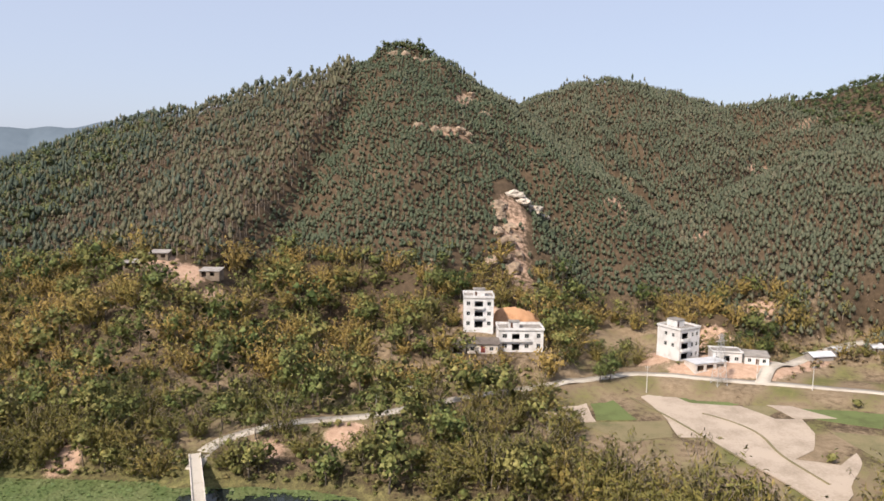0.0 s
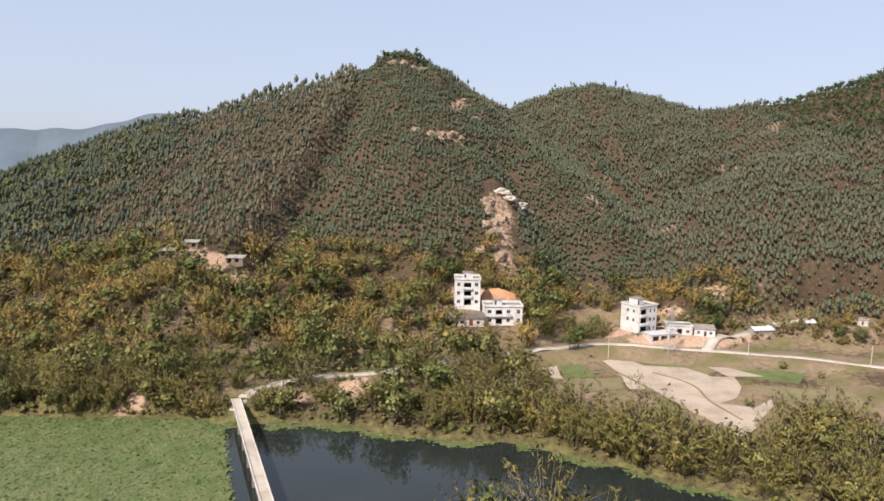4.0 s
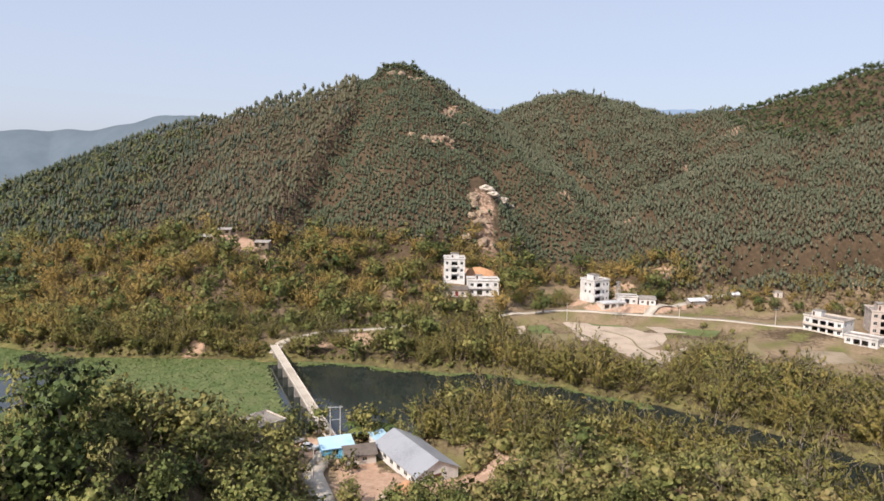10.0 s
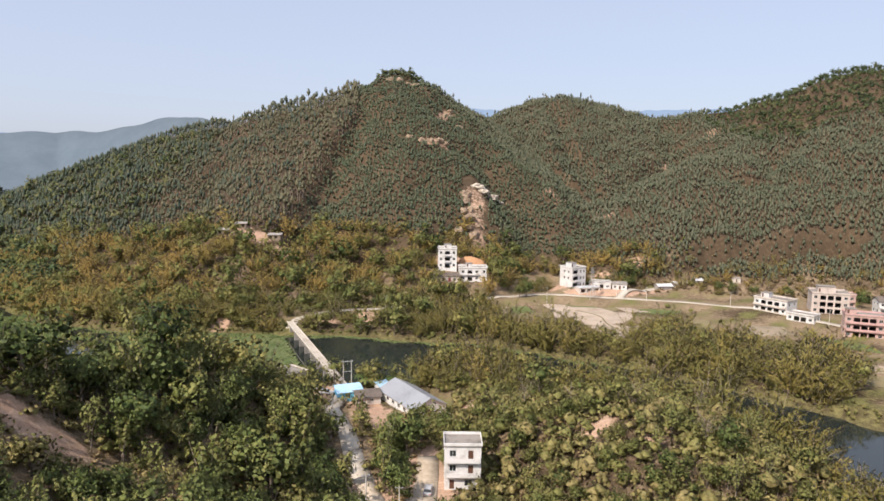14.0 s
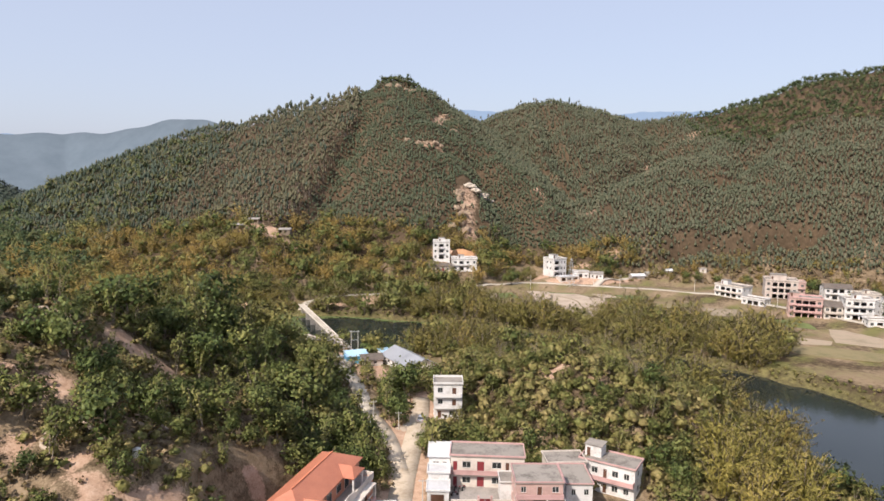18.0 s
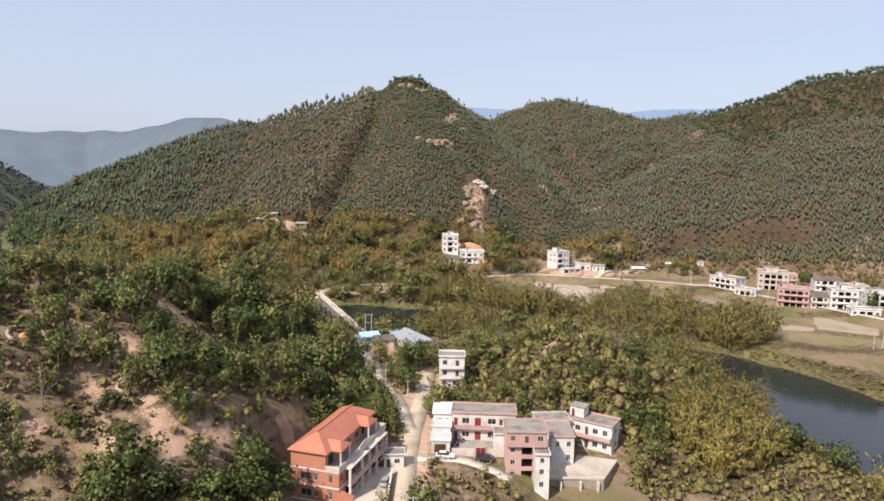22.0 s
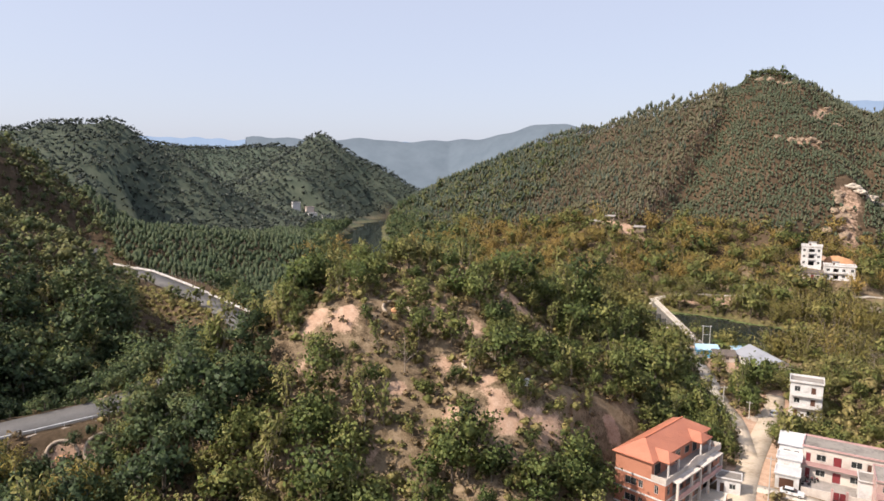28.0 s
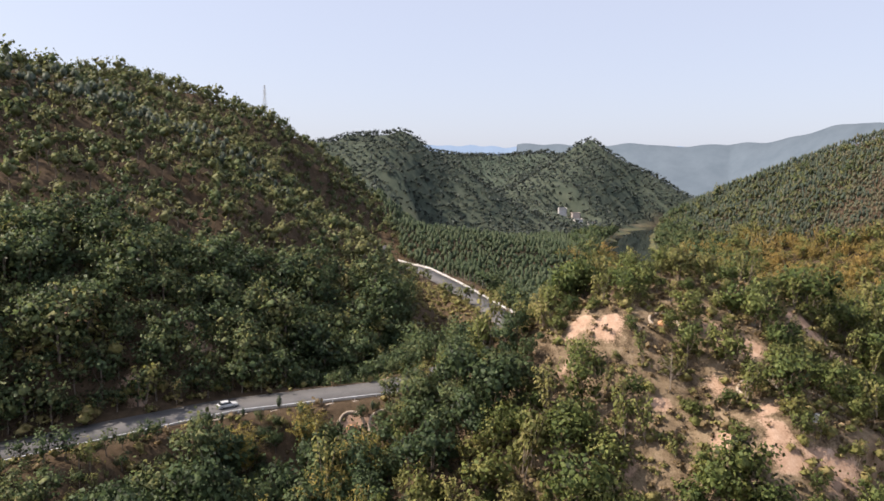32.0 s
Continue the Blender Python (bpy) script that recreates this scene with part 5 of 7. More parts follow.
for x, y, sc in [(226, 204, 1.2), (234, 200, 1.1), (216, 214, 1.1), (204, 218, 1.0), (262, 184, 1.3), (256, 164, 1.2), (262, 150, 1.3), (250, 146, 1.1), (232, 160, 1.1), (186, 222, 0.9), (176, 226, 0.9), (170, 230, 1.0), (246, 196, 1.2), (240, 208, 1.2), (270, 170, 1.2),
                 (224, 120, 0.9), (230, 128, 1.0), (118, 250, 1.2), (124, 246, 1.3), (112, 252, 1.3), (106, 250, 1.2), (130, 254, 1.1), (98, 250, 1.2), (92, 252, 1.1), (120, 240, 1.0), (70, 242, 1.2), (64, 236, 1.1), (60, 244, 1.2), (127, 84, 1.3), (120, 88, 1.2), (112, 86, 1.3), (108, 96, 1.2), (134, 76, 1.1)]:
    plant("broad", "shade_tree", x, y, sc, RNG, "leafy green tree standing near houses or water", "tree", "trees by the village")
for x, y, sc in [(112, 246, 1.1), (118, 244, 1.0), (104, 246, 1.1), (126, 248, 1.0), (134, 250, 0.9), (66, 232, 1.0), (72, 236, 1.1), (58, 238, 1.1), (48, 232, 1.0), (44, 238, 1.1), (52, 242, 1.0), (-4, 232, 1.0), (-8, 238, 1.1), (-2, 242, 1.0), (40, 240, 1.0)]:
    plant("bamboo", "bamboo_clump", x, y, sc, RNG, "tall yellow-green bamboo clump behind the houses", "bamboo", "bamboo by the houses")
# floating plants on the river
P = scatter(-215, 75, 66, 180, 1.0, 117, 0.5)
d, v = seg_dist(P, RIVER)
inside = d < v[:, 0] + 1
west = (P[:, 0] < -30 - (P[:, 1] - 66) * 0.375) & ((P[:, 0] > -128 + 14 * wave(P, 30, 91)) | (P[:, 0] < -150 + 10 * wave(P, 24, 95)))
shore = (v[:, 0] - d < 3.5 + 5 * wave(P, 18, 92)) & (P[:, 1] > 100) & ~west
mat_p = P[inside & (west | shore)]
C = np.c_[mat_p, RNG.uniform(0.1, 0.22, len(mat_p))]
fv, ff = quads(C, np.c_[RNG.normal(size=(len(C), 2)) * 0.35, np.ones(len(C))], RNG.uniform(0.7, 1.3, len(C)), RNG)
bx, by = np.arange(-215, 76, 1.5), np.arange(66, 180, 1.5)
BX, BY = np.meshgrid(bx, by, indexing="ij")
BP = np.c_[BX.ravel(), BY.ravel()]
bd, bv = seg_dist(BP, RIVER)
b_in = (bd < bv[:, 0] + 1.5) & (((BP[:, 0] < -30 - (BP[:, 1] - 66) * 0.375) & ((BP[:, 0] > -127 + 14 * wave(BP, 30, 91)) | (BP[:, 0] < -151 + 10 * wave(BP, 24, 95)))) | ((bv[:, 0] - bd < 3 + 5 * wave(BP, 18, 92)) & (BP[:, 1] > 100)))
bf = grid_faces(len(bx), len(by))
bf = bf[b_in[bf].all(axis=1)]
bv3 = np.c_[BP, 0.09 + 0.05 * wave(BP, 5, 94)]
fv, ff = join((bv3, np.r_[bf[:, :3], bf[:, [0, 2, 3]]]), (fv, ff))
me = mesh_from("floating_plants", fv, ff, M_MAT)
me.attributes.new("tint", "FLOAT", "POINT").data.foreach_set("value", np.r_[0.5 + 0.5 * wave(BP, 12, 93), np.repeat(0.5 + 0.5 * wave(mat_p, 12, 93), 4)].astype(np.float32))
tagged(new("floating_plants", me), "bright green mat of floating water plants on the river", "water plants", kind="stuff")


# ---- building parts ----
def clear_glass():
    m, nt, b, pos = base_mat("window_glass", 0.12, 0, 0.6)
    nt.links.new(ramp(nt, noise_tex(nt, 0.4, 2, 0.5, pos), [(0.3, (0.018, 0.022, 0.024)), (0.7, (0.045, 0.05, 0.05))]), b.inputs["Base Color"])
    return m


def tiled(name, col, dark, scale, rough=0.5):
    """Roof tiles: rows and columns in relief along the slope."""
    m, nt, b, pos = base_mat(name, rough, 0, 0.3)
    co = nt.nodes.new("ShaderNodeTexCoord").outputs["Object"]
    w = nt.nodes.new("ShaderNodeTexWave")
    w.inputs["Scale"].default_value = scale
    w.inputs["Distortion"].default_value = 0.6
    nt.links.new(co, w.inputs["Vector"])
    n1, n2 = noise_tex(nt, 0.35, 5, 0.6, pos), noise_tex(nt, 5.0, 3, 0.6, pos)
    f = maths(nt, "ADD", maths(nt, "MULTIPLY", n1, 0.6), maths(nt, "MULTIPLY", n2, 0.4))
    c = ramp(nt, f, [(0.34, dark), (0.58, col), (0.8, tuple(min(1, 1.15 * q) for q in col))])
    nt.links.new(c, b.inputs["Base Color"])
    bump(nt, b, w.outputs[0], 0.5, 0.06)
    return m


M_GLASS = clear_glass()
M_FRAME = plain("window_frame_paint", (0.55, 0.55, 0.53), (0.4, 0.4, 0.38), 0.5)
M_DOOR = plain("red_door", (0.22, 0.04, 0.045), (0.13, 0.022, 0.025), 0.5)
M_DOORBR = plain("brown_door", (0.12, 0.06, 0.04), (0.07, 0.035, 0.02), 0.5)
M_PINKTRIM = plain("pink_band", (0.52, 0.33, 0.31), (0.40, 0.25, 0.23), 0.6)
M_CREAM = plain("cream_plaster", (0.62, 0.56, 0.495), (0.44, 0.38, 0.33), 0.7)
M_ROOFGREY = plain("weathered_flat_roof", (0.27, 0.245, 0.215), (0.13, 0.115, 0.10), 0.95, big=0.3, fine=2)
M_ROOFWHITE = plain("white_roof_sheet", (0.56, 0.565, 0.57), (0.40, 0.40, 0.40), 0.5, big=0.2)
M_TILE = tiled("terracotta_roof", (0.49, 0.19, 0.115), (0.39, 0.14, 0.085), 1.3)
M_TILEDARK = tiled("dark_tile_roof", (0.16, 0.135, 0.115), (0.085, 0.07, 0.06), 1.2, 0.9)
M_BLUE = plain("blue_sheet", (0.12, 0.42, 0.68), (0.08, 0.3, 0.5), 0.45, 0.1)
M_BLUEPALE = plain("pale_blue_sheet", (0.42, 0.62, 0.78), (0.3, 0.48, 0.62), 0.5, 0.1)
M_BRICK = plain("rough_brick", (0.40, 0.25, 0.175), (0.28, 0.165, 0.11), 0.9, big=0.6, fine=5)
M_GREYPINK = plain("unfinished_wall", (0.52, 0.45, 0.40), (0.38, 0.31, 0.27), 0.9, big=0.3, fine=3)
M_STONE = plain("retaining_stone", (0.34, 0.29, 0.24), (0.2, 0.165, 0.13), 0.95, big=0.4, fine=2.5, relief=0.5)
M_ROCK = plain("pale_rock", (0.33, 0.25, 0.175), (0.15, 0.105, 0.07), 0.95, big=0.35, fine=1.8, relief=0.8)
M_ROCKWHITE = plain("white_rock", (0.52, 0.46, 0.38), (0.36, 0.29, 0.22), 0.95, big=0.35, fine=1.8, relief=0.8)
M_SOIL = plain("orange_soil", (0.50, 0.28, 0.15), (0.36, 0.18, 0.09), 0.95, big=0.25, fine=1.2, relief=0.6)
M_SAND = plain("sandy_field", (0.41, 0.335, 0.26), (0.29, 0.235, 0.175), 0.95, big=0.12, fine=1.4, relief=0.5)
M_CROP = plain("green_field", (0.135, 0.165, 0.055), (0.09, 0.105, 0.035), 0.95, big=0.15, fine=2.5, relief=0.6)
M_FALLOW = plain("fallow_soil", (0.33, 0.265, 0.19), (0.22, 0.18, 0.115), 0.95, big=0.12, fine=1.4, relief=0.5)
M_STUBBLE = plain("brown_stubble", (0.22, 0.18, 0.095), (0.14, 0.13, 0.06), 0.95, big=0.15, fine=2.5, relief=0.6)
M_STEEL = plain("galvanised_steel", (0.5, 0.5, 0.49), (0.38, 0.38, 0.37), 0.5, 0.5)
M_POLE = plain("concrete_pole", (0.55, 0.52, 0.47), (0.42, 0.39, 0.34), 0.85)
M_WOOD = plain("weathered_wood", (0.24, 0.19, 0.14), (0.13, 0.10, 0.075), 0.9)
M_RUBBER = plain("tyre_rubber", (0.025, 0.025, 0.025), (0.015, 0.015, 0.015), 0.8)
M_LAMPRED = plain("red_lamp", (0.45, 0.02, 0.02), None, 0.3)


def box(bm, x0, x1, y0, y1, z0, z1):
    v = [bm.verts.new(p) for p in ((x0, y0, z0), (x1, y0, z0), (x1, y1, z0), (x0, y1, z0), (x0, y0, z1), (x1, y0, z1), (x1, y1, z1), (x0, y1, z1))]
    for f in ((0, 3, 2, 1), (4, 5, 6, 7), (0, 1, 5, 4), (1, 2, 6, 5), (2, 3, 7, 6), (3, 0, 4, 7)):
        bm.faces.new([v[k] for k in f])


def poly(bm, pts, faces):
    v = [bm.verts.new(p) for p in pts]
    for f in faces:
        bm.faces.new([v[k] for k in f])


def part(name, bm, material, parent, label=""):
    """Links a bmesh as one mesh object under a thing or a part."""
    bmesh.ops.recalc_face_normals(bm, faces=bm.faces)
    me = bpy.data.meshes.new(name)
    bm.to_mesh(me)
    bm.free()
    me.materials.append(material)
    o = new(name, me)
    o.parent = parent
    if label:
        o["label"] = label
    return o


def boxes(name, items, material, parent, label=""):
    bm = bmesh.new()
    for b in items:
        box(bm, *b)
    return part(name, bm, material, parent, label)


def solid(name, pieces, material, parent, label=""):
    v, f = join(*pieces)
    o = new(name, mesh_from(name, v, f, material))
    o.parent = parent
    if label:
        o["label"] = label
    return o


def thing(name, label, category, x, y, z, yaw=0, group=""):
    root = tagged(new(name), label, category, group)
    root.matrix_world = pose(x, y, z, 0, 0, yaw)
    return root


T = 0.24     # wall thickness


def face_map(face, L, D):
    """From (along, inward depth) on a face to the house's x and y."""
    return {"front": lambda u, d: (u, d), "back": lambda u, d: (L - u, D - d), "left": lambda u, d: (d, D - u), "right": lambda u, d: (L - d, u)}[face]


def wall(root, face, L, D, H, holes, mat, base=0.0):
    """One wall of a house with real openings; windows and doors sit in them."""
    to = face_map(face, L, D)
    length = L if face in ("front", "back") else D
    lo, hi = (0, length) if face in ("front", "back") else (T, length - T)
    us = sorted({lo, hi, *[h[0] for h in holes], *[h[1] for h in holes]})
    zs = sorted({base, H, *[h[2] for h in holes], *[h[3] for h in holes]})
    bm = bmesh.new()

    def put(u0, u1, d0, d1, z0, z1, target):
        (ax, ay), (bx, by) = to(u0, d0), to(u1, d1)
        box(target, min(ax, bx), max(ax, bx), min(ay, by), max(ay, by), z0, z1)

    for z0, z1 in zip(zs[:-1], zs[1:]):
        run = None
        for u0, u1 in zip(us[:-1], us[1:]):
            hole = any(h[0] <= u0 + 1e-6 and u1 <= h[1] + 1e-6 and h[2] <= z0 + 1e-6 and z1 <= h[3] + 1e-6 for h in holes)
            if hole:
                if run:
                    put(*run, 0, T, z0, z1, bm)
                run = None
            else:
                run = (run[0], u1) if run else (u0, u1)
        if run:
            put(*run, 0, T, z0, z1, bm)
    part("wall", bm, mat, root)
    for u0, u1, z0, z1, kind in holes:
        if kind == "open":
            continue
        bm, k = bmesh.new(), 0.07
        put(u0, u0 + k, 0.05, 0.15, z0, z1, bm)
        put(u1 - k, u1, 0.05, 0.15, z0, z1, bm)
        put(u0 + k, u1 - k, 0.05, 0.15, z0, z0 + k, bm)
        put(u0 + k, u1 - k, 0.05, 0.15, z1 - k, z1, bm)
        if kind == "window":
            mid = (u0 + u1) / 2
            put(mid - k / 2, mid + k / 2, 0.06, 0.14, z0 + k, z1 - k, bm)
            w = part("window", bm, M_FRAME, root)
            bm = bmesh.new()
            put(u0 + k, u1 - k, 0.09, 0.11, z0 + k, z1 - k, bm)
            part("pane", bm, M_GLASS, w)
            bm = bmesh.new()
            put(u0 - 0.08, u1 + 0.08, -0.09, 0.04, z0 - 0.09, z0 - 0.004, bm)
            part("sill", bm, mat, w)
        else:
            w = part("door", bm, M_FRAME, root)
            bm = bmesh.new()
            put(u0 + k, u1 - k, 0.08, 0.12, z0 + 0.02, z1 - k, bm)
            part("leaf", bm, M_DOOR if kind == "red" else M_DOORBR, w)


def row(length, n, w, z, h, kind="window", start=0.0, end=None):
    """n openings, evenly along a stretch of wall."""
    end = length if end is None else end
    step = (end - start) / n
    return [(start + step * (k + 0.5) - w / 2, start + step * (k + 0.5) + w / 2, z, z + h, kind) for k in range(n)]


def house(name, label, x, y, z, yaw, L, D, floors, fh, mat, front=(), left=(), right=(), back=(), roof="flat", roof_mat=None, parapet=0.9, trim=None, balconies=(), head=None, foot=1.5, band=0.0, group="houses", category="house"):
    """A storeyed house: walls with openings, floors, roof, parapet, bands, balconies (floor, u0, u1, depth) and a stair head (u0, u1, d0, d1, height)."""
    root = thing(name, label, category, x, y, z, yaw, group)
    H = floors * fh
    for face, holes in (("front", front), ("back", back), ("left", left), ("right", right)):
        wall(root, face, L, D, H, list(holes), mat, -foot)
    for k in range(floors):
        boxes("floor_slab", [(T, L - T, T, D - T, k * fh - 0.12, k * fh)], M_GREY, root)
    if roof == "flat":
        o = 0.25
        boxes("roof", [(-o, L + o, -o, D + o, H, H + 0.16)], roof_mat or M_ROOFGREY, root)
        if parapet:
            p, q = parapet + H + 0.16, H + 0.16
            boxes("parapet", [(-o, L + o, -o, -o + 0.18, q, p), (-o, L + o, D + o - 0.18, D + o, q, p), (-o, -o + 0.18, -o + 0.18, D + o - 0.18, q, p), (L + o - 0.18, L + o, -o + 0.18, D + o - 0.18, q, p)], trim or mat, root)
    elif roof == "gable":
        o, r = 0.5, D * 0.24
        bm = bmesh.new()
        for s0, s1 in ((-o, D / 2), (D + o, D / 2)):
            za, zb = H - (o / (D / 2)) * r, H + r
            poly(bm, [(-o, s0, za), (L + o, s0, za), (L + o, s1, zb), (-o, s1, zb), (-o, s0, za + 0.14), (L + o, s0, za + 0.14), (L + o, s1, zb + 0.14), (-o, s1, zb + 0.14)],
                 [(0, 1, 2, 3), (4, 5, 6, 7), (0, 1, 5, 4), (1, 2, 6, 5), (2, 3, 7, 6), (3, 0, 4, 7)])
        part("roof", bm, roof_mat or M_TILEDARK, root)
        bm = bmesh.new()
        for a, b in ((0.02, T), (L - T, L - 0.02)):
            poly(bm, [(a, 0.1, H), (a, D - 0.1, H), (a, D / 2, H + r - 0.06), (b, 0.1, H), (b, D - 0.1, H), (b, D / 2, H + r - 0.06)], [(0, 1, 2), (3, 4, 5), (0, 1, 4, 3), (1, 2, 5, 4), (2, 0, 3, 5)])
        part("gable", bm, mat, root)
    elif roof == "lean":
        bm = bmesh.new()
        poly(bm, [(-0.3, -0.4, H), (L + 0.3, -0.4, H), (L + 0.3, D + 0.3, H + 0.9), (-0.3, D + 0.3, H + 0.9), (-0.3, -0.4, H + 0.1), (L + 0.3, -0.4, H + 0.1), (L + 0.3, D + 0.3, H + 1.0), (-0.3, D + 0.3, H + 1.0)],
             [(0, 1, 2, 3), (4, 5, 6, 7), (0, 1, 5, 4), (1, 2, 6, 5), (2, 3, 7, 6), (3, 0, 4, 7)])
        part("roof", bm, roof_mat or M_TIN, root)
    if band:
        for k in range(1, floors + (roof != "flat")):
            boxes("band", [(-0.06, L + 0.06, -0.06, -0.003, k * fh - band, k * fh), (-0.06, -0.003, 0, D + 0.06, k * fh - band, k * fh), (L + 0.003, L + 0.06, 0, D + 0.06, k * fh - band, k * fh)], trim or M_WHITE, root)
    for f, u0, u1, d in balconies:
        b = boxes("balcony", [(u0, u1, -d, -0.004, f * fh - 0.15, f * fh)], trim or mat, root)
        boxes("railing", [(u0, u1, -d, -d + 0.12, f * fh, f * fh + 0.85), (u0, u0 + 0.12, -d + 0.12, -0.004, f * fh, f * fh + 0.85), (u1 - 0.12, u1, -d + 0.12, -0.004, f * fh, f * fh + 0.85)], trim or mat, b)
    if head:
        u0, u1, d0, d1, h = head
        hh = boxes("stair_head", [(u0, u1, d0, d1, H + 0.16, H + h)], mat, root)
        boxes("roof_cap", [(u0 - 0.25, u1 + 0.25, d0 - 0.25, d1 + 0.25, H + h, H + h + 0.14)], roof_mat or M_ROOFGREY, hh)
        boxes("doorway", [(u0 + 0.4, u0 + 1.2, d0 - 0.02, d0 - 0.003, H + 0.18, H + min(h - 0.2, 2.1))], M_DOORBR, hh)
    return root


def windows(L, floors, n, fh, w=1.5, h=1.4, sill=0.95, skip=()):
    return [o for k in range(floors) if k not in skip for o in row(L, n, w, k * fh + sill, h)]


# ---- the red house with the tiled hip roof ----
def red_house():
    x0, y0, yaw = -10.6, -83.2, 73.0
    L, D, fh = 24.0, 10.6, 3.5
    root = thing("red_villa", "three-storey red-tiled villa with terracotta hip roof and white trim", "house", x0, y0, 8.0, yaw)
    B = 2.9                      # depth of the roof terrace
    front = []
    for k in (0, 1):
        for u0, u1 in ((0.9, 1.9), (3.0, 7.6), (8.6, 11.2), (12.8, 15.4), (16.4, 21.0), (22.1, 23.1)):
            z = k * fh
            if u1 - u0 < 1.5:
                front.append((u0, u1, z + 0.9, z + 2.6, "window"))
            else:
                front.append((u0, u1, z + 0.12, z + 2.9, "open"))
    side = [o for k in (0, 1) for o in ((2.2, 4.6, k * fh + 1.0, k * fh + 2.5, "window"), (5.1, 6.0, k * fh + 1.0, k * fh + 2.5, "window"), (8.4, 9.2, k * fh + 0.9, k * fh + 2.6, "window"))]
    flip = [(D - b, D - a, z0, z1, kd) for a, b, z0, z1, kd in side]
    H2 = 2 * fh
    wall(root, "front", L, D, H2, front, M_BRICKRED, -1)
    wall(root, "left", L, D, H2, side, M_BRICKRED, -1)
    wall(root, "right", L, D, H2, flip, M_BRICKRED, -1)
    wall(root, "back", L, D, H2, windows(L, 2, 6, fh), M_BRICKRED, -1)
    for k in (0, 1, 2):
        boxes("floor_slab", [(T, L - T, T, D - T, k * fh - 0.14, k * fh)], M_GREY, root)
    boxes("inner_wall", [(T, L - T, 2.2, 2.4, 0, H2 - 0.15)], M_CREAM, root)
    # top storey set back behind the terrace
    top = [(1.0, 3.4, H2 + 0.2, H2 + 2.5, "brown"), (5.6, 7.4, H2 + 0.9, H2 + 2.4, "window"), (9.5, 11.5, H2 + 0.2, H2 + 2.6, "brown"), (13.5, 15.5, H2 + 0.9, H2 + 2.4, "window"), (17, 19, H2 + 0.2, H2 + 2.5, "brown"), (20.5, 22.5, H2 + 0.9, H2 + 2.4, "window")]
    bm = bmesh.new()
    box(bm, 0, L, B, B + T, H2, H2 + 3.4)
    box(bm, 0, L, D - T, D, H2, H2 + 3.4)
    box(bm, 0, T, B + T, D - T, H2, H2 + 3.4)
    box(bm, L - T, L, B + T, D - T, H2, H2 + 3.4)
    part("top_storey", bm, M_BRICKRED, root)
    for u0, u1, z0, z1, kd in top:
        w = boxes("window" if kd == "window" else "door", [(u0, u1, B - 0.05, B - 0.004, z0, z1)], M_FRAME, root)
        boxes("pane", [(u0 + 0.08, u1 - 0.08, B - 0.07, B - 0.052, z0 + 0.08, z1 - 0.08)], M_GLASS, w)
    # terrace edge and its balustrade
    boxes("terrace_rail", [(-0.15, L + 0.15, -0.15, 0.05, H2 - 0.1, H2 + 0.95), (-0.15, 0.05, 0.05, B, H2 - 0.1, H2 + 0.95), (L - 0.05, L + 0.15, 0.05, B, H2 - 0.1, H2 + 0.95)], M_CREAM, root, "cream terrace balustrade")
    for k, (z, h) in enumerate(((fh - 0.25, 0.3), (H2 - 0.42, 0.3), (0.0, 0.3))):
        boxes("trim", [(-0.1, L + 0.1, -0.1, -0.003, z, z + h), (-0.1, -0.003, 0, D + 0.1, z, z + h), (L + 0.003, L + 0.1, 0, D + 0.1, z, z + h)], M_WHITE, root, "white moulded band")
    for u in (2.4, 8.1, 11.9, 15.9, 21.6):
        boxes("column", [(u - 0.22, u + 0.22, -1.55, -1.1, -1, H2 - 0.2)], M_CREAM, root)
    for k in (1, 2):
        b = boxes("balcony", [(2.2, 11.4, -1.6, -0.11, k * fh - 0.3, k * fh - 0.05), (12.6, 21.8, -1.6, -0.11, k * fh - 0.3, k * fh - 0.05)], M_CREAM, root)
        if k == 1:
            boxes("railing", [(2.2, 11.4, -1.6, -1.48, fh, fh + 0.9), (12.6, 21.8, -1.6, -1.48, fh, fh + 0.9)], M_PINKTRIM, b)
    # curved gable over the entrance
    bm = bmesh.new()
    pts = [(8.5 + 7 * t, 0.95 + 0.9 * math.sin(math.pi * t)) for t in np.linspace(0, 1, 13)]
    for (a, za), (b, zb) in zip(pts[:-1], pts[1:]):
        poly(bm, [(a, -0.3, H2 - 0.3), (b, -0.3, H2 - 0.3), (b, -0.3, H2 + zb), (a, -0.3, H2 + za), (a, -0.16, H2 - 0.3), (b, -0.16, H2 - 0.3), (b, -0.16, H2 + zb), (a, -0.16, H2 + za)],
             [(0, 1, 2, 3), (4, 5, 6, 7), (3, 2, 6, 7), (0, 1, 5, 4)])
    part("entrance_gable", bm, M_CREAM, root, "cream curved gable with red edge")
    # hip roof and two porch roofs
    e, o, rz = H2 + 3.4, 0.55, H2 + 5.9
    bm = bmesh.new()
    ya, yb, ym = B - o, D + o, (B + D) / 2
    poly(bm, [(-o, ya, e), (L + o, ya, e), (L + o, yb, e), (-o, yb, e), (4.2, ym, rz), (L - 4.2, ym, rz), (-o, ya, e - 0.2), (L + o, ya, e - 0.2), (L + o, yb, e - 0.2), (-o, yb, e - 0.2)],
         [(0, 1, 5, 4), (1, 2, 5), (2, 3, 4, 5), (3, 0, 4), (0, 1, 7, 6), (1, 2, 8, 7), (2, 3, 9, 8), (3, 0, 6, 9), (6, 7, 8, 9)])
    part("roof", bm, M_TILE, root, "terracotta tiled hip roof")
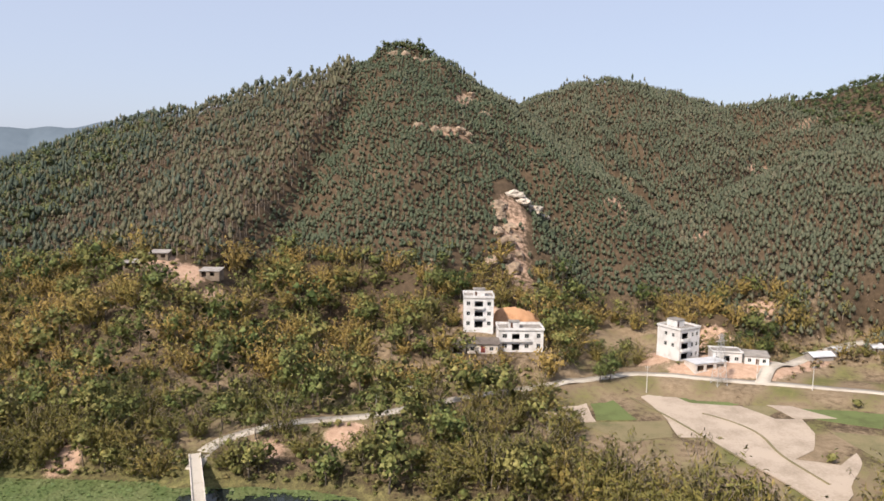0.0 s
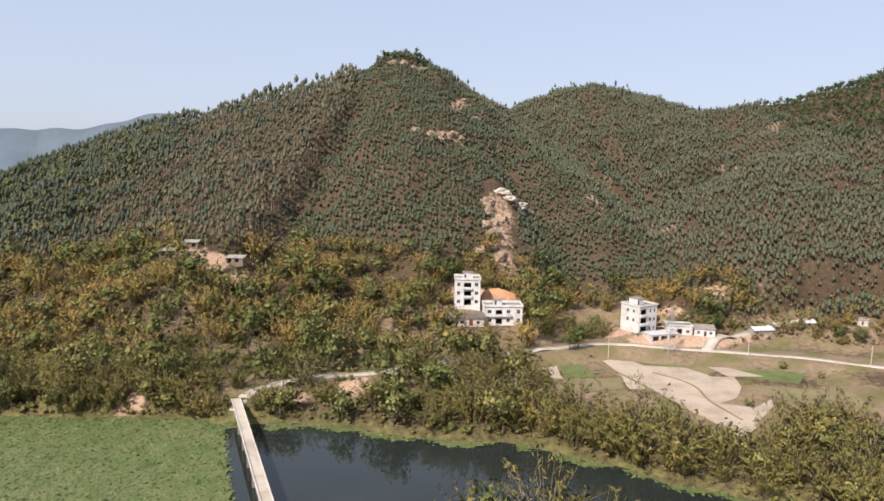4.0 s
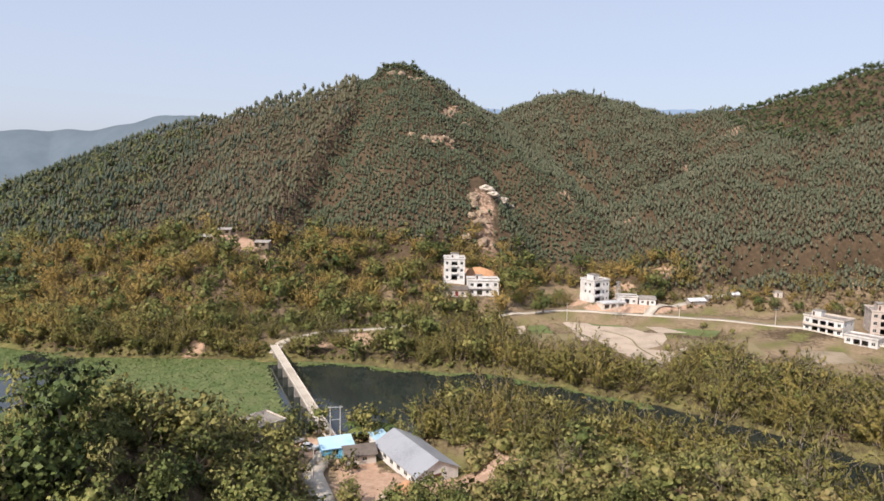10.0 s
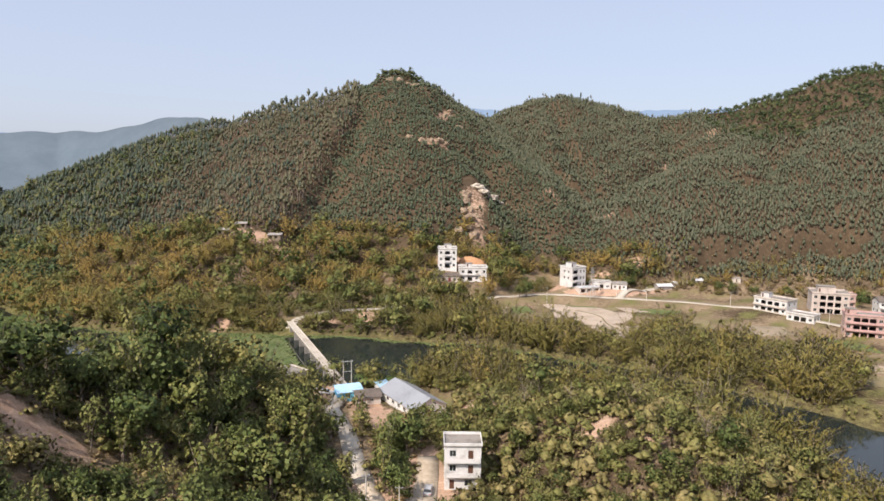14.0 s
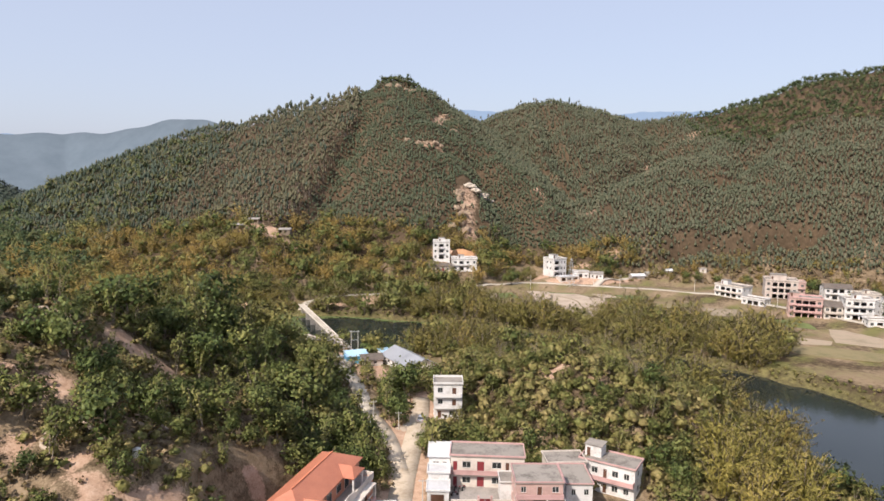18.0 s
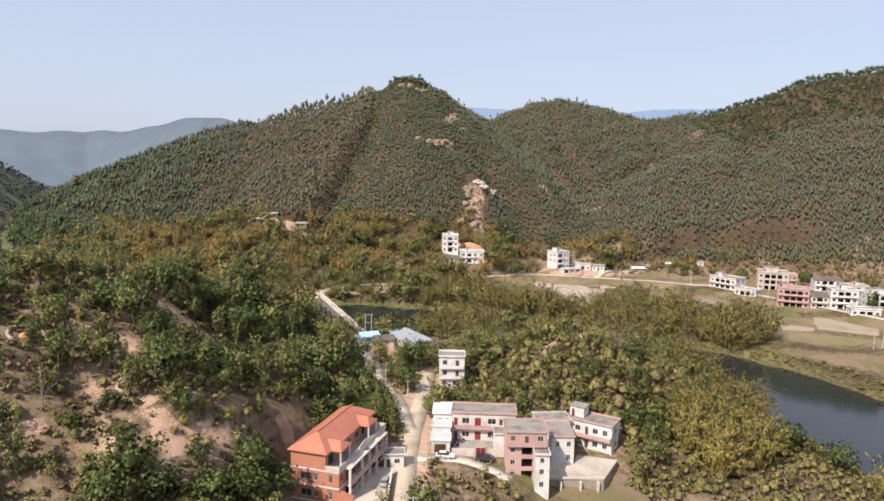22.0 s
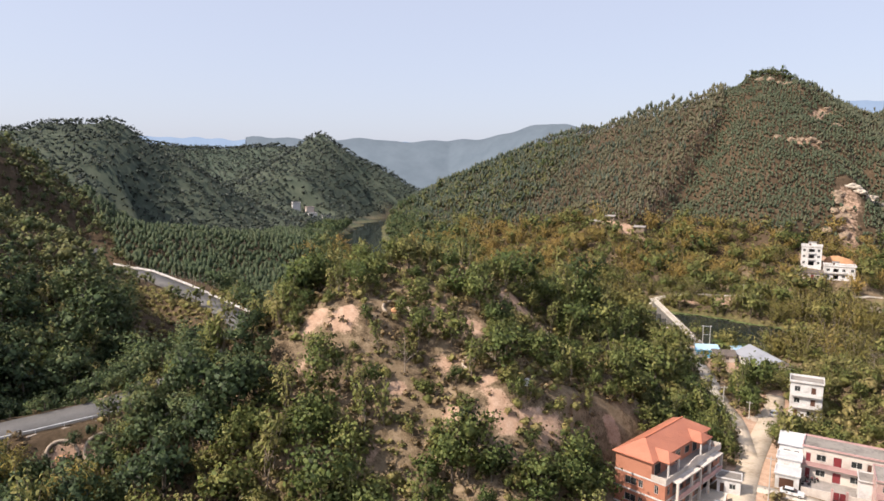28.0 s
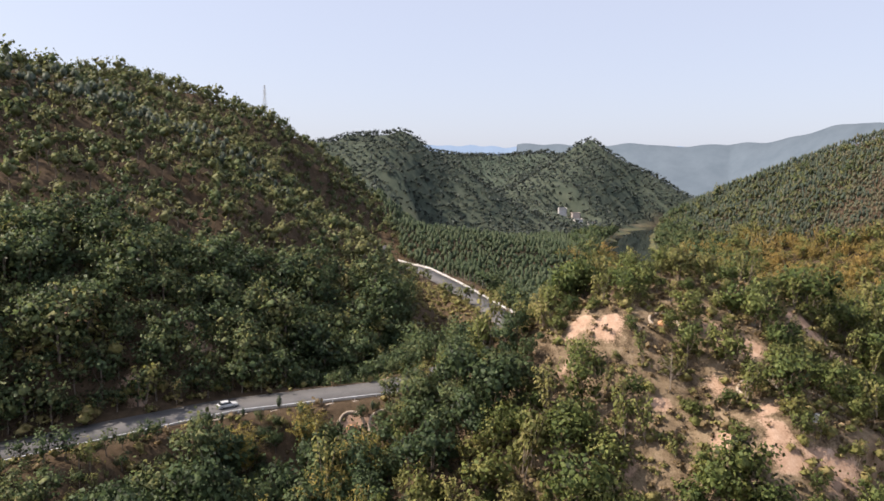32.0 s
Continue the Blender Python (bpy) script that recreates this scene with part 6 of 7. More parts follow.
    for u0, u1 in ((1.6, 6.6), (15.4, 20.4)):
        m, bm = (u0 + u1) / 2, bmesh.new()
        poly(bm, [(u0, 0.2, e), (u1, 0.2, e), (u1, B + 2.2, e), (u0, B + 2.2, e), (m, 1.7, e + 1.25), (m, B + 2.2, e + 1.25), (u0, 0.2, e - 0.18), (u1, 0.2, e - 0.18), (u1, B + 2.2, e - 0.18), (u0, B + 2.2, e - 0.18)],
             [(0, 1, 4), (1, 2, 5, 4), (3, 0, 4, 5), (0, 1, 7, 6), (1, 2, 8, 7), (3, 0, 6, 9), (6, 7, 8, 9)])
        part("porch_roof", bm, M_TILE, root, "small terracotta hip roof over the terrace")
        for u in (u0 + 0.3, u1 - 0.6):
            boxes("column", [(u, u + 0.32, 0.4, 0.72, H2, e - 0.18)], M_WHITE, root, "white round-headed pillar")
    boxes("ridge_cap", [(4.0, L - 4.0, ym - 0.14, ym + 0.14, rz - 0.06, rz + 0.12)], M_ROOFRED, root)
    return root


red_house()
# yard, gatehouse and wall beside the lane
tagged(boxes("pavement", [(-9.0, -1.3, -92, -66, 7.75, 8.1)], M_CONC, None), "pale concrete yard of the red villa", "pavement", kind="structure")
house("gatehouse", "small white gatehouse with flat grey roof", -3.2, -66.6, 8.1, 4, 4.4, 3.4, 1, 2.9, M_WHITE, front=[(0.5, 1.4, 0.05, 2.1, "brown"), (2.3, 3.5, 1.0, 2.1, "window")], right=[(1.0, 2.2, 1.0, 2.1, "window")], parapet=0.25)
t = thing("yard_wall", "low red-brown wall along the lane", "wall", -1.28, -92, 8.0)
boxes("wall_body", [(0, 0.3, 0, 22.5, -1, 1.5)], M_BRICK, t)
boxes("coping", [(-0.06, 0.36, 0, 22.5, 1.504, 1.62)], M_CREAM, t)
t = thing("porch", "red tiled lean-to roof on posts beside the villa", "shelter", -11.5, -88.5, 8.0, 73)
bm = bmesh.new()
poly(bm, [(0, -3, 2.7), (5, -3, 2.7), (5, 0, 3.4), (0, 0, 3.4), (0, -3, 2.82), (5, -3, 2.82), (5, 0, 3.52), (0, 0, 3.52)], [(0, 1, 2, 3), (4, 5, 6, 7), (0, 1, 5, 4), (1, 2, 6, 5), (2, 3, 7, 6), (3, 0, 4, 7)])
part("roof", bm, M_TILE, t)
for u in (0.2, 4.6):
    boxes("post", [(u, u + 0.16, -2.8, -2.64, -0.5, 2.75)], M_CREAM, t)
    boxes("post", [(u, u + 0.16, -0.4, -0.24, -0.5, 3.25)], M_CREAM, t)

# ---- the pink houses ----
fh = 3.4
house("pink_block", "two-storey white and pink block with a weathered flat roof", 12.0, -50.2, 8.0, -4, 15.6, 6.6, 2, fh, M_CREAM,
      front=[o for k in (0, 1) for o in ((0.5, 1.5, k * fh + 0.1, k * fh + 2.3, "red"), (2.5, 4.3, k * fh + 0.9, k * fh + 2.3, "window"), (5.6, 7.2, k * fh + 0.1, k * fh + 2.4, "red"), (8.8, 10.8, k * fh + 0.9, k * fh + 2.3, "window"), (11.6, 12.5, k * fh + 0.1, k * fh + 2.3, "brown"), (13.2, 14.8, k * fh + 0.9, k * fh + 2.3, "window"))],
      right=windows(6.6, 2, 1, fh), trim=M_PINKTRIM, balconies=[(1, 0.0, 15.6, 1.2)], parapet=0.35)
house("white_annex", "tall white annex with a pale sheet roof beside the lane", 7.4, -49.6, 8.0, -2, 4.5, 5.4, 2, 3.2, M_WHITE,
      front=[(0.8, 2.2, 3.9, 5.3, "window"), (2.9, 3.9, 3.9, 5.3, "window")], right=[(2.2, 3.2, 4.0, 5.2, "window")], left=[(2.0, 3.2, 4.0, 5.2, "window")], roof="lean", roof_mat=M_ROOFWHITE)
house("white_lean_to", "white flat-roofed lean-to stepping down from the annex", 7.25, -53.6, 8.0, -2, 4.4, 3.9, 1, 4.6, M_WHITE, left=[(1.2, 2.4, 2.6, 3.7, "window")], right=[(1.0, 2.0, 0.1, 2.2, "brown")], parapet=0.25, roof_mat=M_ROOFWHITE)
house("white_garage", "low white garage with a pale roof by the lane", 7.1, -58.2, 8.0, -2, 4.4, 4.5, 1, 3.0, M_WHITE, front=[(0.7, 3.5, 0.05, 2.3, "brown")], left=[(1.5, 2.7, 1.2, 2.2, "window")], parapet=0.2, roof_mat=M_ROOFWHITE)
PF = 2.8
house("pink_tower_house", "four-storey pink tiled house with recessed balconies and a grey roof", 24.2, -64.2, 4.5, 0, 9.0, 7.8, 4, PF, M_PINK,
      front=[o for k in range(4) for o in ((0.9, 1.9, k * PF + 0.9, k * PF + 2.1, "window"), (3.4, 5.8, k * PF + 0.1, k * PF + 2.3, "open") if k < 3 else (4.0, 5.0, k * PF + 0.1, k * PF + 2.1, "brown"), (6.9, 8.2, k * PF + 0.9, k * PF + 2.1, "window"))],
      left=windows(7.8, 4, 2, PF, 1.1, 1.2), right=windows(7.8, 4, 2, PF, 1.1, 1.2), trim=M_PINKTRIM, balconies=[(1, 3.2, 6.0, 0.7), (2, 3.2, 6.0, 0.7), (3, 0, 9.0, 0.9)], parapet=0.25, band=0.2, foot=4)
house("stair_tower", "slim white stair tower against the pink house", 30.2, -68.2, 4.0, 0, 3.1, 3.9, 3, 2.75, M_WHITE,
      front=[(0.9, 1.9, 1.0, 2.2, "window"), (0.9, 1.9, 3.9, 5.1, "window"), (1.0, 1.9, 6.5, 7.7, "window")], right=windows(3.9, 3, 1, 2.75, 0.9, 1.1), parapet=0.4, foot=4)
house("white_wing", "white two-storey wing with a weathered grey roof", 35.8, -55.4, 4.5, 0, 5.4, 9.2, 2, 3.3, M_WHITE,
      front=[(3.6, 4.6, 1.0, 2.3, "window"), (3.6, 4.6, 4.3, 5.6, "window"), (1.0, 1.9, 4.3, 5.6, "window")], right=[(1.2, 2.3, 1.0, 2.3, "window"), (1.2, 2.3, 4.3, 5.6, "window"), (5.0, 6.1, 4.3, 5.6, "window")], left=windows(9.2, 2, 3, 3.3, 1.1), parapet=0.25, trim=M_PINKTRIM)
house("pink_gallery_house", "white house with pink galleries on two floors round a yard", 41.2, -42.9, 4.4, -32, 12.4, 6.4, 2, 3.4, M_WHITE,
      front=[o for k in (0, 1) for o in ((0.8, 1.7, k * 3.4 + 0.1, k * 3.4 + 2.3, "brown"), (2.8, 4.2, k * 3.4 + 0.9, k * 3.4 + 2.3, "window"), (5.4, 6.3, k * 3.4 + 0.1, k * 3.4 + 2.3, "brown"), (7.4, 8.8, k * 3.4 + 0.9, k * 3.4 + 2.3, "window"), (10.0, 11.2, k * 3.4 + 0.9, k * 3.4 + 2.3, "window"))],
      right=windows(6.4, 2, 1, 3.4), trim=M_PINKTRIM, balconies=[(1, 0, 12.4, 1.3)], parapet=0.35, head=(0.5, 4.2, 2.2, 5.6, 2.7))
house("linking_house", "low flat-roofed linking house between the wings", 33.6, -45.8, 4.6, 4, 8.6, 5.6, 2, 3.3, M_CREAM, front=[(5.5, 7.0, 4.1, 5.5, "window")], back=windows(8.4, 2, 2, 3.3), parapet=0.3)
t = thing("yard_terrace", "pale concrete yard on a rough stone retaining wall", "terrace", 0, 0, 0)
bm = bmesh.new()
YARD = [(34.0, -63.2), (46.6, -63.4), (52.4, -53.0), (43.0, -50.5), (41.3, -55.6), (34.0, -55.8)]
for (z0, z1, g) in ((4.25, 4.62, 0.25),):
    poly(bm, [(x, y, z0) for x, y in YARD] + [(x, y, z1) for x, y in YARD], [tuple(range(6)), tuple(range(6, 12))] + [(k, (k + 1) % 6, 6 + (k + 1) % 6, 6 + k) for k in range(6)])
part("slab", bm, M_CONC, t)
bm = bmesh.new()
for (ax, ay), (bx, by) in zip(YARD[:2], YARD[1:3]):
    n = Vector((by - ay, ax - bx, 0)).normalized() * 0.5
    poly(bm, [(ax, ay, -0.5), (bx, by, -0.5), (bx - n.x, by - n.y, -0.5), (ax - n.x, ay - n.y, -0.5), (ax, ay, 4.24), (bx, by, 4.24), (bx - n.x, by - n.y, 4.24), (ax - n.x, ay - n.y, 4.24)],
         [(0, 1, 2, 3), (4, 5, 6, 7), (0, 1, 5, 4), (1, 2, 6, 5), (2, 3, 7, 6), (3, 0, 4, 7)])
part("retaining_wall", bm, M_STONE, t, "rough brown stone retaining wall")
boxes("coping", [(34.0, 46.6, -63.55, -63.3, 4.63, 5.15)], M_CREAM, t)
for u in (36.5, 41.0, 45.0):
    boxes("buttress", [(u, u + 0.5, -64.2, -63.42, -0.5, 4.2)], M_CREAM, t)
t = thing("courtyard", "grey concrete courtyard in front of the pink block", "pavement", 0, 0, 0)
boxes("slab", [(11.9, 25.5, -58.6, -50.4, 7.8, 8.1)], M_GREY, t)
boxes("front_wall", [(11.9, 17.2, -58.9, -58.65, 7.5, 9.5)], M_CREAM, t)
boxes("front_wall", [(20.2, 25.0, -58.9, -58.65, 7.5, 9.5)], M_CREAM, t)
for u in (17.2, 19.8):
    boxes("gate_post", [(u, u + 0.4, -59.0, -58.6, 7.5, 10.3)], M_PINKTRIM, t)
boxes("gate", [(17.65, 18.65, -58.85, -58.78, 8.15, 9.7), (18.75, 19.75, -58.85, -58.78, 8.15, 9.7)], M_DOOR, t, "red double gate")
def motorbike(x, y, z, yaw):
    """A parked small motorbike: wheels, frame, seat, tank, bars."""
    r = thing("motorbike", "dark small motorbike parked on the concrete", "motorbike", x, y, z, yaw, "motorbikes in the courtyard")
    for u in (-0.62, 0.62):
        bm = bmesh.new()
        bmesh.ops.create_cone(bm, segments=14, radius1=0.29, radius2=0.29, depth=0.1, cap_ends=True, matrix=Matrix.Translation((u, 0, 0.29)) @ pose(0, 0, 0, 90))
        part("wheel", bm, M_RUBBER, r)
    solid("frame", [tube([(-0.6, 0, 0.35), (-0.1, 0, 0.45), (0.4, 0, 0.75), (0.62, 0, 0.3)], 0.06, 0.05, 5)], M_STEEL, r)
    boxes("seat", [(-0.75, 0.05, -0.13, 0.13, 0.7, 0.8)], M_RUBBER, r)
    boxes("tank", [(0.06, 0.4, -0.13, 0.13, 0.66, 0.88)], M_DOOR, r)
    solid("handlebar", [tube([(0.45, -0.33, 1.0), (0.5, 0, 0.95), (0.45, 0.33, 1.0)], 0.025, 0.025, 5)], M_STEEL, r)


for x, y, yaw in ((13.0, -52.0, 70), (13.9, -52.2, 76), (14.8, -51.9, 64), (12.8, -54.4, 20)):
    motorbike(x, y, 8.104, yaw)
house("white_shed", "plain white rendered shed in the courtyard", 22.0, -57.2, 8.1, 0, 2.8, 4.6, 1, 4.2, M_WHITE, parapet=0.2, left=[(1.5, 2.4, 0.1, 2.1, "brown")], group="sheds", category="shed")
ribbon("road", [(3, -61, 8), (12, -60.6, 8), (19, -60.5, 8), (25, -66.5, 6)], 3.4, M_CONC, "concrete side lane in front of the pink houses", 0.1)

# ---- small white house, sheds and houses by the bridge ----
house("small_white_house", "narrow three-storey white house with a flat roof beside the lane", 8.6, -10.2, 7.5, 0, 7.7, 6.0, 3, 3.2, M_WHITE,
      front=[(1.0, 2.1, 0.1, 2.2, "brown"), (4.2, 5.8, 0.9, 2.2, "window"), (1.0, 2.4, 4.1, 5.5, "window"), (4.9, 6.1, 3.3, 5.5, "brown"), (1.0, 2.4, 7.3, 8.7, "window"), (4.9, 6.1, 6.5, 8.7, "brown")], left=windows(6, 3, 2, 3.2, 1.0), right=windows(6, 3, 2, 3.2, 1.0), balconies=[(1, 0.2, 7.5, 1.0), (2, 0.2, 7.5, 1.0)], parapet=0.55)
house("long_shed", "long low white shed with a pale metal gable roof", 10.0, 46.0, 3.0, 121, 21.5, 11.2, 1, 2.9, M_WHITE,
      back=row(21.5, 6, 1.6, 1.0, 1.1), front=row(21.5, 6, 1.6, 1.0, 1.1), left=[(4.4, 6.8, 0.1, 2.4, "brown")], roof="gable", roof_mat=M_TIN, group="sheds", category="shed")
house("dark_shed", "low shed with a dark tiled gable roof", -17.0, 51.4, 3.0, 18, 7.4, 6.0, 1, 2.5, M_CREAM, front=[(1, 2, 0.1, 2.0, "brown"), (4, 5.2, 0.9, 1.9, "window")], roof="gable", group="sheds", category="shed")
house("blue_shed", "low shed under bright blue metal sheets", -23.2, 54.0, 4.0, 20, 8.0, 5.2, 1, 2.0, M_BLUE, front=[(2.5, 4, 0.1, 1.8, "open")], roof="lean", roof_mat=M_BLUEPALE, group="sheds", category="shed")
house("blue_lean_to", "small lean-to with a pale blue sheet roof", -9.6, 58.8, 3.0, 31, 3.8, 6.0, 1, 2.6, M_WHITE, roof="lean", roof_mat=M_BLUEPALE, front=[(1, 2.2, 0.1, 2, "brown")], group="sheds", category="shed")
house("grey_house", "two-storey grey rendered house with pale roof edges", -45.3, 61.5, 4.4, -42, 8.4, 7.6, 2, 3.1, M_GREY, front=[o for k in (0, 1) for o in row(8.4, 2, 1.1, k * 3.1 + 0.9, 1.4)], right=windows(7.6, 2, 3, 3.1, 0.8, 1.3), parapet=0.4, trim=M_CREAM, roof_mat=M_ROOFGREY)
house("white_sheet_shelter", "open shelter under a bright white metal sheet", -11.8, -25.6, 8.0, 4, 4.6, 3.0, 1, 2.6, M_GREY, front=[(0.6, 4.0, 0.0, 2.3, "open")], roof="lean", roof_mat=M_ROOFWHITE, group="sheds", category="shelter")

# ---- houses under the mountain ----
house("tall_white_house", "narrow white four-level house with dark windows on the slope", 8.6, 233.4, 18.4, 0, 10.6, 10.0, 3, 3.6, M_WHITE,
      front=[o for k in range(3) for o in ((0.9, 2.2, k * 3.6 + 1.0, k * 3.6 + 2.5, "window"), (3.8, 6.8, k * 3.6 + 0.2, k * 3.6 + 2.6, "open"), (8.3, 9.7, k * 3.6 + 1.0, k * 3.6 + 2.5, "window"))],
      left=windows(10, 3, 2, 3.6, 1.3), right=windows(10, 3, 2, 3.6, 1.3), balconies=[(1, 3.4, 7.2, 0.9), (2, 3.4, 7.2, 0.9)], parapet=0.9, head=(3.5, 7.5, 2, 6, 2.8), foot=5)
house("low_white_house", "long white two-storey house with a flat roof", 20.6, 225.0, 12.4, 2, 15.6, 9.0, 2, 3.6, M_WHITE,
      front=[o for k in range(2) for o in ((1.2, 2.9, k * 3.6 + 1.0, k * 3.6 + 2.5, "window"), (4.6, 7.2, k * 3.6 + 0.2, k * 3.6 + 2.5, "open"), (9.0, 10.5, k * 3.6 + 1.0, k * 3.6 + 2.5, "window"), (13.2, 14.6, k * 3.6 + 1.0, k * 3.6 + 2.6, "window"))],
      right=windows(9, 2, 2, 3.6, 1.3), balconies=[(1, 0.4, 11.0, 1.0)], parapet=0.9, head=(4, 7.5, 3, 6, 2.4), foot=4)
house("old_tiled_house", "old single-storey house with a dark tiled roof and red door", 9.6, 222.6, 12.2, 0, 10.6, 6.0, 1, 3.4, M_CREAM, front=[(1.0, 2.4, 0.9, 2.2, "window"), (4.6, 6.2, 0.1, 2.5, "red"), (7.6, 9.0, 0.9, 2.2, "window")], roof="gable", foot=4)
house("black_awning_shed", "low dark shed with a curved black awning", 4.0, 222.0, 12.0, 0, 5.0, 6.5, 1, 2.6, M_GREY, front=[(0.8, 4.2, 0.1, 2.2, "open")], roof="gable", roof_mat=M_TILEDARK, foot=4, group="sheds", category="shed")
house("corner_white_house", "three-storey white house with open corner balconies", 84.8, 228.4, 8.4, 31, 10.6, 10.0, 3, 3.7, M_WHITE,
      front=[o for k in range(3) for o in ((1.0, 4.4, k * 3.7 + 0.5, k * 3.7 + 2.7, "open"), (6.2, 7.3, k * 3.7 + 1.0, k * 3.7 + 2.5, "window"), (8.6, 9.7, k * 3.7 + 1.0, k * 3.7 + 2.5, "window"))],
      left=[o for k in (1, 2) for o in ((3.2, 4.4, k * 3.7 + 1.0, k * 3.7 + 2.4, "window"), (6.4, 7.6, k * 3.7 + 1.0, k * 3.7 + 2.4, "window"))], balconies=[(1, 0.6, 4.8, 0.9), (2, 0.6, 4.8, 0.9)], parapet=0.7, head=(3, 7, 4, 8.5, 2.6), foot=3)
house("front_shed", "low open-fronted shed with a pale flat roof", 88.0, 221.0, 6.8, 18, 13.0, 6.0, 1, 2.9, M_CREAM, front=[(0.8, 3.6, 0.3, 2.3, "open"), (4.6, 7.6, 0.3, 2.3, "open"), (8.8, 12, 0.3, 2.3, "open")], roof_mat=M_ROOFWHITE, parapet=0, group="sheds", category="shed")
house("white_bungalow", "single-storey white house with a grey flat roof and porch", 97.5, 230.0, 8.0, -8, 10.0, 6.5, 1, 3.6, M_WHITE, front=[(1, 2.2, 0.9, 2.2, "window"), (3.8, 5.8, 0.2, 2.6, "open"), (7.4, 8.8, 0.9, 2.2, "window")], parapet=0.5)
house("white_bungalow", "single-storey white house with a pale sheet roof", 108.0, 228.0, 8.0, -14, 8.0, 5.5, 1, 3.0, M_WHITE, front=[(1, 2.2, 0.9, 2.2, "window"), (3.6, 4.8, 0.1, 2.2, "brown"), (5.8, 7, 0.9, 2.2, "window")], roof="lean", roof_mat=M_ROOFGREY)
for x, y, yaw, w in ((138, 238, 12, 9), (150, 244, 10, 6), (160, 238, 5, 4)):
    house("field_hut", "low hut with white corrugated roof sheets", x, y, gz(x, y), yaw, w, 4.5, 1, 2.3, M_GREY, front=[(0.8, 1.8, 0.1, 2.0, "brown")], roof="gable", roof_mat=M_ROOFWHITE, group="sheds", category="hut")
for x, y, yaw, w in ((-126, 260, 6, 7.5), (-116, 262, 4, 7.0), (-95, 258, -3, 8.0)):
    house("hill_hut", "tumbledown wooden hut with grey roof sheets", x, y, gz(x + 3, y + 2), yaw, w, 4.6, 1, 2.4, M_WOOD, front=[(0.8, 2.6, 0.1, 2.0, "open"), (4.2, 6.0, 0.6, 1.9, "open")], roof="lean", roof_mat=M_GREY, group="hill huts", category="hut")

# ---- the village across the fields ----
vf = 3.3


def village(name, label, x, y, yaw, L, D, floors, mat, n, bal=True, roof="flat", trim=None, head=None, open_mid=True, roof_mat=None):
    holes = []
    for k in range(floors):
        for j, o in enumerate(row(L, n, 1.5, k * vf + 0.9, 1.4)):
            mid = open_mid and 0 < j < n - 1
            holes.append((o[0] - 0.5, o[1] + 0.5, k * vf + 0.15, k * vf + 2.5, "open") if mid else o)
    house(name, label, x, y, gz(x, y), yaw, L, D, floors, vf, mat, front=holes, left=windows(D, floors, 2, vf, 1.3), right=windows(D, floors, 2, vf, 1.3),
          balconies=[(k, 0.2, L - 0.2, 1.1) for k in range(1, floors)] if bal else (), roof=roof, roof_mat=roof_mat, trim=trim, head=head, parapet=0.7, foot=2, group="village houses")


village("balcony_house", "three-storey white house with long pink-edged balconies", 171.5, 191.0, -56, 17.0, 10.0, 2, M_WHITE, 5, trim=M_CREAM, head=(2, 6, 3, 7, 2.6))
village("unfinished_house", "tall unfinished house of bare grey-pink concrete", 196.0, 181.5, -21, 16.5, 13.0, 3, M_GREYPINK, 5, False, head=(3, 11, 4, 10, 3.0))
village("roadside_house", "low white roadside house with a flat roof", 177.5, 170.0, -52, 12.5, 7.0, 1, M_WHITE, 4, False)
village("pink_village_house", "three-storey pink tiled village house with balconies", 186.8, 139.5, -24, 15.0, 9.0, 3, M_PINK, 5, trim=M_PINKTRIM, head=(0.5, 4.5, 2, 6, 2.4))
village("old_village_house", "old two-storey house with a dark tiled roof", 200.6, 132.0, -20, 8.0, 8.0, 2, M_CREAM, 3, roof="gable", roof_mat=M_TILEDARK)
village("white_village_house", "three-storey white village house with deep balconies", 208.0, 127.5, -14, 12.5, 9.0, 3, M_WHITE, 4, head=(4, 8, 3, 6, 2.4))
village("long_back_house", "long white house behind the others with a grey roof", 228.0, 178.0, -12, 14.0, 8.0, 2, M_WHITE, 4, roof="gable", roof_mat=M_TILEDARK)
village("brown_back_house", "brown rendered house with a flat roof", 244.0, 172.0, -10, 11.0, 8.0, 2, M_CREAM, 3, head=(3, 6, 2, 5, 2.2))
village("pale_blue_house", "two-storey white house with a pale roof room", 230.0, 134.0, -10, 13.5, 9.0, 2, M_WHITE, 4, head=(2, 9, 2, 6, 2.6), bal=False)
village("front_white_house", "single-storey white house with a red door", 211.0, 114.5, -10, 13.5, 6.5, 1, M_WHITE, 4, False)
village("back_pink_house", "small pink house behind the tall one", 216.0, 196.0, -20, 10.0, 8.0, 2, M_PINK, 3)
village("end_house", "white house at the end of the village", 250.0, 124.0, -8, 12.0, 9.0, 2, M_WHITE, 4)
house("white_field_hut", "tiny white hut at the field's edge", 181.0, 236.0, gz(181, 236), 0, 4.2, 3.6, 1, 2.5, M_CREAM, front=[(1.4, 2.3, 0.1, 2, "brown")], parapet=0.2, group="sheds", category="hut")
for k, (x, y, w, fl) in enumerate(((-588, 470, 14, 2), (-572, 476, 12, 4), (-560, 466, 16, 2), (-604, 486, 12, 2), (-546, 478, 12, 1))):
    house("distant_house", "distant white house by the river bend", x, y, gz(x, y), -40, w, 10, fl, 3.4, M_WHITE if k != 1 else M_GREYPINK, front=windows(w, fl, 4, 3.4), foot=5, group="distant houses")


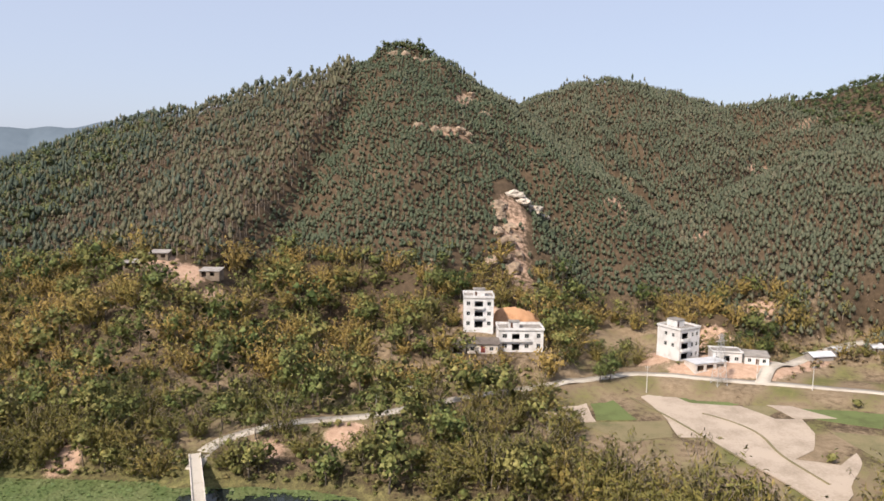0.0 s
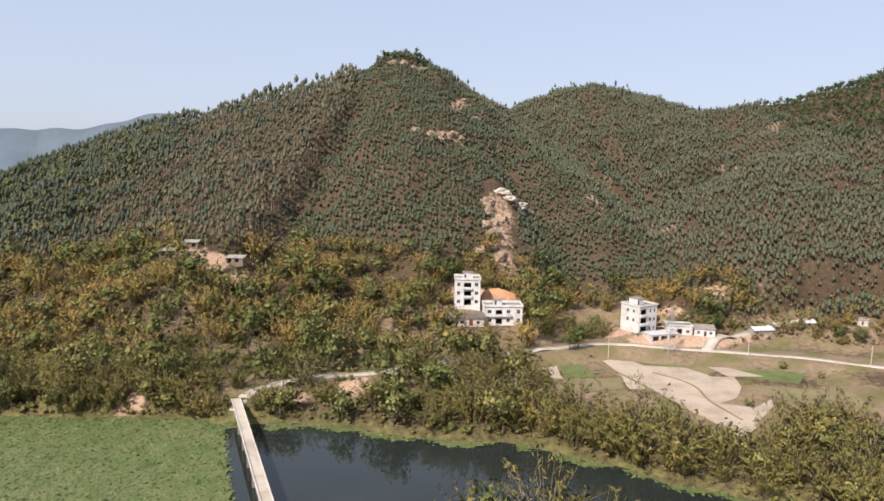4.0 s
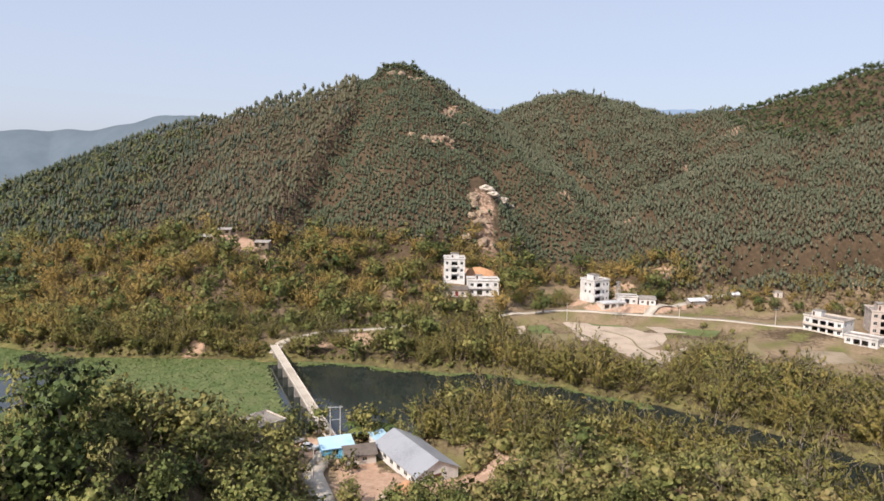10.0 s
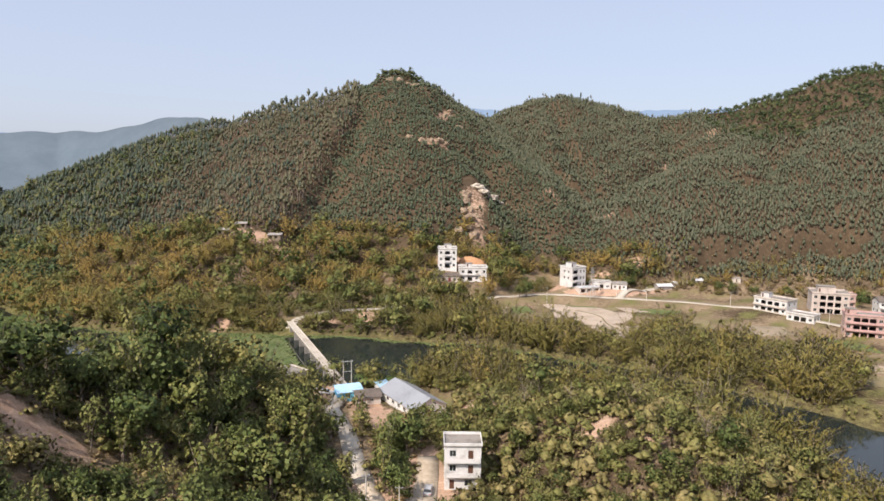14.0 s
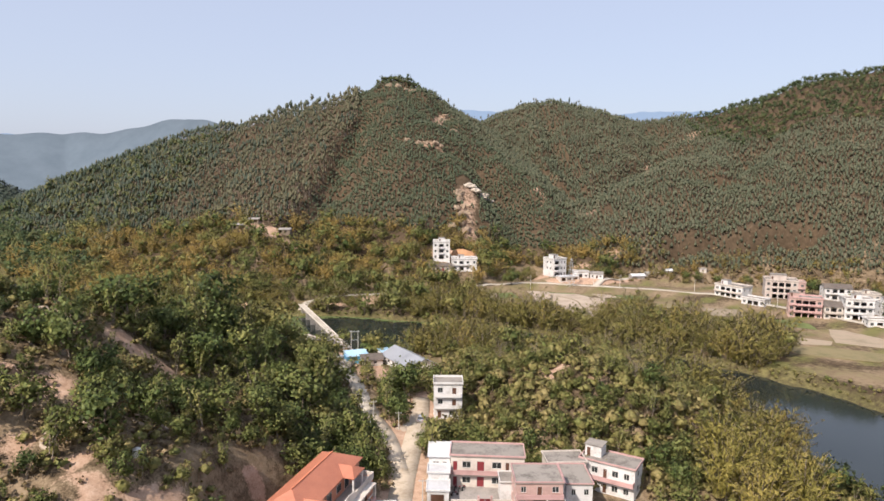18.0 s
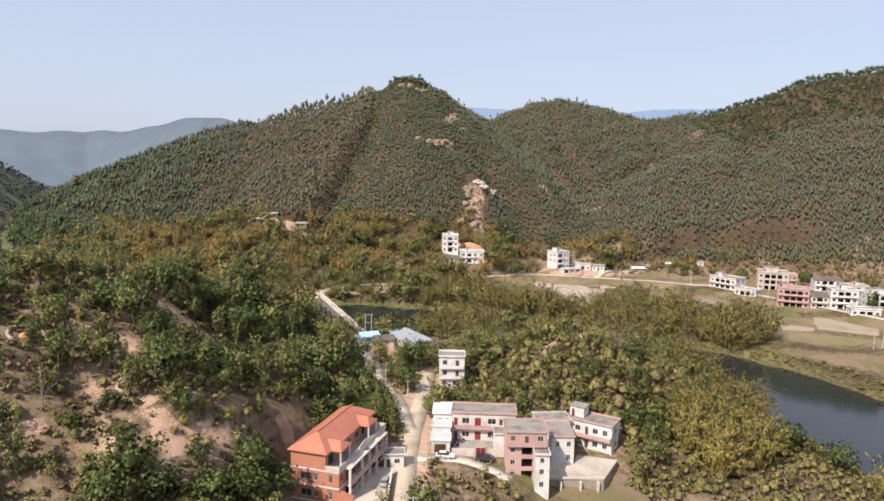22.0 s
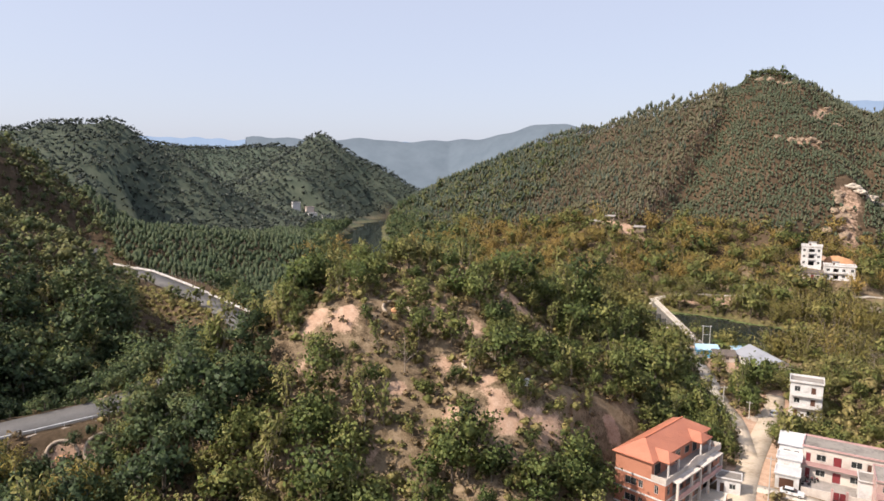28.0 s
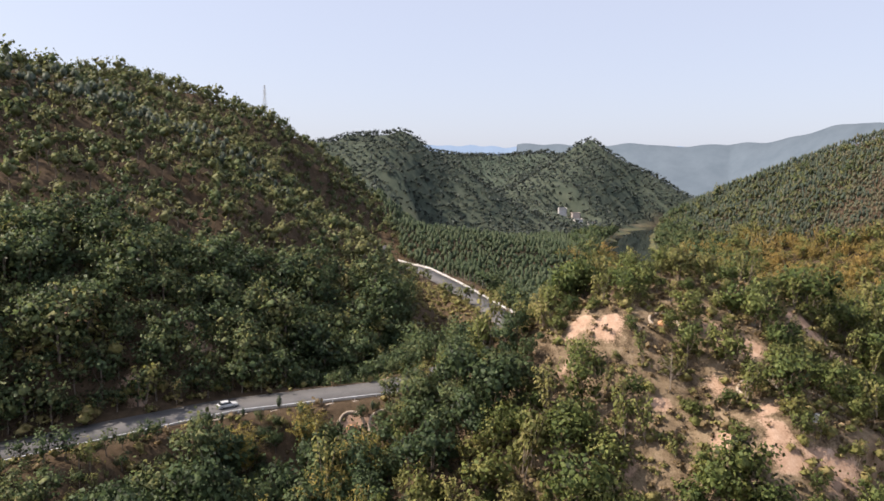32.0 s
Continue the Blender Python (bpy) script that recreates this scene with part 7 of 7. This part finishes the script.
# ---- bridge ----
BL = math.hypot(-60 + 21.5, 156 - 62)
bridge = thing("bridge", "long narrow pale concrete bridge with low kerbs over the river", "bridge", -21.5, 62, 4.6, math.degrees(math.atan2(94, -38.5)))
boxes("deck", [(0, BL, -1.4, 1.4, -0.45, 0.0)], M_CONC, bridge)
for s_ in (-1.4, 1.18):
    boxes("kerb", [(0.5, BL - 0.5, s_, s_ + 0.22, 0.004, 0.32)], M_CREAM, bridge)
for k in range(9):
    u = 6 + k * (BL - 12) / 8
    p = boxes("pier", [(u - 0.45, u + 0.45, -1.1, 1.1, -7.5, -0.9)], M_GREY, bridge)
    boxes("pier_cap", [(u - 0.6, u + 0.6, -1.38, 1.38, -0.896, -0.454)], M_GREY, p)
for k in range(18):
    u = 3 + k * (BL - 6) / 17
    for s_ in (-1.33, 1.27):
        boxes("post", [(u, u + 0.08, s_, s_ + 0.06, 0.324, 0.85)], M_STEEL, bridge)


# ---- fields ----
def field(name, pts, mat, label, z=3.52):
    bm = bmesh.new()
    n = len(pts)
    cx, cy = sum(p[0] for p in pts) / n, sum(p[1] for p in pts) / n
    ring = []
    for a, b in zip(pts, pts[1:] + pts[:1]):
        m = max(2, int(math.dist(a, b) / 4))
        for k in range(m):
            t = k / m
            w = 0.5 * math.sin(7.3 * (a[0] + k) + 3.1 * a[1])
            ring.append((a[0] + (b[0] - a[0]) * t + w * 0.6, a[1] + (b[1] - a[1]) * t - w * 0.6))
    n = len(ring)
    poly(bm, [(x, y, z - 0.4) for x, y in ring] + [(x, y, z) for x, y in ring], [tuple(range(n, 2 * n))] + [(k, (k + 1) % n, n + (k + 1) % n, n + k) for k in range(n)])
    o = part(name, bm, mat, None)
    return tagged(o, label, "field", kind="structure")


SANDY, GREEN, BROWN = "pale harvested field of dry sandy soil", "small green vegetable plot", "brown stubble field"
field("field", [(64.1, 207.9), (72.4, 213.2), (78.6, 199.9), (93.4, 197.7), (98.7, 187.6), (107.1, 187), (104.9, 176.2), (97.7, 165.6), (90.1, 159.7), (100.3, 156.4), (108.5, 164), (105.9, 158.3), (93.3, 141.6), (85.2, 132.9), (80.5, 149), (77, 157.4), (73.1, 173), (65.7, 172.7), (66.8, 189)], M_SAND, SANDY, 3.54)
field("field", [(100.4, 214.3), (106.6, 212.7), (106.9, 201), (117.5, 188.3), (105.3, 187.2), (103.1, 197.1), (98.7, 203.5)], M_SAND, SANDY, 3.56)
field("field", [(34.1, 212.8), (47.2, 214.6), (45.3, 195.9), (45.3, 183.2), (39.3, 183), (36.2, 170.9), (30.2, 173.6), (30.9, 190.1)], M_SAND, SANDY, 3.55)
for trail in ([(61, 204), (67, 190), (70, 181), (73, 171), (77, 158)], [(79, 191), (85, 186), (90, 175), (87, 164), (89, 155), (91, 146)]):
    ribbon("path", [(x, y, 3.6) for x, y in trail], 0.8, M_STUBBLE, "narrow trodden earth path across the field", follow=False, thick=0.06, category="path")
field("field", [(78, 213), (92, 210), (93.6, 199.8), (84.3, 194.8), (75.6, 204.3)], M_CROP, GREEN, 3.5)
field("field", [(93.7, 196.1), (101, 201), (103, 194), (96.7, 188)], M_STUBBLE, "dark sunken plot with green edges", 3.46)
field("field", [(47.5, 203), (54, 207), (57.4, 185.5), (45.6, 184.5)], M_CROP, GREEN, 3.49)
field("field", [(41, 182), (66, 185), (64, 172.8), (50, 169)], M_STUBBLE, BROWN, 3.5)
field("field", [(109.5, 205), (126, 199), (135, 193), (126.4, 180.4), (110.5, 187.8)], M_CROP, GREEN, 3.48)
field("field", [(152, 163), (170, 158), (167, 144), (150, 140)], M_FALLOW, SANDY, 3.54)
field("field", [(193, 115), (220, 106), (202, 79), (181, 91)], M_FALLOW, SANDY, 3.56)
field("field", [(160.8, 104), (181, 93), (176.3, 86.2), (155.3, 88.9)], M_FALLOW, SANDY, 3.5)
field("field", [(176, 140), (190, 126), (187, 114), (176, 121)], M_CROP, GREEN, 3.52)
field("field", [(153.6, 85), (174.4, 82.7), (195.3, 71), (181.2, 61.5), (156, 72)], M_STUBBLE, BROWN, 3.47)
field("field", [(138, 150), (149, 142), (158, 112), (146, 106), (132, 122)], M_STUBBLE, BROWN, 3.45)
field("field", [(110, 178), (140, 172), (136, 152), (112, 156)], M_STUBBLE, BROWN, 3.44)
tagged(boxes("plot", [(46, 66, -88, -72, 1.3, 2.2)], M_FALLOW, None), "dry fenced plot below the yard wall", "field", kind="structure")


# ---- cars ----
CARPAINT = {}


def car(x, y, yaw, col, label, z=None):
    if col not in CARPAINT:
        CARPAINT[col] = plain("car_paint", col, tuple(c * 0.85 for c in col), 0.25, 0.1, spec=0.6, relief=0)
    root = thing("car", label, "car", x, y, (gz(x, y) + 0.13) if z is None else z, yaw, "parked cars")
    prof = [(-2.2, 0.35), (2.15, 0.35), (2.25, 0.62), (2.1, 0.86), (1.0, 0.98), (-1.9, 1.0), (-2.2, 0.85)]
    bm = bmesh.new()
    for p, w in ((prof, 0.86),):
        n = len(p)
        poly(bm, [(a, -w, b) for a, b in p] + [(a, w, b) for a, b in p], [tuple(range(n)), tuple(range(n, 2 * n))] + [(k, (k + 1) % n, n + (k + 1) % n, n + k) for k in range(n)])
    bmesh.ops.bevel(bm, geom=bm.edges[:], offset=0.06, segments=1, affect="EDGES")
    part("body", bm, CARPAINT[col], root)
    bm = bmesh.new()
    a, b = [(-1.75, 1.0), (0.95, 0.98)], [(-1.35, 1.44), (0.25, 1.44)]
    poly(bm, [(a[0][0], -0.8, 1.0), (a[1][0], -0.8, 0.98), (b[1][0], -0.66, 1.43), (b[0][0], -0.66, 1.43), (a[0][0], 0.8, 1.0), (a[1][0], 0.8, 0.98), (b[1][0], 0.66, 1.43), (b[0][0], 0.66, 1.43)],
         [(0, 1, 2, 3), (4, 5, 6, 7), (1, 2, 6, 5), (0, 3, 7, 4), (3, 2, 6, 7)])
    part("cabin_glazing", bm, M_GLASS, root, "dark glass all round the cabin")
    boxes("roof", [(-1.36, 0.26, -0.67, 0.67, 1.434, 1.49)], CARPAINT[col], root)
    for wx in (-1.4, 1.4):
        for wy in (-0.87, 0.69):
            bm = bmesh.new()
            bmesh.ops.create_cone(bm, segments=14, radius1=0.32, radius2=0.32, depth=0.2, cap_ends=True, matrix=Matrix.Translation((wx, wy + 0.09, 0.32)) @ pose(0, 0, 0, 90))
            w = part("wheel", bm, M_RUBBER, root)
            bm = bmesh.new()
            bmesh.ops.create_cone(bm, segments=10, radius1=0.19, radius2=0.19, depth=0.215, cap_ends=True, matrix=Matrix.Translation((wx, wy + 0.09, 0.32)) @ pose(0, 0, 0, 90))
            part("rim", bm, M_STEEL, w)
    for wy in (-0.74, 0.44):
        boxes("headlight", [(2.16, 2.27, wy, wy + 0.3, 0.64, 0.78)], M_ROOFWHITE, root)
        boxes("tail_light", [(-2.24, -2.16, wy, wy + 0.3, 0.66, 0.82)], M_LAMPRED, root)
    return root


car(10.4, -60.6, -4, (0.75, 0.75, 0.74), "white hatchback parked on the side lane")
car(19.6, -60.2, 176, (0.035, 0.035, 0.045), "black saloon parked by the courtyard gate")
car(-2.2, -74.0, 78, (0.30, 0.31, 0.32), "grey saloon parked in the villa's yard", 8.13)
car(5.2, -12.0, 84, (0.42, 0.42, 0.42), "silver saloon on the earth track")
car(-31.4, 61.0, 40, (0.72, 0.72, 0.71), "white car parked near the bridge")
car(-27.2, 57.4, -8, (0.70, 0.70, 0.70), "white saloon parked by the bridge lane")
car(-134.8, -154.8, 87, (0.66, 0.67, 0.67), "silver-white saloon on the main road")


# ---- poles, pylon, lamps ----
def pole(x, y, h, yaw=0, arm=True):
    root = thing("power_pole", "slim pale concrete power pole with a crossarm", "pole", x, y, gz(x, y), yaw, "power poles")
    solid("shaft", [tube([(0, 0, -0.6), (0, 0, h)], 0.15, 0.09, 8)], M_POLE, root)
    if arm:
        boxes("crossarm", [(-0.8, 0.8, -0.05, 0.05, h - 0.5, h - 0.4)], M_STEEL, root)
        for u in (-0.7, 0.0, 0.7):
            solid("insulator", [tube([(u, 0, h - 0.4), (u, 0, h - 0.2)], 0.05, 0.04, 6)], M_WHITE, root)
    return root


for x, y, h, yaw in ((-6.7, -22.7, 9, 20), (6.3, -66.4, 9.6, 0), (9.0, -9.5, 9, 0), (-22, 36, 9, 40), (-0.5, -19.6, 5, 0), (67.4, 208.1, 9, 0), (121.4, 208.4, 8, 0), (107.6, 217.6, 8, 0), (-17, 174, 8, 0), (-8, 182, 8, 0), (150, 80, 8, 0), (186, 58, 8, 0), (191, 60, 8, 0), (226, 92, 8, 0), (4.6, -96, 9, 0), (163, 199, 8, 0), (190, 156, 8, 0)):
    pole(x, y, h, yaw)
t = thing("h_frame_pole", "white two-legged power frame beside the bridge end", "pole", -21.6, 64.5, gz(-21.6, 64.5), 12)
for u in (-1.3, 1.3):
    solid("leg", [tube([(u, 0, -0.6), (u, 0, 9.2)], 0.16, 0.11, 8)], M_POLE, t)
boxes("crossbeam", [(-1.9, 1.9, -0.08, 0.08, 8.7, 8.9)], M_STEEL, t)
boxes("crossbeam", [(-1.4, 1.4, -0.08, 0.08, 5.4, 5.55)], M_STEEL, t)
for u in (-1.7, 0, 1.7):
    solid("insulator", [tube([(u, 0, 8.9), (u, 0, 9.2)], 0.06, 0.05, 6)], M_WHITE, t)


def pylon(x, y, h, b, name="lattice_pylon", label="steel lattice power pylon standing in the field"):
    root = thing(name, label, "pylon", x, y, gz(x, y), 14)
    corner = [(-1, -1), (1, -1), (1, 1), (-1, 1)]
    at = lambda c, t: (c[0] * b * (1 - 0.82 * t), c[1] * b * (1 - 0.82 * t), h * t)
    for c in corner:
        solid("leg", [tube([at(c, -0.03), at(c, 1)], 0.09, 0.06, 4)], M_STEEL, root)
    levels = [0, 0.18, 0.34, 0.48, 0.6, 0.7, 0.79, 0.87, 0.94, 1.0]
    for c, d in zip(corner, corner[1:] + corner[:1]):
        pieces = []
        for t0, t1 in zip(levels[:-1], levels[1:]):
            pieces += [tube([at(c, t0), at(d, t1)], 0.04, 0.04, 3), tube([at(d, t0), at(c, t1)], 0.04, 0.04, 3), tube([at(c, t1), at(d, t1)], 0.04, 0.04, 3)]
        solid("bracing", pieces, M_STEEL, root)
    for z, w in ((0.74, 2.6), (0.86, 2.2), (0.97, 1.6)):
        solid("crossarm", [tube([(-w, 0, h * z), (w, 0, h * z)], 0.07, 0.07, 4), tube([(-w, 0, h * z), (0, 0, h * z + 0.7)], 0.04, 0.04, 3), tube([(w, 0, h * z), (0, 0, h * z + 0.7)], 0.04, 0.04, 3)], M_STEEL, root)


pylon(92.5, 212.2, 17.0, 1.9)
pylon(-449, -5, 24.0, 1.6, "ridge_mast", "distant steel mast on the wooded ridge")

t = thing("guard_wall", "white-painted low wall along the outer bend of the road", "barrier", 0, 0, 0)
WALLLINE = [(-156, -37.5, 20), (-168, -30.5, 20), (-190, -21.3, 20), (-234, -2.4, 20), (-282, 15.8, 20), (-330, 28, 19)]
for (ax, ay, az), (bx, by, bz) in zip(WALLLINE[:-1], WALLLINE[1:]):
    L = math.hypot(bx - ax, by - ay)
    n = max(1, int(L / 6))
    for k in range(n):
        u0, u1 = k / n, (k + 0.96) / n
        q = boxes("block", [(0, (u1 - u0) * L, -0.2, 0.2, -0.4, 0.85)], M_WHITE, t)
        q.matrix_local = pose(ax + (bx - ax) * u0, ay + (by - ay) * u0, gz(ax + (bx - ax) * u0, ay + (by - ay) * u0) + 0.05, 0, 0, math.degrees(math.atan2(by - ay, bx - ax)))
t = thing("guard_rail", "steel guard rail on posts along the main road", "barrier", 0, 0, 0)
for k in range(34):
    y = -264 + k * 5.0
    x = float(np.interp(y, [-300, -155, -118, -96], [-138, -136, -124, -126])) + 5.5
    boxes("post", [(x - 0.07, x + 0.07, y - 0.07, y + 0.07, gz(x, y) - 0.4, gz(x, y) + 0.8)], M_ROOFWHITE, t)
solid("rail", [tube([(float(np.interp(y, [-300, -155, -118, -96], [-138, -136, -124, -126])) + 5.4, y, gz(float(np.interp(y, [-300, -155, -118, -96], [-138, -136, -124, -126])) + 5.4, y) + 0.68) for y in np.arange(-264, -98, 5.0)], 0.17, 0.17, 4)], M_ROOFWHITE, t)
t = thing("embankment_wall", "dark stone wall under the main road", "wall", 0, 0, 0)
for k in range(30):
    y = -160 + k * 2.0
    x = float(np.interp(y, [-300, -155, -118, -96], [-138, -136, -124, -126])) + 6.6
    boxes("stone_block", [(x - 0.35, x + 0.35, y, y + 1.96, 14.5, 20.0 - 0.1 * (k % 3))], M_STONE, t)
for x, y in ((-163, -32), (-262, 12), (-210, -9)):
    t = thing("street_lamp", "slim grey street lamp by the road's bend", "lamp", x, y, gz(x, y), 200, "street lamps")
    solid("post", [tube([(0, 0, -0.5), (0, 0, 6.2)], 0.09, 0.06, 6)], M_STEEL, t)
    solid("arm", [tube([(0, 0, 6.2), (0.9, 0, 6.5)], 0.05, 0.04, 5)], M_STEEL, t)
    boxes("lantern", [(0.8, 1.4, -0.12, 0.12, 6.42, 6.54)], M_CREAM, t)


# ---- rocks, tombs, soil heaps ----
def boulder(x, y, r, seed, mat=None, flat=0.7, name="boulder", label="weathered pale boulder bedded in the slope", sink=0.35, group="boulders"):
    bm = bmesh.new()
    bmesh.ops.create_icosphere(bm, subdivisions=3, radius=1.0)
    for v in bm.verts:
        q = v.co * 1.1 + Vector((seed * 7.3, seed * 1.7, 0))
        v.co *= 1 + 0.55 * noise.noise(q) + 0.25 * noise.noise(q * 2.7) + 0.1 * noise.noise(q * 6)
        v.co = Vector((round(v.co.x * 3.2) / 3.2 * 0.5 + v.co.x * 0.5, v.co.y, round(v.co.z * 3) / 3 * 0.5 + v.co.z * 0.5))
    bmesh.ops.scale(bm, vec=(r, r * 0.9, r * flat), verts=bm.verts)
    o = part(name, bm, mat or M_ROCK, None)
    o.matrix_world = pose(x, y, gz(x, y) - r * flat * sink + r * flat * 0.4, 0, 0, seed * 37 % 360)
    return tagged(o, label, "rock", group)


RX = np.random.RandomState(8)
n_u, n_v = 22, 9
EV, EF = [], []
for iu in range(n_u):
    for iv in range(n_v):
        u_, v_ = iu / (n_u - 1), iv / (n_v - 1)
        x_, y_ = 20 + 19 * u_, 240.5 + 5.0 * v_ + 2.5 * (2 * u_ - 1) ** 2
        rim = math.sin(math.pi * u_) ** 0.25
        EV.append((x_, y_ + 0.8 * noise.noise(Vector((x_ * 0.5, v_ * 4, 1))), gz(x_, 240.5) - 1.2 + (8.6 * v_ ** 0.8 * rim) + 0.5 * noise.noise(Vector((x_ * 0.7, v_ * 5, 4)))))
EF = [(a * n_v + b, (a + 1) * n_v + b, (a + 1) * n_v + b + 1, a * n_v + b + 1) for a in range(n_u - 1) for b in range(n_v - 1)]
tagged(new("earth_bank", mesh_from("earth_bank", np.array(EV), np.array(EF), M_SOIL, True)), "orange earth bank cut behind the white houses", "bank", kind="structure")
for k, (x, y, r) in enumerate(((27, 325, 5.2), (28, 320, 4.6), (33, 315, 3.4), (25, 300, 3.4), (28.6, 297, 4.2), (34, 303, 3.0), (27, 292, 4.2), (22, 288.4, 3.6), (31, 290, 4.4), (35, 296, 2.8), (25, 283, 2.8), (33, 281, 2.6), (30, 308, 3.6), (56, 299, 2.2), (-4, 267, 2.6), (-3, 272, 2.0))):
    boulder(x, y, r, k + 1, None, 0.7, sink=0.8)
for k, (x, y, r) in enumerate(((36, 338, 5.5), (41, 341, 6.0), (47, 348, 6.5), (52, 357, 6.0))):
    boulder(x, y, r, 30 + k, M_ROCKWHITE, 0.42, "white_rock_face", "pale weathered rock face high on the slope", 0.75, "white rocks")
for k, (x, y, r) in enumerate(((-4, 378, 3.4), (2, 381, 3.0), (9, 384, 3.6), (14, 386, 3.0), (12, 446, 3.2), (16, 468, 4), (20, 476, 3.6), (-2, 388, 2.6), (-36, 502, 4), (-28, 500, 4), (-20, 499, 4), (-12, 498, 4), (26, 440, 4), (-14, 385, 3))):
    boulder(x, y, r, 50 + k, M_ROCK, 0.7, "rock_outcrop", "brown rock outcrop below the summit", group="rock outcrops")
for k, (x, y, r, m) in enumerate(((-2, 38, 3.2, M_SOIL), (3, 33, 2.6, M_SOIL), (-6, 34, 2.2, M_SAND), (11, -36, 2.0, M_SOIL), (0.5, -19, 1.6, M_SAND), (1.6, -16, 1.3, M_ROCKWHITE), (13, 16, 2.2, M_SOIL))):
    boulder(x, y, r, 70 + k, m, 0.4, "soil_heap", "heap of loose pale soil by the track", 0.6, "soil heaps")


def tomb(x, y, r, yaw):
    """A horseshoe grave cut into the slope: forecourt, low ring wall and mound."""
    z = gz(x, y)
    root = thing("hillside_tomb", "horseshoe-shaped earth tomb with a low rendered ring wall", "tomb", x, y, z, yaw, "tombs")
    ring = [(math.cos(a) * r, math.sin(a) * r * 0.8) for a in np.linspace(math.radians(-35), math.radians(215), 18)]
    c, s_ = math.cos(math.radians(yaw)), math.sin(math.radians(yaw))
    solid("ring_wall", [tube([(px, py, gz(x + px * c - py * s_, y + px * s_ + py * c) - z + 0.25) for px, py in ring], 0.38, 0.38, 5)], M_SAND, root, "low pale rendered ring wall")
    bm = bmesh.new()
    bmesh.ops.create_icosphere(bm, subdivisions=2, radius=1.0)
    bmesh.ops.scale(bm, vec=(r * 0.5, r * 0.42, 0.8), verts=bm.verts)
    part("mound", bm, M_SOIL, root)
    boxes("headstone", [(-0.6, 0.6, -r * 0.45, -r * 0.45 + 0.25, -1.0, 0.9)], M_STONE, root)


for x, y, r, yaw in ((-61, -65, 4.2, 60), (-48.5, -85.5, 3.4, 50), (-69, -85, 3.2, 60), (-70.5, -56, 3.0, 40), (-40, -75, 2.8, 60), (-116.8, -133, 2.8, 60), (-113.3, -127.2, 2.8, 60)):
    tomb(x, y, r, yaw)
t = thing("water_tank", "small white water tank on the bare slope", "tank", -37.6, -86.0, gz(-37.6, -86))
bm = bmesh.new()
bmesh.ops.create_cone(bm, segments=16, radius1=0.7, radius2=0.66, depth=1.2, cap_ends=True, matrix=Matrix.Translation((0, 0, 0.5)))
part("body", bm, M_WHITE, t)
bm = bmesh.new()
bmesh.ops.create_cone(bm, segments=16, radius1=0.66, radius2=0.2, depth=0.25, cap_ends=True, matrix=Matrix.Translation((0, 0, 1.225)))
part("lid", bm, M_WHITE, t)


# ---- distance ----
# distant hills glow: their bluish aerial haze is painted as emission
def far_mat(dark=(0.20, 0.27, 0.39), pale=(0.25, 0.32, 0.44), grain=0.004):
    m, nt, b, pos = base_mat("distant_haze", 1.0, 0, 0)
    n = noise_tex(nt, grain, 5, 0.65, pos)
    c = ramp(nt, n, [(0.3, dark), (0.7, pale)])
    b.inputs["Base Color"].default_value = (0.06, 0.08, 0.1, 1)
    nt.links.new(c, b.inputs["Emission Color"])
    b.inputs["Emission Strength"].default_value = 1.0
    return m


def range_of_hills(line, top, seed, label, mat=None):
    pts = np.array(line, float)
    u = np.linspace(0, 1, 120)
    k = u * (len(pts) - 1)
    i = np.minimum(k.astype(int), len(pts) - 2)
    P = pts[i] + (pts[i + 1] - pts[i]) * (k - i)[:, None]
    h = (top if top else P[:, 2]) + (26 if top else 6) * wave(P, 700, seed) + 9 * wave(P, 180, seed + 1)
    P = P[:, :2]
    d = P / np.linalg.norm(P, axis=1)[:, None]
    V = np.concatenate([np.c_[P - d * 260, np.full(120, -20)], np.c_[P - d * 90, h * 0.6], np.c_[P, h], np.c_[P + d * 200, np.full(120, -20)]])
    F = np.concatenate([np.c_[np.arange(119), np.arange(1, 120), np.arange(121, 240), np.arange(120, 239)] + r * 120 for r in range(3)])
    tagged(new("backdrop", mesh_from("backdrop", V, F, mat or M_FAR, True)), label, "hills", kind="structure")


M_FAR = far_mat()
range_of_hills([(-400, 3150), (300, 3200), (850, 3120), (1100, 3060), (1500, 2900)], 368, 201, "distant mountain range behind the hills, its pale blue haze painted in")
range_of_hills([(-2700, 1200), (-2400, 1700), (-2000, 2250), (-1500, 2560), (-900, 2800)], 188, 205, "distant hills beyond the valley, painted pale blue for haze")
range_of_hills([(-1300, 1100, 150), (-924, 1214, 136), (-799, 1290, 138), (-655, 1250, 146), (-490, 1207, 172), (-371, 1140, 158), (-200, 1180, 130)], 0, 209, "wooded hills beyond the river with haze painted in", far_mat((0.092, 0.106, 0.118), (0.135, 0.15, 0.162), 0.02))
